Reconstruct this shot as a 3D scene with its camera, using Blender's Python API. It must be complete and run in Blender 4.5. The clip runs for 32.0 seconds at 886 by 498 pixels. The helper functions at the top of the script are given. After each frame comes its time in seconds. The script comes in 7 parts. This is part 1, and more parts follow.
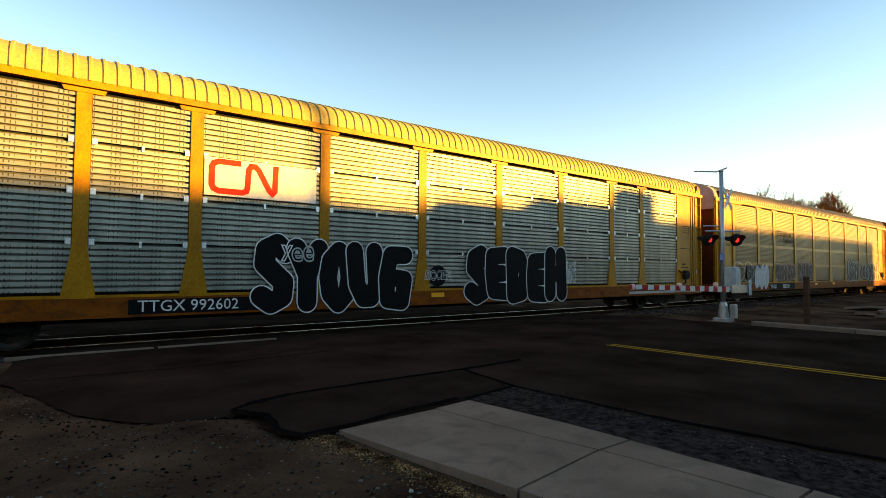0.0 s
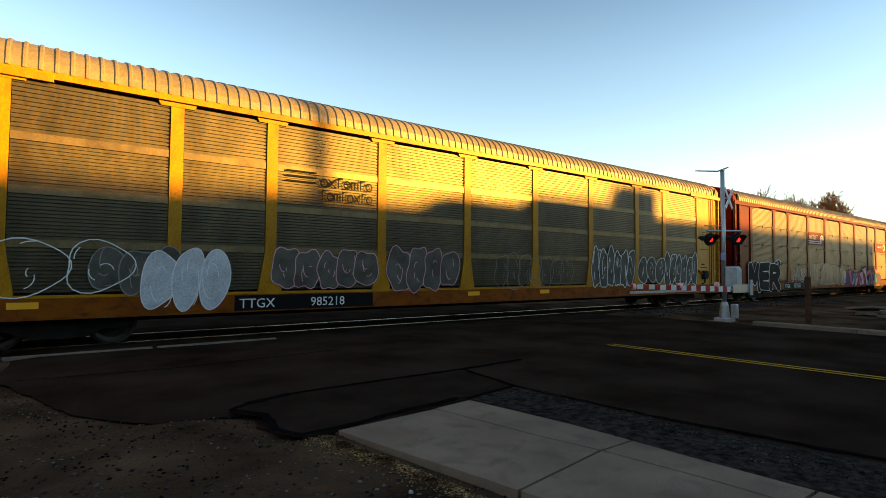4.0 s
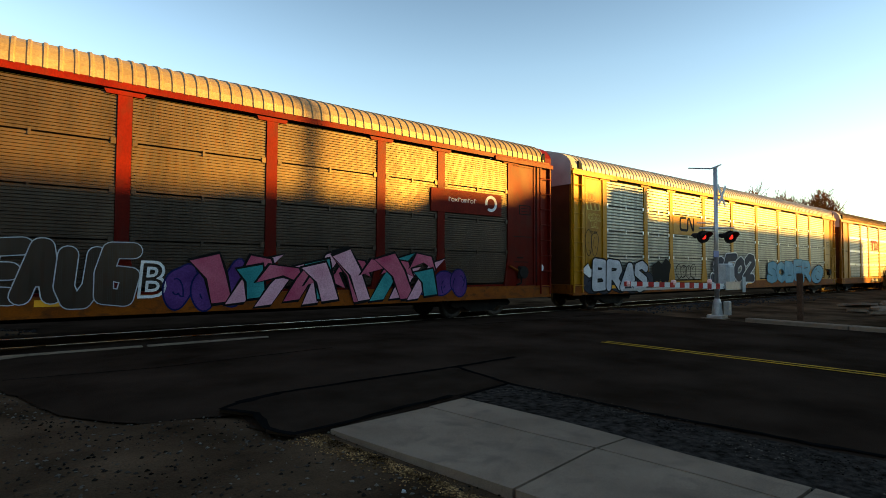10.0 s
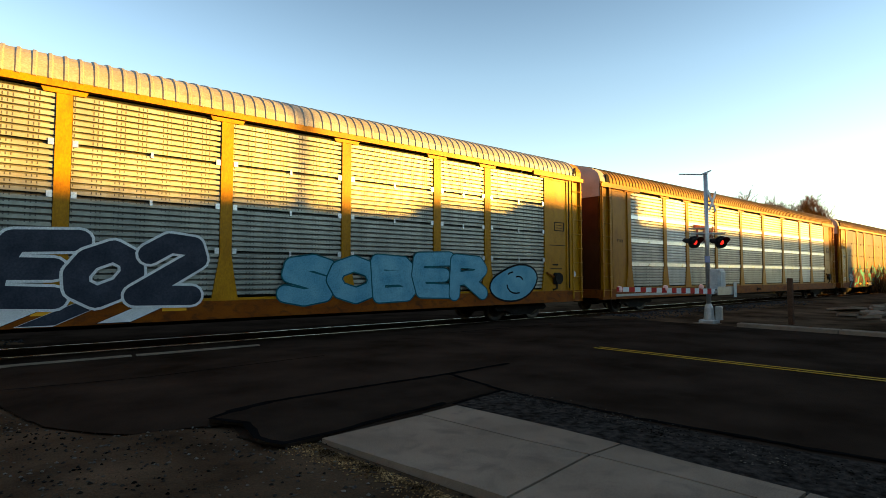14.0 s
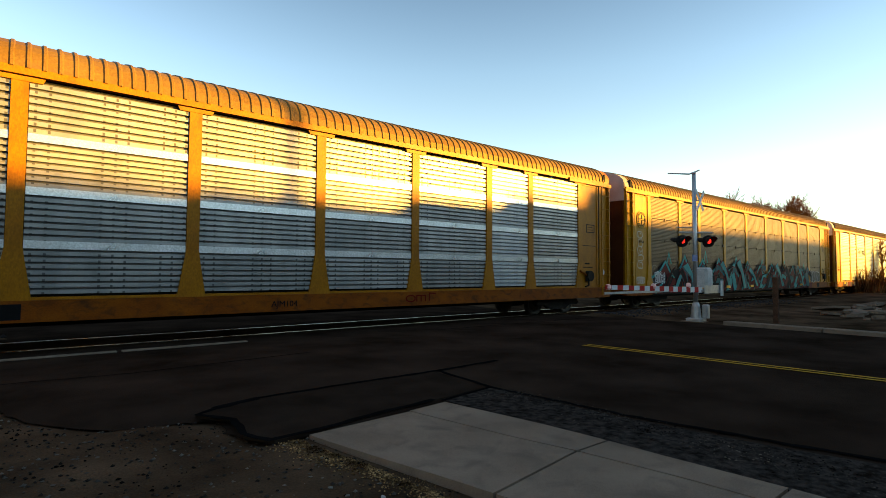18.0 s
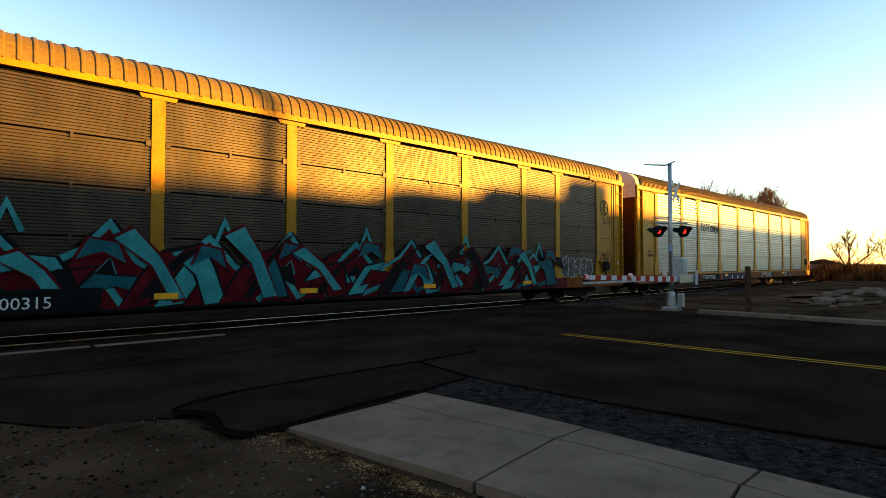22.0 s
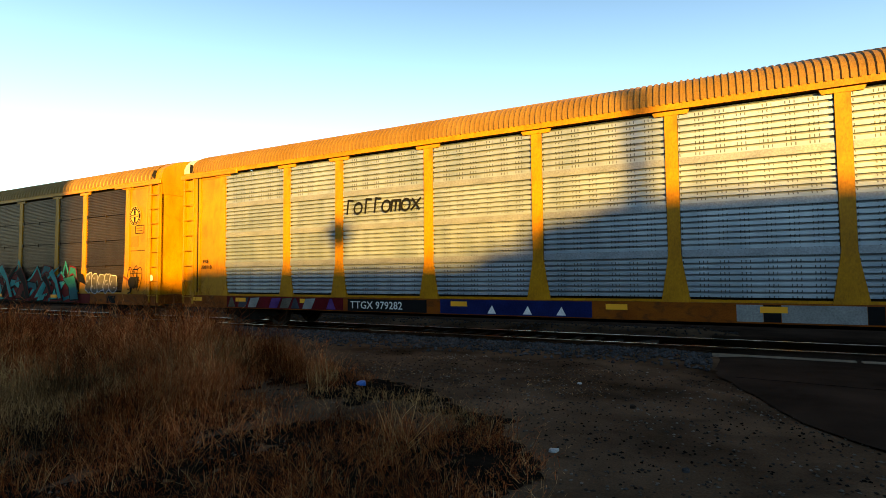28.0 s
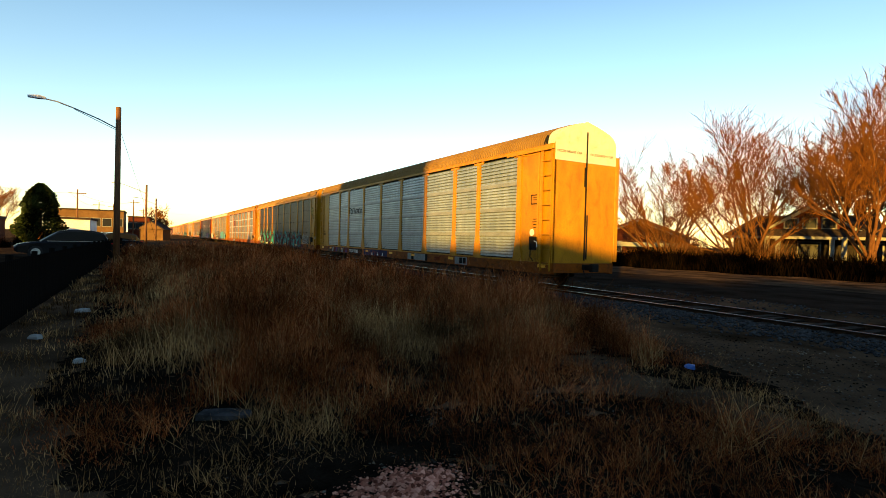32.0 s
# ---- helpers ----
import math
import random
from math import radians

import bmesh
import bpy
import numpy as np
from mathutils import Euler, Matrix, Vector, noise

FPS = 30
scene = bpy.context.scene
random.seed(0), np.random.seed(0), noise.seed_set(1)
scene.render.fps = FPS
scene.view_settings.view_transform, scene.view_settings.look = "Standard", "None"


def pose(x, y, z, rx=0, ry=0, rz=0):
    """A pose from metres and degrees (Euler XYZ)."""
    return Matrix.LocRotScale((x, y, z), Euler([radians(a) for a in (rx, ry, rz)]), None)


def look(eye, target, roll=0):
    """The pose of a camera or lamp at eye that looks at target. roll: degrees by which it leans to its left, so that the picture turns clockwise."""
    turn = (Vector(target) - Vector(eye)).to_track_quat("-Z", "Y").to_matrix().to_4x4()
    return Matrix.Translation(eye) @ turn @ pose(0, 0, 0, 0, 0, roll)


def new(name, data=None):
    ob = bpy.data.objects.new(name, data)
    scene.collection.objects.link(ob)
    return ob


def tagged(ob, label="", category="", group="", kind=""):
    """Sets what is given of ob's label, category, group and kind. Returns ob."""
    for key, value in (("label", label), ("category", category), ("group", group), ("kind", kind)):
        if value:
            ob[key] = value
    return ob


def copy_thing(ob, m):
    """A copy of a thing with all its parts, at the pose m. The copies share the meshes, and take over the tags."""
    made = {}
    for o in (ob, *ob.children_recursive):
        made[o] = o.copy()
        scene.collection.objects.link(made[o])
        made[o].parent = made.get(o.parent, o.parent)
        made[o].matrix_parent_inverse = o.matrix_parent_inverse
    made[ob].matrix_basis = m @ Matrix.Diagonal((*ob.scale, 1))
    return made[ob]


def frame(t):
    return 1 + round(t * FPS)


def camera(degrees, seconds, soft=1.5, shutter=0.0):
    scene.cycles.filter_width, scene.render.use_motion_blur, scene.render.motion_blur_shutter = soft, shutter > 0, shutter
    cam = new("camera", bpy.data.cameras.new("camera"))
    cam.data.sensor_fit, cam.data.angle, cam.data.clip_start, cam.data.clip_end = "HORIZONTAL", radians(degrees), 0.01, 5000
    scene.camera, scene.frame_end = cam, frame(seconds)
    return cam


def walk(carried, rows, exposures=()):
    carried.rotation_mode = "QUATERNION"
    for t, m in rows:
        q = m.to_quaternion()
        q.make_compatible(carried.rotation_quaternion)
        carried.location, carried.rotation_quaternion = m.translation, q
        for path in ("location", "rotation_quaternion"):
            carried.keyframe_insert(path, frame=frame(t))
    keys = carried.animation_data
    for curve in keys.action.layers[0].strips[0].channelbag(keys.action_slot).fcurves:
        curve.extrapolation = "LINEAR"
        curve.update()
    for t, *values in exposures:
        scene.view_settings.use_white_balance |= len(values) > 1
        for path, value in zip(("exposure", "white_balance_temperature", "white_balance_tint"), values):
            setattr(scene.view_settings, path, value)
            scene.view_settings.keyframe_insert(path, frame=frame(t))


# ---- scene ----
# camera: handheld at about 1.5 m, standing beside the crossing, turning to follow the last car
cam = camera(80.80, 32.0, soft=0.75)
PATH = [
    (0, (0.001, -0.001, 1.520), (1.202, 1.597, 1.602), 0.36),
    (0.5, (0.004, 0.004, 1.519), (1.216, 1.592, 1.599), 0.29),
    (1, (0.007, 0.008, 1.517), (1.217, 1.598, 1.605), 0.27),
    (1.5, (0.011, 0.012, 1.516), (1.218, 1.604, 1.601), 0.32),
    (2, (0.014, 0.016, 1.515), (1.222, 1.608, 1.602), 0.36),
    (2.5, (0.018, 0.020, 1.513), (1.221, 1.615, 1.598), 0.40),
    (3, (0.021, 0.024, 1.512), (1.216, 1.626, 1.597), 0.44),
    (3.5, (0.024, 0.029, 1.511), (1.223, 1.627, 1.594), 0.36),
    (5.5, (0.038, 0.045, 1.505), (1.238, 1.643, 1.582), 0.46),
    (6, (0.041, 0.049, 1.504), (1.249, 1.642, 1.576), 0.51),
    (6.5, (0.044, 0.053, 1.503), (1.254, 1.645, 1.570), 0.68),
    (7, (0.048, 0.058, 1.501), (1.258, 1.648, 1.576), 0.57),
    (7.5, (0.051, 0.062, 1.500), (1.263, 1.651, 1.576), 0.56),
    (8, (0.055, 0.066, 1.498), (1.268, 1.654, 1.578), 0.36),
    (8.5, (0.058, 0.070, 1.497), (1.281, 1.650, 1.578), 0.20),
    (9, (0.061, 0.074, 1.496), (1.285, 1.654, 1.576), 0.12),
    (9.5, (0.065, 0.078, 1.494), (1.289, 1.658, 1.574), 0.16),
    (10, (0.068, 0.083, 1.493), (1.287, 1.666, 1.568), 0.29),
    (10.5, (0.071, 0.087, 1.492), (1.303, 1.660, 1.571), 0.25),
    (11, (0.075, 0.091, 1.490), (1.311, 1.661, 1.572), 0.29),
    (11.5, (0.078, 0.095, 1.489), (1.316, 1.663, 1.575), 0.17),
    (12, (0.081, 0.099, 1.488), (1.325, 1.664, 1.570), 0.14),
    (12.5, (0.083, 0.099, 1.487), (1.332, 1.658, 1.577), 0.11),
    (13, (0.084, 0.099, 1.487), (1.334, 1.658, 1.579), -0.08),
    (13.5, (0.086, 0.099, 1.486), (1.332, 1.660, 1.583), -0.06),
    (15.5, (0.092, 0.098, 1.484), (1.320, 1.673, 1.593), -0.16),
    (16, (0.093, 0.098, 1.483), (1.351, 1.650, 1.587), -0.11),
    (16.5, (0.094, 0.098, 1.483), (1.359, 1.644, 1.586), -0.11),
    (17, (0.096, 0.098, 1.482), (1.365, 1.641, 1.581), 0.04),
    (17.5, (0.097, 0.098, 1.482), (1.357, 1.648, 1.577), 0.20),
    (18, (0.099, 0.098, 1.481), (1.369, 1.640, 1.572), 0.32),
    (18.5, (0.100, 0.098, 1.481), (1.378, 1.633, 1.571), 0.30),
    (19, (0.102, 0.097, 1.480), (1.390, 1.625, 1.567), 0.11),
    (19.5, (0.103, 0.097, 1.480), (1.407, 1.612, 1.557), 0.10),
    (20, (0.105, 0.097, 1.479), (1.412, 1.609, 1.550), 0.03),
    (20.5, (0.106, 0.097, 1.478), (1.414, 1.608, 1.546), 0.02),
    (21, (0.107, 0.097, 1.478), (1.421, 1.604, 1.542), 0.07),
    (21.5, (0.109, 0.097, 1.477), (1.423, 1.603, 1.539), 0.04),
    (22, (0.110, 0.097, 1.477), (1.439, 1.590, 1.535), -0.05),
    (22.5, (0.112, 0.096, 1.476), (1.464, 1.569, 1.541), -0.15),
    (23, (0.113, 0.096, 1.476), (1.471, 1.564, 1.537), -0.25),
    (23.5, (0.115, 0.096, 1.475), (1.471, 1.565, 1.533), -0.21),
    (24, (0.116, 0.096, 1.475), (1.478, 1.559, 1.536), -0.38),
    (24.5, (0.118, 0.096, 1.474), (1.474, 1.565, 1.542), -0.71),
    (26.5, (-0.530, 0.100, 1.510), (-0.240, 2.076, 1.610), 0.17),
    (27, (-0.560, 0.112, 1.527), (-0.706, 2.104, 1.623), -0.27),
    (27.5, (-0.555, 0.115, 1.538), (-1.111, 2.033, 1.641), -0.74),
    (28, (-0.550, 0.117, 1.550), (-1.466, 1.893, 1.650), -0.51),
    (28.5, (-0.545, 0.120, 1.561), (-1.697, 1.753, 1.652), 0.28),
    (29, (-0.543, 0.090, 1.572), (-1.916, 1.544, 1.628), 0.94),
    (29.5, (-0.542, 0.060, 1.584), (-2.071, 1.349, 1.609), 1.06),
    (30, (-0.540, 0.030, 1.595), (-2.171, 1.187, 1.599), 1.10),
    (30.5, (-0.545, 0.000, 1.610), (-2.227, 1.083, 1.604), 1.60),
    (31, (-0.547, -0.055, 1.622), (-2.265, 0.969, 1.603), 1.57),
    (31.5, (-0.548, -0.110, 1.633), (-2.287, 0.878, 1.606), 1.54),
    (32, (-0.550, -0.165, 1.645), (-2.293, 0.815, 1.611), 1.56),
]
walk(cam, [(t, look(eye, target, roll)) for t, eye, target, roll in PATH], exposures=[(0.0, -0.1, 7000, 10), (24.5, -0.1, 7000, 10), (26.5, 0.05, 6900, 9), (28.0, -0.15, 6600, 8), (30.0, -0.5, 6200, 7), (32.0, -0.58, 6250, 6)])

# ---- light: low evening sun behind the camera, clear sky ----
SUN = Vector((0.65, -0.745, 0.1405)).normalized()      # towards the sun
SUN_EL = math.asin(SUN.z)
world = bpy.data.worlds.new("evening_sky")
scene.world = world
world.use_nodes = True
wn = world.node_tree.nodes
sky = wn.new("ShaderNodeTexSky")
sky.sky_type, sky.sun_disc = "NISHITA", False
sky.sun_elevation, sky.sun_rotation = SUN_EL, math.atan2(SUN.x, SUN.y)
sky.air_density, sky.dust_density, sky.ozone_density = 1.0, 0.0, 1.0
# evening haze: the air grows paler and brighter towards the horizon, deeper overhead
wl = world.node_tree.links
wco, wsep, wmul = wn.new("ShaderNodeTexCoord"), wn.new("ShaderNodeSeparateXYZ"), wn.new("ShaderNodeMixRGB")
wl.new(wco.outputs["Generated"], wsep.inputs[0])
haze = wn.new("ShaderNodeValToRGB")
for el, (p_, c_) in zip([haze.color_ramp.elements[0], haze.color_ramp.elements[1]] + [haze.color_ramp.elements.new(0.5) for _ in range(3)], ((0.0, (0.82, 0.78, 0.76)), (1.0, (0.010, 0.012, 0.023)), (0.15, (0.84, 0.84, 0.84)), (0.36, (0.66, 0.72, 0.77)), (0.56, (0.38, 0.44, 0.50)))):
    el.position, el.color = p_, (*c_, 1)
wl.new(wsep.outputs[2], haze.inputs[0])
wmul.blend_type = "MULTIPLY"
wmul.inputs[0].default_value = 1.0
wl.new(sky.outputs[0], wmul.inputs[1]), wl.new(haze.outputs[0], wmul.inputs[2]), wl.new(wmul.outputs[0], wn["Background"].inputs[0])
wn["Background"].inputs[1].default_value = 0.6
sun = new("sun", bpy.data.lights.new("sun", "SUN"))
sun.data.energy, sun.data.angle, sun.data.color = 28.5, radians(1.25), (1.0, 0.53, 0.075)
sun.rotation_euler = SUN.to_track_quat("Z", "Y").to_euler()



# ---- materials ----
def nodes_of(name):
    m = bpy.data.materials.new(name)
    m.use_nodes = True
    return m, m.node_tree.nodes, m.node_tree.links, m.node_tree.nodes["Principled BSDF"]


def ramp(n, stops):
    r = n.new("ShaderNodeValToRGB")
    e = r.color_ramp.elements
    while len(e) < len(stops):
        e.new(0.5)
    for el, (p, c) in zip(e, stops):
        el.position, el.color = p, (*c, 1) if len(c) == 3 else c
    return r


def surface(name, c1, c2, scale=3.0, fine=60.0, rough=0.7, metal=0.0, bump=0.3, stretch=(1, 1, 1), dirt=None, dirt_amt=0.5, vary=0.0, world_space=False, spec=0.04):
    """Two-scale mottled surface: broad patches between c1 and c2, fine grain in the relief, optional dirt."""
    m, n, l, b = nodes_of(name)
    co = n.new("ShaderNodeTexCoord")
    mp = n.new("ShaderNodeMapping")
    mp.inputs["Scale"].default_value = stretch
    if world_space:
        ge = n.new("ShaderNodeNewGeometry")
        l.new(ge.outputs["Position"], mp.inputs[0])
    else:
        l.new(co.outputs["Object"], mp.inputs[0])
    t1, t2 = n.new("ShaderNodeTexNoise"), n.new("ShaderNodeTexNoise")
    for t, s, d in ((t1, scale, 6.0), (t2, fine, 4.0)):
        t.inputs["Scale"].default_value, t.inputs["Detail"].default_value = s, d
        l.new(mp.outputs[0], t.inputs["Vector"])
    r = ramp(n, [(0.32, c1), (0.68, c2)])
    l.new(t1.outputs[0], r.inputs[0])
    col = r.outputs[0]
    mx = n.new("ShaderNodeMixRGB")
    mx.blend_type = "MULTIPLY"
    mx.inputs[0].default_value = 0.55
    r2 = ramp(n, [(0.3, (0.55, 0.55, 0.55)), (0.7, (1.25, 1.25, 1.25))])
    l.new(t2.outputs[0], r2.inputs[0])
    l.new(col, mx.inputs[1]), l.new(r2.outputs[0], mx.inputs[2])
    col = mx.outputs[0]
    if dirt:
        t3 = n.new("ShaderNodeTexNoise")
        t3.inputs["Scale"].default_value, t3.inputs["Detail"].default_value, t3.inputs["Distortion"].default_value = scale * 2.7, 8.0, 0.6
        l.new(mp.outputs[0], t3.inputs["Vector"])
        r3 = ramp(n, [(0.5, (0, 0, 0)), (0.72, (dirt_amt,) * 3)])
        l.new(t3.outputs[0], r3.inputs[0])
        m3 = n.new("ShaderNodeMixRGB")
        l.new(r3.outputs[0], m3.inputs[0]), l.new(col, m3.inputs[1])
        m3.inputs[2].default_value = (*dirt, 1)
        col = m3.outputs[0]
    if vary:
        oi = n.new("ShaderNodeObjectInfo")
        hv = n.new("ShaderNodeHueSaturation")
        mr = n.new("ShaderNodeMapRange")
        mr.inputs[3].default_value, mr.inputs[4].default_value = 1 - vary, 1 + vary
        l.new(oi.outputs["Random"], mr.inputs[0]), l.new(mr.outputs[0], hv.inputs["Value"]), l.new(col, hv.inputs["Color"])
        col = hv.outputs[0]
    l.new(col, b.inputs["Base Color"])
    b.inputs["Roughness"].default_value, b.inputs["Metallic"].default_value = rough, metal
    b.inputs["Specular IOR Level"].default_value = spec
    rr = n.new("ShaderNodeMapRange")
    rr.inputs[3].default_value, rr.inputs[4].default_value = max(0.05, rough - 0.12), min(1, rough + 0.12)
    l.new(t1.outputs[0], rr.inputs[0]), l.new(rr.outputs[0], b.inputs["Roughness"])
    if bump:
        bp = n.new("ShaderNodeBump")
        bp.inputs["Strength"].default_value, bp.inputs["Distance"].default_value = bump, 0.02
        l.new(t2.outputs[0], bp.inputs["Height"]), l.new(bp.outputs[0], b.inputs["Normal"])
    return m


def panel_metal(name, c1, c2, rough=0.42, metal=0.7, rust=0.25, holes=0.75, column=0.062, row=0.118, stain=(0.16, 0.09, 0.04), groove_shade=0.7, slot=0.46):
    """Perforated galvanised sheet: columns of small slots, grime that runs down, shade painted into the grooves."""
    m, n, l, b = nodes_of(name)
    co = n.new("ShaderNodeTexCoord")
    sp = n.new("ShaderNodeSeparateXYZ")
    l.new(co.outputs["Object"], sp.inputs[0])

    def math_(op, a, v=None, w=None):
        q = n.new("ShaderNodeMath")
        q.operation = op
        for i, u in enumerate((a, v, w)):
            if u is None:
                continue
            if isinstance(u, (int, float)):
                q.inputs[i].default_value = u
            else:
                l.new(u, q.inputs[i])
        return q.outputs[0]

    def band(src, period, width):
        f = math_("FRACT", math_("DIVIDE", src, period))
        return math_("LESS_THAN", f, width)
    hole = math_("MULTIPLY", band(sp.outputs[0], column, slot), band(sp.outputs[2], row * (1.0 if column > 0.05 else 0.5), 0.5))
    group = math_("LESS_THAN", math_("FRACT", math_("DIVIDE", sp.outputs[0], column * 5.3)), 0.72 if slot > 0.4 else 0.56)
    hole = math_("MULTIPLY", math_("MULTIPLY", hole, group), holes)
    # groove bottoms are coloured darker, to deepen the shade between the ribs
    hole = math_("MAXIMUM", hole, math_("MULTIPLY", math_("GREATER_THAN", sp.outputs[1], 0.06), groove_shade))
    mp = n.new("ShaderNodeMapping")
    mp.inputs["Scale"].default_value = (1.6, 1.0, 0.55)
    l.new(co.outputs["Object"], mp.inputs[0])
    oi = n.new("ShaderNodeObjectInfo")
    ad = n.new("ShaderNodeVectorMath")
    l.new(mp.outputs[0], ad.inputs[0]), l.new(oi.outputs["Random"], ad.inputs[1])
    t1, t2, t3 = (n.new("ShaderNodeTexNoise") for _ in range(3))
    for t, s, d in ((t1, 1.2, 7.0), (t2, 9.0, 5.0), (t3, 70.0, 2.0)):
        t.inputs["Scale"].default_value, t.inputs["Detail"].default_value = s, d
        l.new(ad.outputs[0], t.inputs["Vector"])
    r = ramp(n, [(0.36, c1), (0.64, c2)])
    l.new(t1.outputs[0], r.inputs[0])
    rr = ramp(n, [(0.46, (0, 0, 0)), (0.75, (rust,) * 3)])
    l.new(t2.outputs[0], rr.inputs[0])
    mx = n.new("ShaderNodeMixRGB")
    l.new(rr.outputs[0], mx.inputs[0]), l.new(r.outputs[0], mx.inputs[1])
    mx.inputs[2].default_value = (*stain, 1)
    hv = n.new("ShaderNodeHueSaturation")
    mr = n.new("ShaderNodeMapRange")
    mr.inputs[3].default_value, mr.inputs[4].default_value = 0.85, 1.12
    l.new(oi.outputs["Random"], mr.inputs[0]), l.new(mr.outputs[0], hv.inputs["Value"]), l.new(mx.outputs[0], hv.inputs["Color"])
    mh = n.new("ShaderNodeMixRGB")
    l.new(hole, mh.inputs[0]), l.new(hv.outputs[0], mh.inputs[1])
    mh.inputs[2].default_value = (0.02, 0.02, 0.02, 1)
    l.new(mh.outputs[0], b.inputs["Base Color"])
    mm = math_("MULTIPLY", math_("SUBTRACT", 1.0, hole), metal)
    l.new(mm, b.inputs["Metallic"])
    mr2 = n.new("ShaderNodeMapRange")
    mr2.inputs[3].default_value, mr2.inputs[4].default_value = rough - 0.1, rough + 0.16
    l.new(t2.outputs[0], mr2.inputs[0]), l.new(mr2.outputs[0], b.inputs["Roughness"])
    bp = n.new("ShaderNodeBump")
    bp.inputs["Strength"].default_value, bp.inputs["Distance"].default_value = 0.12, 0.02
    l.new(t1.outputs[0], bp.inputs["Height"]), l.new(bp.outputs[0], b.inputs["Normal"])
    return m


def plain(name, c, rough=0.6, metal=0.0, glow=0.0, glow_c=None):
    m, n, l, b = nodes_of(name)
    b.inputs["Base Color"].default_value = (*c, 1)
    b.inputs["Roughness"].default_value, b.inputs["Metallic"].default_value = rough, metal
    b.inputs["Specular IOR Level"].default_value = 0.2
    if glow:
        b.inputs["Emission Color"].default_value, b.inputs["Emission Strength"].default_value = (*(glow_c or c), 1), glow
    return m


YELLOW = surface("yellow_car_paint", (0.30, 0.128, 0.0014), (0.40, 0.178, 0.0028), 1.4, 40, 0.45, bump=0.06, dirt=(0.1463, 0.0539, 0.00231), dirt_amt=0.45, stretch=(1, 1, 0.5), vary=0.08, spec=0.15)
ORANGE = surface("orange_yellow_car_paint", (0.2509, 0.0896, 0.001075), (0.3226, 0.1272, 0.001792), 1.4, 40, 0.45, bump=0.06, dirt=(0.1434, 0.0448, 0.001792), dirt_amt=0.45, stretch=(1, 1, 0.5), vary=0.08, spec=0.15)
RED = surface("oxide_red_car_paint", (0.0663, 0.00312, 0.00156), (0.1092, 0.00624, 0.00234), 1.4, 40, 0.42, bump=0.06, dirt=(0.0468, 0.0156, 0.0117), dirt_amt=0.5, stretch=(1, 1, 0.5), vary=0.08)
SILL_Y = surface("weathered_orange_sill_paint", (0.1425, 0.03225, 0.0015), (0.225, 0.0585, 0.00225), 2.2, 50, 0.65, bump=0.1, dirt=(0.0225, 0.01125, 0.006), dirt_amt=0.7, stretch=(0.6, 1, 1), spec=0.1)
ROOF_Y = surface("pale_yellow_roof_paint", (0.3538, 0.2653, 0.08041), (0.4261, 0.3297, 0.1206), 0.8, 30, 0.5, bump=0.05, dirt=(0.2338, 0.159, 0.0935), dirt_amt=0.35, metal=0.15)
ROOF_T = surface("tan_galvanised_roof", (0.2129, 0.1637, 0.09825), (0.2948, 0.2293, 0.1392), 0.8, 30, 0.45, bump=0.05, dirt=(0.1428, 0.0952, 0.05712), dirt_amt=0.4, metal=0.4)
ROOF_O = surface("ochre_roof_paint", (0.16, 0.09047, 0.02435), (0.2088, 0.1253, 0.03827), 0.8, 30, 0.48, bump=0.05, dirt=(0.1428, 0.08568, 0.0476), dirt_amt=0.4, metal=0.2)
ROOF_G = surface("pale_grey_galvanised_roof", (0.2924, 0.2705, 0.2339), (0.3655, 0.3363, 0.2924), 0.8, 30, 0.42, bump=0.05, dirt=(0.17, 0.136, 0.102), dirt_amt=0.3, metal=0.4)
P_LIGHT = panel_metal("light_galvanised_panel", (0.2147, 0.2242, 0.1931), (0.3269, 0.3306, 0.277), 0.46, 0.65, groove_shade=0.72, holes=0.92, column=0.075, slot=0.28)
P_TAN = panel_metal("grimy_tan_panel", (0.04308, 0.03358, 0.01806), (0.07476, 0.05956, 0.03295), 0.46, 0.7, rust=0.35, groove_shade=0.85, column=0.075, slot=0.26, holes=0.92)
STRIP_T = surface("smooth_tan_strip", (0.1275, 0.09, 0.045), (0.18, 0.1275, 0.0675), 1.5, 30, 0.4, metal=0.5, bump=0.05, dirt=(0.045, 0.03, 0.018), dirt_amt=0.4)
P_BROWN = panel_metal("grimy_brown_grey_panel", (0.031, 0.0205, 0.0125), (0.058, 0.039, 0.0245), 0.44, 0.75, rust=0.6, holes=0.6, column=0.03, row=0.06, groove_shade=0.25, stain=(0.051, 0.01904, 0.00816))
P_SILVER = panel_metal("bright_silver_panel", (0.2242, 0.2294, 0.2249), (0.3304, 0.3269, 0.3159), 0.42, 0.6, rust=0.12, groove_shade=0.8, column=0.21, slot=0.2, holes=0.85)
P_NEW = panel_metal("clean_silver_panel", (0.22, 0.275, 0.33), (0.32, 0.375, 0.435), 0.38, 0.5, rust=0.05, groove_shade=0.55, holes=0.92, column=0.075, slot=0.26)
P_WHITE = panel_metal("new_white_galvanised_panel", (0.323, 0.3372, 0.342), (0.418, 0.4275, 0.4322), 0.42, 0.4, rust=0.04, holes=0.7, groove_shade=0.25, column=0.075, slot=0.26)
BAND = surface("smooth_galvanised_strip", (0.54, 0.567, 0.585), (0.684, 0.702, 0.72), 1.5, 30, 0.3, metal=0.85, bump=0.04)
BLACK = surface("black_running_gear_steel", (0.006, 0.0055, 0.005), (0.016, 0.014, 0.012), 4, 50, 0.8, bump=0.2, spec=0.1)
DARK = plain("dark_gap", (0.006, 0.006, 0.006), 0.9)
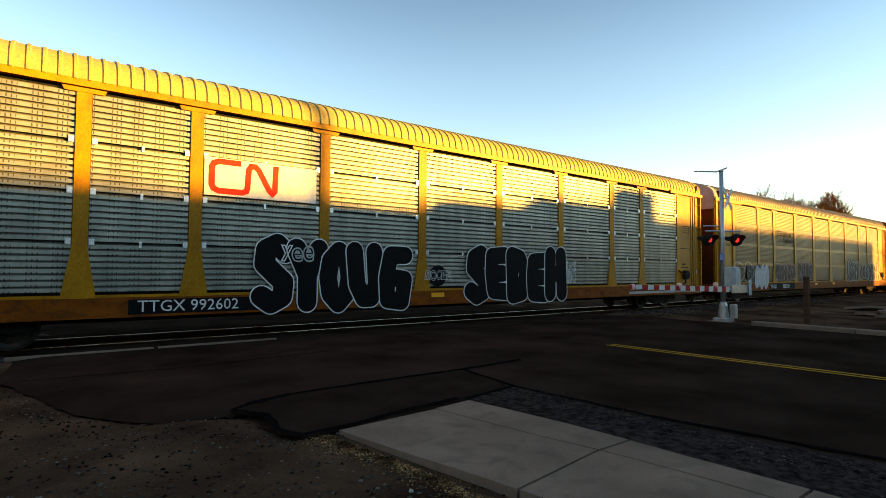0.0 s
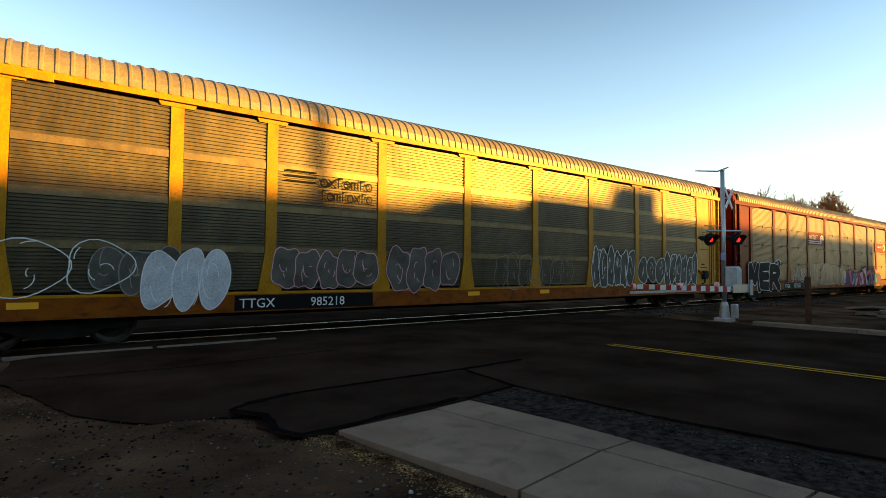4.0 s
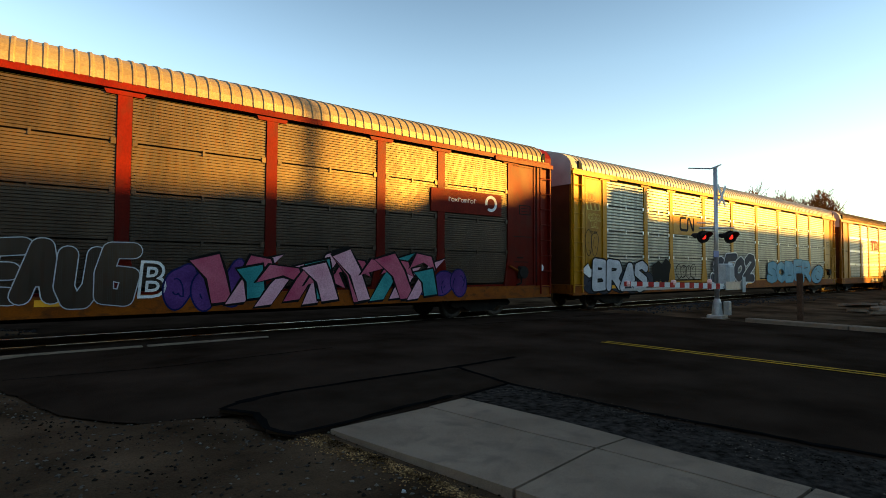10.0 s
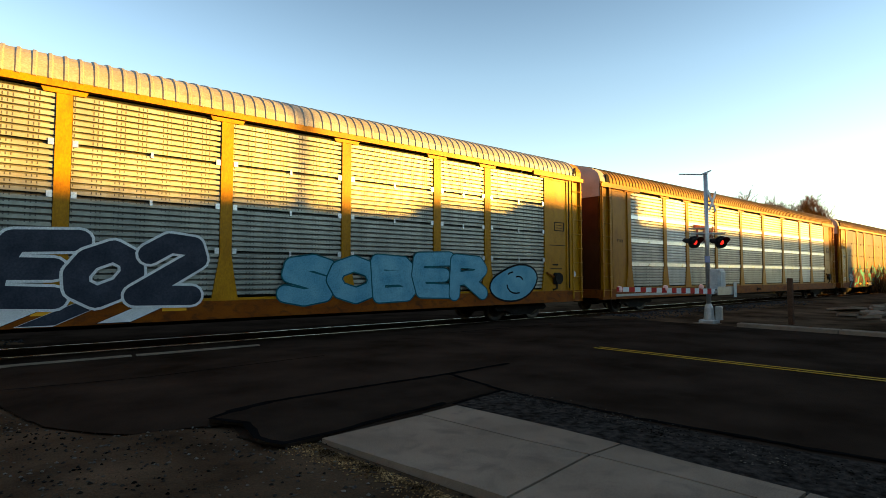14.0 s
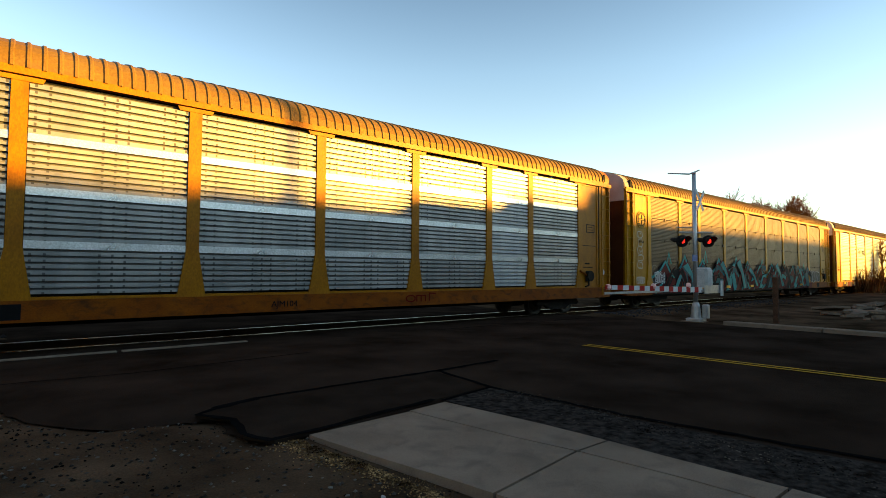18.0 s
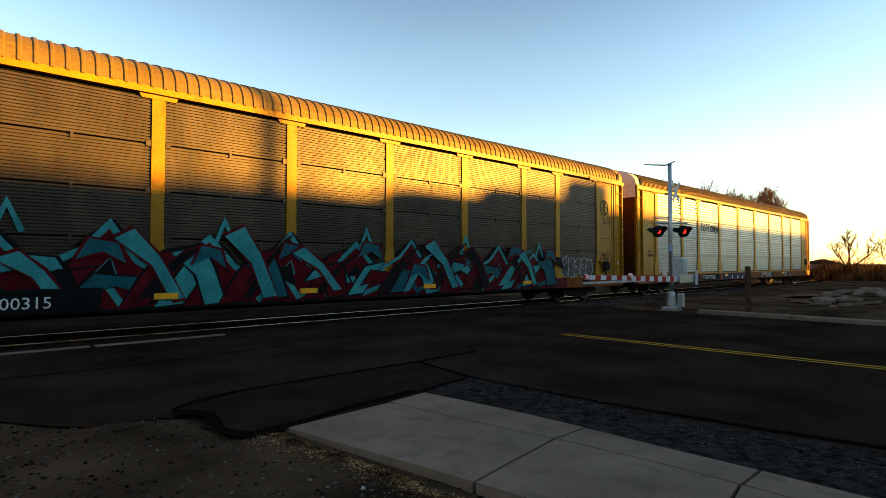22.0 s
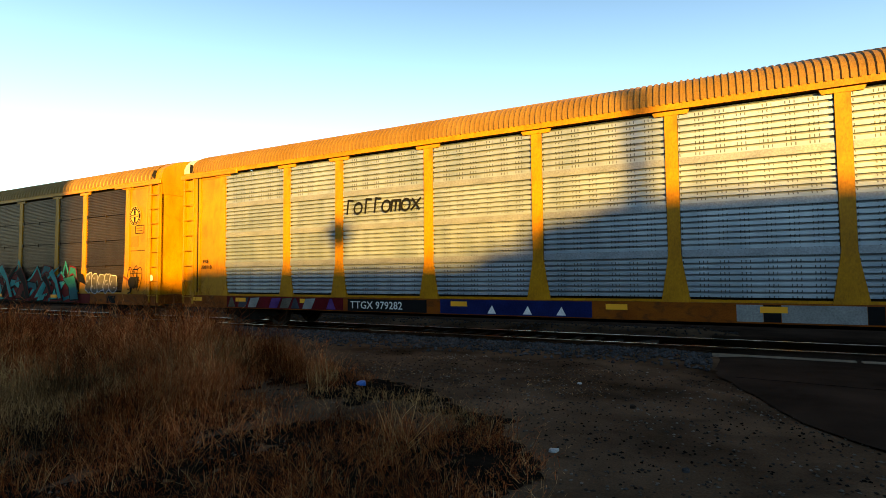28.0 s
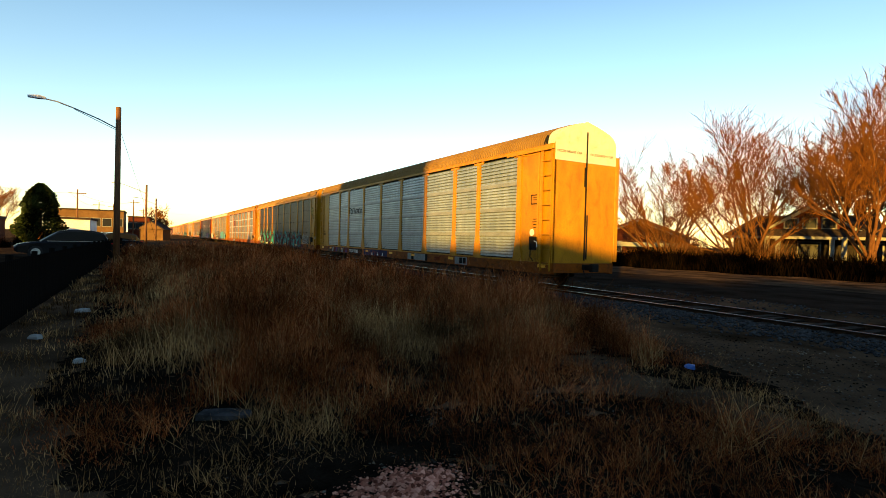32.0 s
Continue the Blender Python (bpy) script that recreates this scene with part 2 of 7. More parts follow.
STEEL = surface("worn_rail_steel", (0.16, 0.145, 0.13), (0.24, 0.225, 0.21), 3, 60, 0.28, metal=0.9, bump=0.05, stretch=(0.3, 3, 3))
RUSTY = surface("rusted_rail_web", (0.02, 0.010, 0.006), (0.05, 0.025, 0.013), 4, 60, 0.9, bump=0.3)
CREAM = surface("cream_white_end_paint", (0.4896, 0.4624, 0.3808), (0.544, 0.5168, 0.4488), 1.5, 40, 0.45, bump=0.05, dirt=(0.2975, 0.238, 0.153), dirt_amt=0.4)
WHITE = surface("white_lettering_paint", (0.5872, 0.5872, 0.567), (0.6885, 0.6885, 0.6683), 6, 60, 0.6, bump=0.03)
INK = surface("black_lettering_paint", (0.003, 0.003, 0.003), (0.006, 0.006, 0.006), 5, 60, 0.75, bump=0.03, spec=0.1)
LOGO_RED = surface("bright_red_paint", (0.55, 0.02, 0.018), (0.68, 0.035, 0.02), 4, 60, 0.45, bump=0.03)
BROWNRED = surface("brown_red_panel_paint", (0.09, 0.006, 0.003), (0.13, 0.010, 0.005), 3, 60, 0.5, bump=0.04)
TEAL = surface("turquoise_spray_paint", (0.016, 0.168, 0.176), (0.04, 0.272, 0.264), 2, 30, 0.5, bump=0.03)
SKYBLUE = surface("pale_blue_spray_paint", (0.07, 0.24, 0.33), (0.14, 0.34, 0.42), 2, 30, 0.5, bump=0.03)
PINK = surface("pink_spray_paint", (0.34, 0.05, 0.10), (0.45, 0.12, 0.17), 2, 30, 0.5, bump=0.03)
CRIMSON = surface("crimson_spray_paint", (0.055, 0.003, 0.005), (0.105, 0.006, 0.010), 2, 30, 0.5, bump=0.03)
PURPLE = surface("purple_spray_paint", (0.05, 0.018, 0.10), (0.10, 0.04, 0.17), 2, 30, 0.5, bump=0.03)
PALEPINK = surface("pale_pink_spray_paint", (0.50, 0.22, 0.28), (0.62, 0.34, 0.40), 2, 30, 0.5, bump=0.03)
FADED = surface("faded_grey_tan_spray_paint", (0.06, 0.052, 0.04), (0.12, 0.105, 0.085), 2, 30, 0.6, bump=0.03)
SLATE = surface("dark_slate_spray_paint", (0.022, 0.026, 0.036), (0.045, 0.05, 0.065), 2, 30, 0.55, bump=0.03)
PALEGREY = surface("pale_silver_spray_paint", (0.36, 0.36, 0.38), (0.52, 0.52, 0.54), 2, 30, 0.5, bump=0.03)
DEEPTEAL = surface("deep_teal_spray_paint", (0.006, 0.06, 0.075), (0.012, 0.10, 0.12), 2, 30, 0.5, bump=0.03)
PALEYELLOW = surface("pale_yellow_marker_paint", (0.62, 0.45, 0.10), (0.72, 0.55, 0.16), 4, 30, 0.5, bump=0.03)
GREYP = surface("grey_spray_paint", (0.16, 0.16, 0.156), (0.24, 0.24, 0.232), 2, 30, 0.55, bump=0.03)
BLUE = surface("dark_blue_paint", (0.005, 0.009, 0.05), (0.009, 0.015, 0.08), 2, 30, 0.5, bump=0.03)
SEAL = surface("black_tar_seal", (0.003, 0.003, 0.003), (0.006, 0.006, 0.006), 3, 90, 0.95, bump=0.5, spec=0.0, world_space=True)
# car paint on the sunless left ends, its shade put in as dark red-brown
SHADED_END = surface("weathered_shaded_end_paint", (0.04, 0.010, 0.002), (0.07, 0.02, 0.003), 1.4, 40, 0.5, bump=0.06, dirt=(0.05, 0.015, 0.01), dirt_amt=0.5, spec=0.1)
GREYCAP = surface("bare_grey_end_cap", (0.24, 0.23, 0.23), (0.34, 0.325, 0.32), 1.5, 40, 0.5, bump=0.05)
STRIP = surface("dull_galvanised_strip", (0.187, 0.207, 0.2352), (0.255, 0.279, 0.3136), 1.5, 30, 0.4, metal=0.4, bump=0.04)
ALU = surface("galvanised_mast_metal", (0.35, 0.364, 0.371), (0.462, 0.469, 0.476), 6, 80, 0.4, metal=0.7, bump=0.05)
ASPHALT = surface("old_asphalt", (0.01551, 0.01021, 0.007109), (0.03952, 0.02635, 0.01868), 0.7, 120, 0.95, bump=0.9, dirt=(0.03401, 0.0233, 0.01673), dirt_amt=0.45, spec=0.0, world_space=True)
TAR = surface("fresh_dark_asphalt_patch", (0.01702, 0.01173, 0.008462), (0.03149, 0.02186, 0.01565), 1.5, 150, 0.95, bump=0.8, spec=0.0, world_space=True)
CONCRETE = surface("pale_grey_concrete", (0.1596, 0.1171, 0.08498), (0.2234, 0.1638, 0.1191), 1.3, 110, 0.95, bump=0.35, dirt=(0.08211, 0.06675, 0.05426), dirt_amt=0.5, spec=0.0, world_space=True)
DIRT = surface("dry_packed_dirt", (0.02203, 0.0138, 0.008228), (0.1074, 0.0675, 0.04039), 0.6, 55, 1.0, bump=1.0, dirt=(0.01224, 0.009137, 0.006732), dirt_amt=0.55, spec=0.0, world_space=True)
YLINE = surface("worn_yellow_road_paint", (0.26, 0.14, 0.012), (0.36, 0.20, 0.016), 3, 70, 0.9, bump=0.2, dirt=(0.06, 0.05, 0.03), dirt_amt=0.7, world_space=True)
STONE = surface("grey_ballast_stone", (0.01575, 0.0153, 0.01581), (0.063, 0.06018, 0.0612), 5, 60, 0.95, bump=0.3, spec=0.0)
TIE = surface("creosoted_wood", (0.012, 0.009, 0.007), (0.03, 0.023, 0.017), 3, 40, 0.95, bump=0.5, stretch=(4, 0.5, 4), spec=0.05)


# ---- mesh helpers ----
class Shape:
    """Collects vertices and faces for one mesh."""

    def __init__(self):
        self.v, self.f = [], []

    def add(self, vs, fs):
        k = len(self.v)
        self.v += [tuple(p) for p in vs]
        self.f += [tuple(i + k for i in f) for f in fs]
        return self

    def box(self, x0, x1, y0, y1, z0, z1, c=0.0):
        """A box; c chamfers its upright and top edges."""
        if c <= 0:
            vs = [(x, y, z) for z in (z0, z1) for y in (y0, y1) for x in (x0, x1)]
            return self.add(vs, [(0, 2, 3, 1), (4, 5, 7, 6), (0, 1, 5, 4), (2, 6, 7, 3), (0, 4, 6, 2), (1, 3, 7, 5)])
        ring = lambda i, z: [(x0 + i + c, y0 + i, z), (x1 - i - c, y0 + i, z), (x1 - i, y0 + i + c, z), (x1 - i, y1 - i - c, z), (x1 - i - c, y1 - i, z), (x0 + i + c, y1 - i, z), (x0 + i, y1 - i - c, z), (x0 + i, y0 + i + c, z)]
        return self.loft([ring(0, z0), ring(0, z1 - c), ring(c * 0.7, z1)])

    def loft(self, rings, closed=True, caps=True):
        n, k = len(rings[0]), len(self.v)
        for r in rings:
            self.v += [tuple(p) for p in r]
        for a in range(len(rings) - 1):
            for i in range(n if closed else n - 1):
                j = (i + 1) % n
                self.f.append((k + a * n + i, k + a * n + j, k + (a + 1) * n + j, k + (a + 1) * n + i))
        if caps and closed:
            self.f += [tuple(k + i for i in reversed(range(n))), tuple(k + (len(rings) - 1) * n + i for i in range(n))]
        return self

    def tube(self, pts, radii, n=8, caps=True):
        pts = [Vector(p) for p in pts]
        if isinstance(radii, (int, float)):
            radii = [radii] * len(pts)
        rings = []
        for i, (p, r) in enumerate(zip(pts, radii)):
            d = (pts[min(i + 1, len(pts) - 1)] - pts[max(i - 1, 0)]).normalized()
            a = d.orthogonal().normalized() if i == 0 or abs(a.dot(d)) > 0.95 else (a - d * a.dot(d)).normalized()
            b = d.cross(a)
            rings.append([p + r * (math.cos(2 * math.pi * k / n) * a + math.sin(2 * math.pi * k / n) * b) for k in range(n)])
        return self.loft(rings, caps=caps)

    def prism(self, outline, y0, y1):
        """An outline of (x, z) points, extruded from y0 to y1."""
        n = len(outline)
        return self.loft([[(x, y0, z) for x, z in outline], [(x, y1, z) for x, z in outline]])

    def slab(self, outline, z0, z1):
        return self.loft([[(x, y, z0) for x, y in outline], [(x, y, z1) for x, y in outline]])

    def mesh(self, name, smooth=False):
        me = bpy.data.meshes.new(name)
        me.from_pydata(self.v, [], self.f)
        me.update()
        bm = bmesh.new()
        bm.from_mesh(me)
        bmesh.ops.recalc_face_normals(bm, faces=bm.faces)
        bm.to_mesh(me)
        bm.free()
        if smooth:
            me.polygons.foreach_set("use_smooth", [True] * len(me.polygons))
        return me


def part(name, shape, material, parent=None, label="", smooth=False, at=None):
    """One mesh object from a Shape (or a shared mesh), under a thing or a part."""
    me = shape if isinstance(shape, bpy.types.Mesh) else shape.mesh(name, smooth)
    if not me.materials:
        me.materials.append(material)
    ob = new(name, me)
    if me.materials[0] != material:
        ob.material_slots[0].link = "OBJECT"
        ob.material_slots[0].material = material
    ob.parent = parent
    if at is not None:
        ob.matrix_basis = at
    if label:
        ob["label"] = label
    return ob


def thing(name, label, category, group="", m=None):
    ob = new(name)
    tagged(ob, label, category, group)
    if m is not None:
        ob.matrix_basis = m
    return ob


def words(text, size, depth=0.004):
    """A mesh of letters in the x-z plane, facing -y, starting at the origin."""
    cu = bpy.data.curves.new("words", "FONT")
    cu.body, cu.size, cu.extrude, cu.resolution_u = text, size, depth, 2
    ob = bpy.data.objects.new("words", cu)
    scene.collection.objects.link(ob)
    dg = bpy.context.evaluated_depsgraph_get()
    me = bpy.data.meshes.new_from_object(ob.evaluated_get(dg))
    bpy.data.objects.remove(ob)
    me.transform(Matrix.Rotation(radians(90), 4, "X"))
    me.materials.clear()
    return me

# ---- ground, road, track ----
RAIL_Z, SIDE_Y = -0.026, 11.97           # rail top; the train's near side
TRACK_Y = SIDE_Y + 1.5


def step(a, b, x):
    t = min(1, max(0, (x - a) / (b - a)))
    return t * t * (3 - 2 * t)


def road_z(y):
    return 0.02 - 0.057 * step(9.0, 11.4, y) + 0.057 * step(15.4, 18.5, y)


def road_left(y):
    pts = [(-60, 4.62), (4.6, 4.3), (4.72, 1.95), (5.3, 1.75), (5.95, 1.8), (6.15, 0.85), (7.0, 0.25), (8.2, -0.1), (9.4, -0.5), (11.8, -0.75), (12.4, -0.8), (15.5, 0.0), (17.0, -0.5), (17.6, -60), (24.5, -60), (25.2, 3.0), (90, 4.0)]
    k = 0.965
    for (a, u), (b, w) in zip(pts, pts[1:]):
        if a * k <= y <= b * k:
            return (u + (w - u) * (y / k - a) / (b - a)) * k
    return 4.45


def ground_z(x, y):
    n = noise.noise((x * 0.35, y * 0.35, 0)) * 0.035 + noise.noise((x * 1.7, y * 1.7, 3)) * 0.014
    bed = 0.02 * step(9.3, 10.6, y) * (1 - step(11.2, 11.9, y)) - 0.16 * step(11.3, 12.1, y) * (1 - step(14.9, 15.8, y))
    on_road = step(-0.6, 0.3, x - road_left(y)) * (1 - step(15.8, 16.4, x))
    under = step(2.1, 2.5, x) * (1 - step(4.5, 5.0, x)) * (1 - step(4.4, 4.9, y))
    return 0.004 + (n + bed) * (1 - on_road) - 0.075 * on_road - 0.05 * under * (1 - on_road)


def make_ground():
    def axis(lo, hi, fine_lo, fine_hi, d):
        out, x, s = [], fine_lo, d
        while x <= fine_hi:
            out.append(x)
            x += d
        a, b, g = fine_lo, fine_hi, d
        while a > lo or b < hi:
            g *= 1.35
            a, b = a - g, b + g
            out = [max(a, lo)] + out + [min(b, hi)]
        return out
    xs, ys = axis(-2500, 2500, -14, 22, 0.22), axis(-2500, 2500, -3, 19, 0.22)
    s = Shape()
    s.v = [(x, y, ground_z(x, y)) for y in ys for x in xs]
    w = len(xs)
    s.f = [(j * w + i, j * w + i + 1, (j + 1) * w + i + 1, (j + 1) * w + i) for j in range(len(ys) - 1) for i in range(w - 1)]
    tagged(part("ground", s, DIRT, smooth=True), "dry packed dirt ground with dust and scattered stones", "ground", kind="structure")


def make_road():
    s, rows = Shape(), []
    y = -60.0
    while y < 90:
        rows.append(y)
        y += 0.12 if 4 < y < 10 else 0.3 if -3 < y < 19 else 0.7
    cols = 26
    for y in rows:
        a = road_left(y) + 0.07 * noise.noise((y * 2.1, 1, 0)) + 0.05 * noise.noise((y * 7, 4, 0))
        if y < 4.6:
            a = road_left(y)
        for i in range(cols):
            u = i / (cols - 1)
            x = a + (15.95 - a) * u ** (2.2 if a < -5 else 1.0)
            z = road_z(y) + 0.006 * noise.noise((x * 0.6, y * 0.6, 2))
            s.v.append((x, y, z - (0.05 if i == 0 else 0)))
    s.f = [(j * cols + i, j * cols + i + 1, (j + 1) * cols + i + 1, (j + 1) * cols + i) for j in range(len(rows) - 1) for i in range(cols - 1)]
    road = tagged(part("road", s, ASPHALT, smooth=True), "old dark asphalt road across the tracks, cracked and patched", "road", kind="structure")
    for dx in (-0.09, 0.09):
        q = Shape()
        ys = [-30 + 0.5 * k for k in range(74)]
        k = 0
        for y in ys:
            c = 9.32 - 0.07 * (y - 4.0) if y > 0 else 9.60
            q.v += [(c + dx - 0.05, y, road_z(y) + 0.011), (c + dx + 0.05, y, road_z(y) + 0.011)]
        q.f = [(2 * i, 2 * i + 1, 2 * i + 3, 2 * i + 2) for i in range(len(ys) - 1)]
        part("centre_line", q, YLINE, road, "worn double yellow centre line")
    # tar-filled seams and the dark patch
    def strip(pts, w, name="tar_seam", mat=SEAL, up=0.009):
        pts = [(a * 0.965, b * 0.965) for a, b in pts]
        q = Shape()
        fine = []
        for (a, b), (c, d) in zip(pts, pts[1:]):
            n = max(2, int(math.hypot(c - a, d - b) / 0.12))
            fine += [(a + (c - a) * i / n, b + (d - b) * i / n) for i in range(n)]
        fine.append(pts[-1])
        for i, (x, y) in enumerate(fine):
            x2, y2 = fine[min(i + 1, len(fine) - 1)]
            x1, y1 = fine[max(i - 1, 0)]
            l = math.hypot(x2 - x1, y2 - y1) or 1
            nx, ny = -(y2 - y1) / l, (x2 - x1) / l
            j = 0.03 * noise.noise((x * 5, y * 5, 7))
            ww = w * (0.7 + 0.6 * abs(noise.noise((x * 9, y * 9, 1))))
            z = road_z(y) + up
            q.v += [(x + nx * (ww + j), y + ny * (ww + j), z), (x - nx * (ww - j), y - ny * (ww - j), z)]
        q.f = [(2 * i, 2 * i + 1, 2 * i + 3, 2 * i + 2) for i in range(len(fine) - 1)]
        part(name, q, mat, road)
    strip([(1.85, 6.2), (2.39, 6.36), (3.6, 6.4), (5.2, 6.4), (6.6, 6.5)], 0.05)
    strip([(5.2, 6.4), (5.02, 5.05), (5.2, 3.2), (5.45, 1.9), (5.8, 0.3), (6.0, -4)], 0.045)
    strip([(4.05, 4.9), (5.0, 5.07)], 0.035)
    strip([(-0.3, 9.2), (1.5, 9.0), (4.5, 9.3)], 0.02)
    strip([(9.0, 11.2), (16.5, 11.0)], 0.03)
    patch = Shape()
    out = [(1.88, 6.12), (1.62, 6.0), (1.9, 5.55), (1.78, 5.0), (1.95, 4.68), (2.4, 4.74), (3.2, 4.86), (4.0, 4.97), (4.95, 5.1), (5.1, 6.3), (3.6, 6.33), (2.5, 6.3)]
    patch.slab([(a * 0.965, b * 0.965) for a, b in out], 0.0, 0.031)
    part("asphalt_patch", patch, TAR, road, "newer dark asphalt patch")
    strip([(2.39, 6.30), (1.86, 6.14), (1.64, 6.0), (1.88, 5.6), (1.79, 5.05), (1.92, 4.72), (2.4, 4.76), (3.2, 4.88), (4.0, 4.99)], 0.045, up=0.034 - 0.02)
    gravel = Shape()
    gravel.slab([(3.95, 4.7), (4.8, 4.85), (4.9, 3.1), (5.1, 1.85), (5.5, 0.3), (5.75, -5), (4.35, -5), (4.2, 1.3), (4.0, 3.4)], 0.0, 0.028)
    part("worn_shoulder", gravel, surface("coarse_worn_shoulder", (0.011, 0.009, 0.0075), (0.05, 0.042, 0.036), 14, 90, 0.95, bump=1.0, world_space=True, spec=0.0), road, "coarse worn asphalt shoulder")
    # concrete strips beside the rails
    for a, b in ((-0.6, 1.64), (1.72, 4.05)):
        part("edge_strip", Shape().box(a, b, 11.5, 11.63, -0.2, -0.012, 0.01), CONCRETE, road, "pale worn concrete edge strip")
    for y0, y1 in ((12.86, 14.08), (14.38, 15.0)):
        part("crossing_panel", Shape().box(-0.6, 15.8, y0, y1, -0.2, -0.03, 0.01), TAR, road, "dark rubber crossing panel")


def make_sidewalk():
    outer = [(3.97, 4.78), (4.16, 3.53), (4.22, 2.91), (4.24, 2.36), (4.27, 1.91), (4.31, 1.41), (4.45, -1.5), (4.6, -6)]
    inner = [(3.42, 4.68), (3.64, 3.38), (3.79, 2.74), (3.91, 1.92), (3.95, 1.4), (4.15, -1.5), (4.3, -6)]
    left = [(2.17, 4.62), (2.23, 4.32), (2.37, 3.66), (2.5, 3.13), (2.58, 2.72), (2.65, 2.4), (2.85, 1.2), (3.0, -1.5), (3.1, -6)]
    outer, inner = ([(a * 0.975, b * 0.968) for a, b in q] for q in (outer, inner))
    side = new("pavement")
    tagged(side, "pale grey concrete sidewalk corner with scored joints and a kerb edge", "sidewalk", kind="structure")
    lerp = lambda pts, y: next((a + (c - a) * (y - b) / (d - b) for (a, b), (c, d) in zip(pts, pts[1:]) if d <= y <= b), pts[-1][0] if y < pts[-1][1] else pts[0][0])
    cuts = [4.46, 2.69, 1.34, 0.0, -1.35, -2.7, -4.05]
    for y0, y1 in zip(cuts, cuts[1:]):
        ys = [y0 - 0.012 - (y0 - y1 - 0.024) * k / 6 for k in range(7)]
        o = [(lerp(inner, y), y + 0.04) for y in ys] + [(lerp(left, y), y - 0.12) for y in reversed(ys)]
        if y0 > 4:
            o = [(3.33, 4.56)] + o + [(2.18, 4.48)]
        part("paving_slab", Shape().slab(o, -0.1, 0.034), CONCRETE, side)
        e = [(lerp(outer, y), y + 0.03) for y in ys] + [(lerp(inner, y) + 0.012, y + 0.03) for y in reversed(ys)]
        if y0 > 4:
            e = [(3.87, 4.63)] + e + [(3.35, 4.57)]
        part("kerb_stone", Shape().slab(e, -0.1, 0.038), CONCRETE, side)
    k = new("kerb")
    tagged(k, "low weathered concrete kerb on the far road edge", "kerb", kind="structure")
    y = 6.6
    while y > -20:
        part("kerb_stone", Shape().box(15.9, 16.2, y - 2.38, y, -0.1, 0.13, 0.02), CONCRETE, k)
        y -= 2.4


def make_track():
    track = new("railway_track")
    tagged(track, "single railway track with worn steel rails on dark wooden ties", "track", kind="structure")
    for y in (TRACK_Y - 0.75, TRACK_Y + 0.75):
        prof = lambda x: [(x, y - 0.07, RAIL_Z - 0.17), (x, y + 0.07, RAIL_Z - 0.17), (x, y + 0.065, RAIL_Z - 0.145), (x, y + 0.012, RAIL_Z - 0.12), (x, y + 0.012, RAIL_Z - 0.045), (x, y + 0.034, RAIL_Z - 0.03), (x, y + 0.034, RAIL_Z - 0.012), (x, y - 0.034, RAIL_Z - 0.012), (x, y - 0.034, RAIL_Z - 0.03), (x, y - 0.012, RAIL_Z - 0.045), (x, y - 0.012, RAIL_Z - 0.12), (x, y - 0.065, RAIL_Z - 0.145)]
        rail = part("rail", Shape().loft([prof(-900), prof(900)]), RUSTY, track, "rusted steel rail")
        top = lambda x: [(x, y - 0.036, RAIL_Z - 0.012), (x, y + 0.036, RAIL_Z - 0.012), (x, y + 0.036, RAIL_Z - 0.006), (x, y + 0.026, RAIL_Z), (x, y - 0.026, RAIL_Z), (x, y - 0.036, RAIL_Z - 0.006)]
        part("rail_head", Shape().loft([top(-900), top(900)]), STEEL, rail, "bright worn running surface")
    tie = Shape().box(-0.11, 0.11, TRACK_Y - 1.28, TRACK_Y + 1.28, -0.1, RAIL_Z - 0.172, 0.01).mesh("tie")
    for i in range(150):
        x = -62 + 0.52 * i
        if not (-1.2 < x < 16.2):
            part("tie", tie, TIE, track, at=pose(x, 0, 0.04 * noise.noise((x, 0, 0)), 0, 0, 2 * noise.noise((x, 5, 0))))
    rng = np.random.default_rng(5)
    s = Shape()
    oct_v = np.array([(1, 0, 0), (-1, 0, 0), (0, 1, 0), (0, -1, 0), (0, 0, 1), (0, 0, -1)], float)
    oct_f = [(0, 2, 4), (2, 1, 4), (1, 3, 4), (3, 0, 4), (2, 0, 5), (1, 2, 5), (3, 1, 5), (0, 3, 5)]
    vs, fs, k = [], [], 0
    for i in range(15000):
        if i < 11000:
            x, y = rng.uniform(-26, -0.6) if i < 9500 else rng.uniform(16.5, 34), 9.3 + 2.9 * rng.beta(2.2, 1.6)
        elif i < 13000:
            x, y = rng.uniform(-60, -26), rng.uniform(10, 12.6)
        else:
            x, y = rng.uniform(-30, 0), rng.uniform(14.4, 16.5)
        r = rng.uniform(0.018, 0.05)
        q = oct_v * (r * rng.uniform(0.6, 1.3, (6, 3)))
        a = rng.uniform(0, 6.28)
        ca, sa = math.cos(a), math.sin(a)
        z = ground_z(x, y) + r * 0.4
        for vx, vy, vz in q:
            vs.append((x + ca * vx - sa * vy, y + sa * vx + ca * vy, z + vz * 0.8))
        fs += [tuple(j + k for j in f) for f in oct_f]
        k += 6
    me = bpy.data.meshes.new("ballast")
    me.from_pydata(vs, [], fs)
    me.materials.append(STONE)
    tagged(new("ballast", me), "loose grey crushed stone ballast beside the rails", "ballast", kind="stuff")


make_ground()
make_road()
make_sidewalk()
make_track()


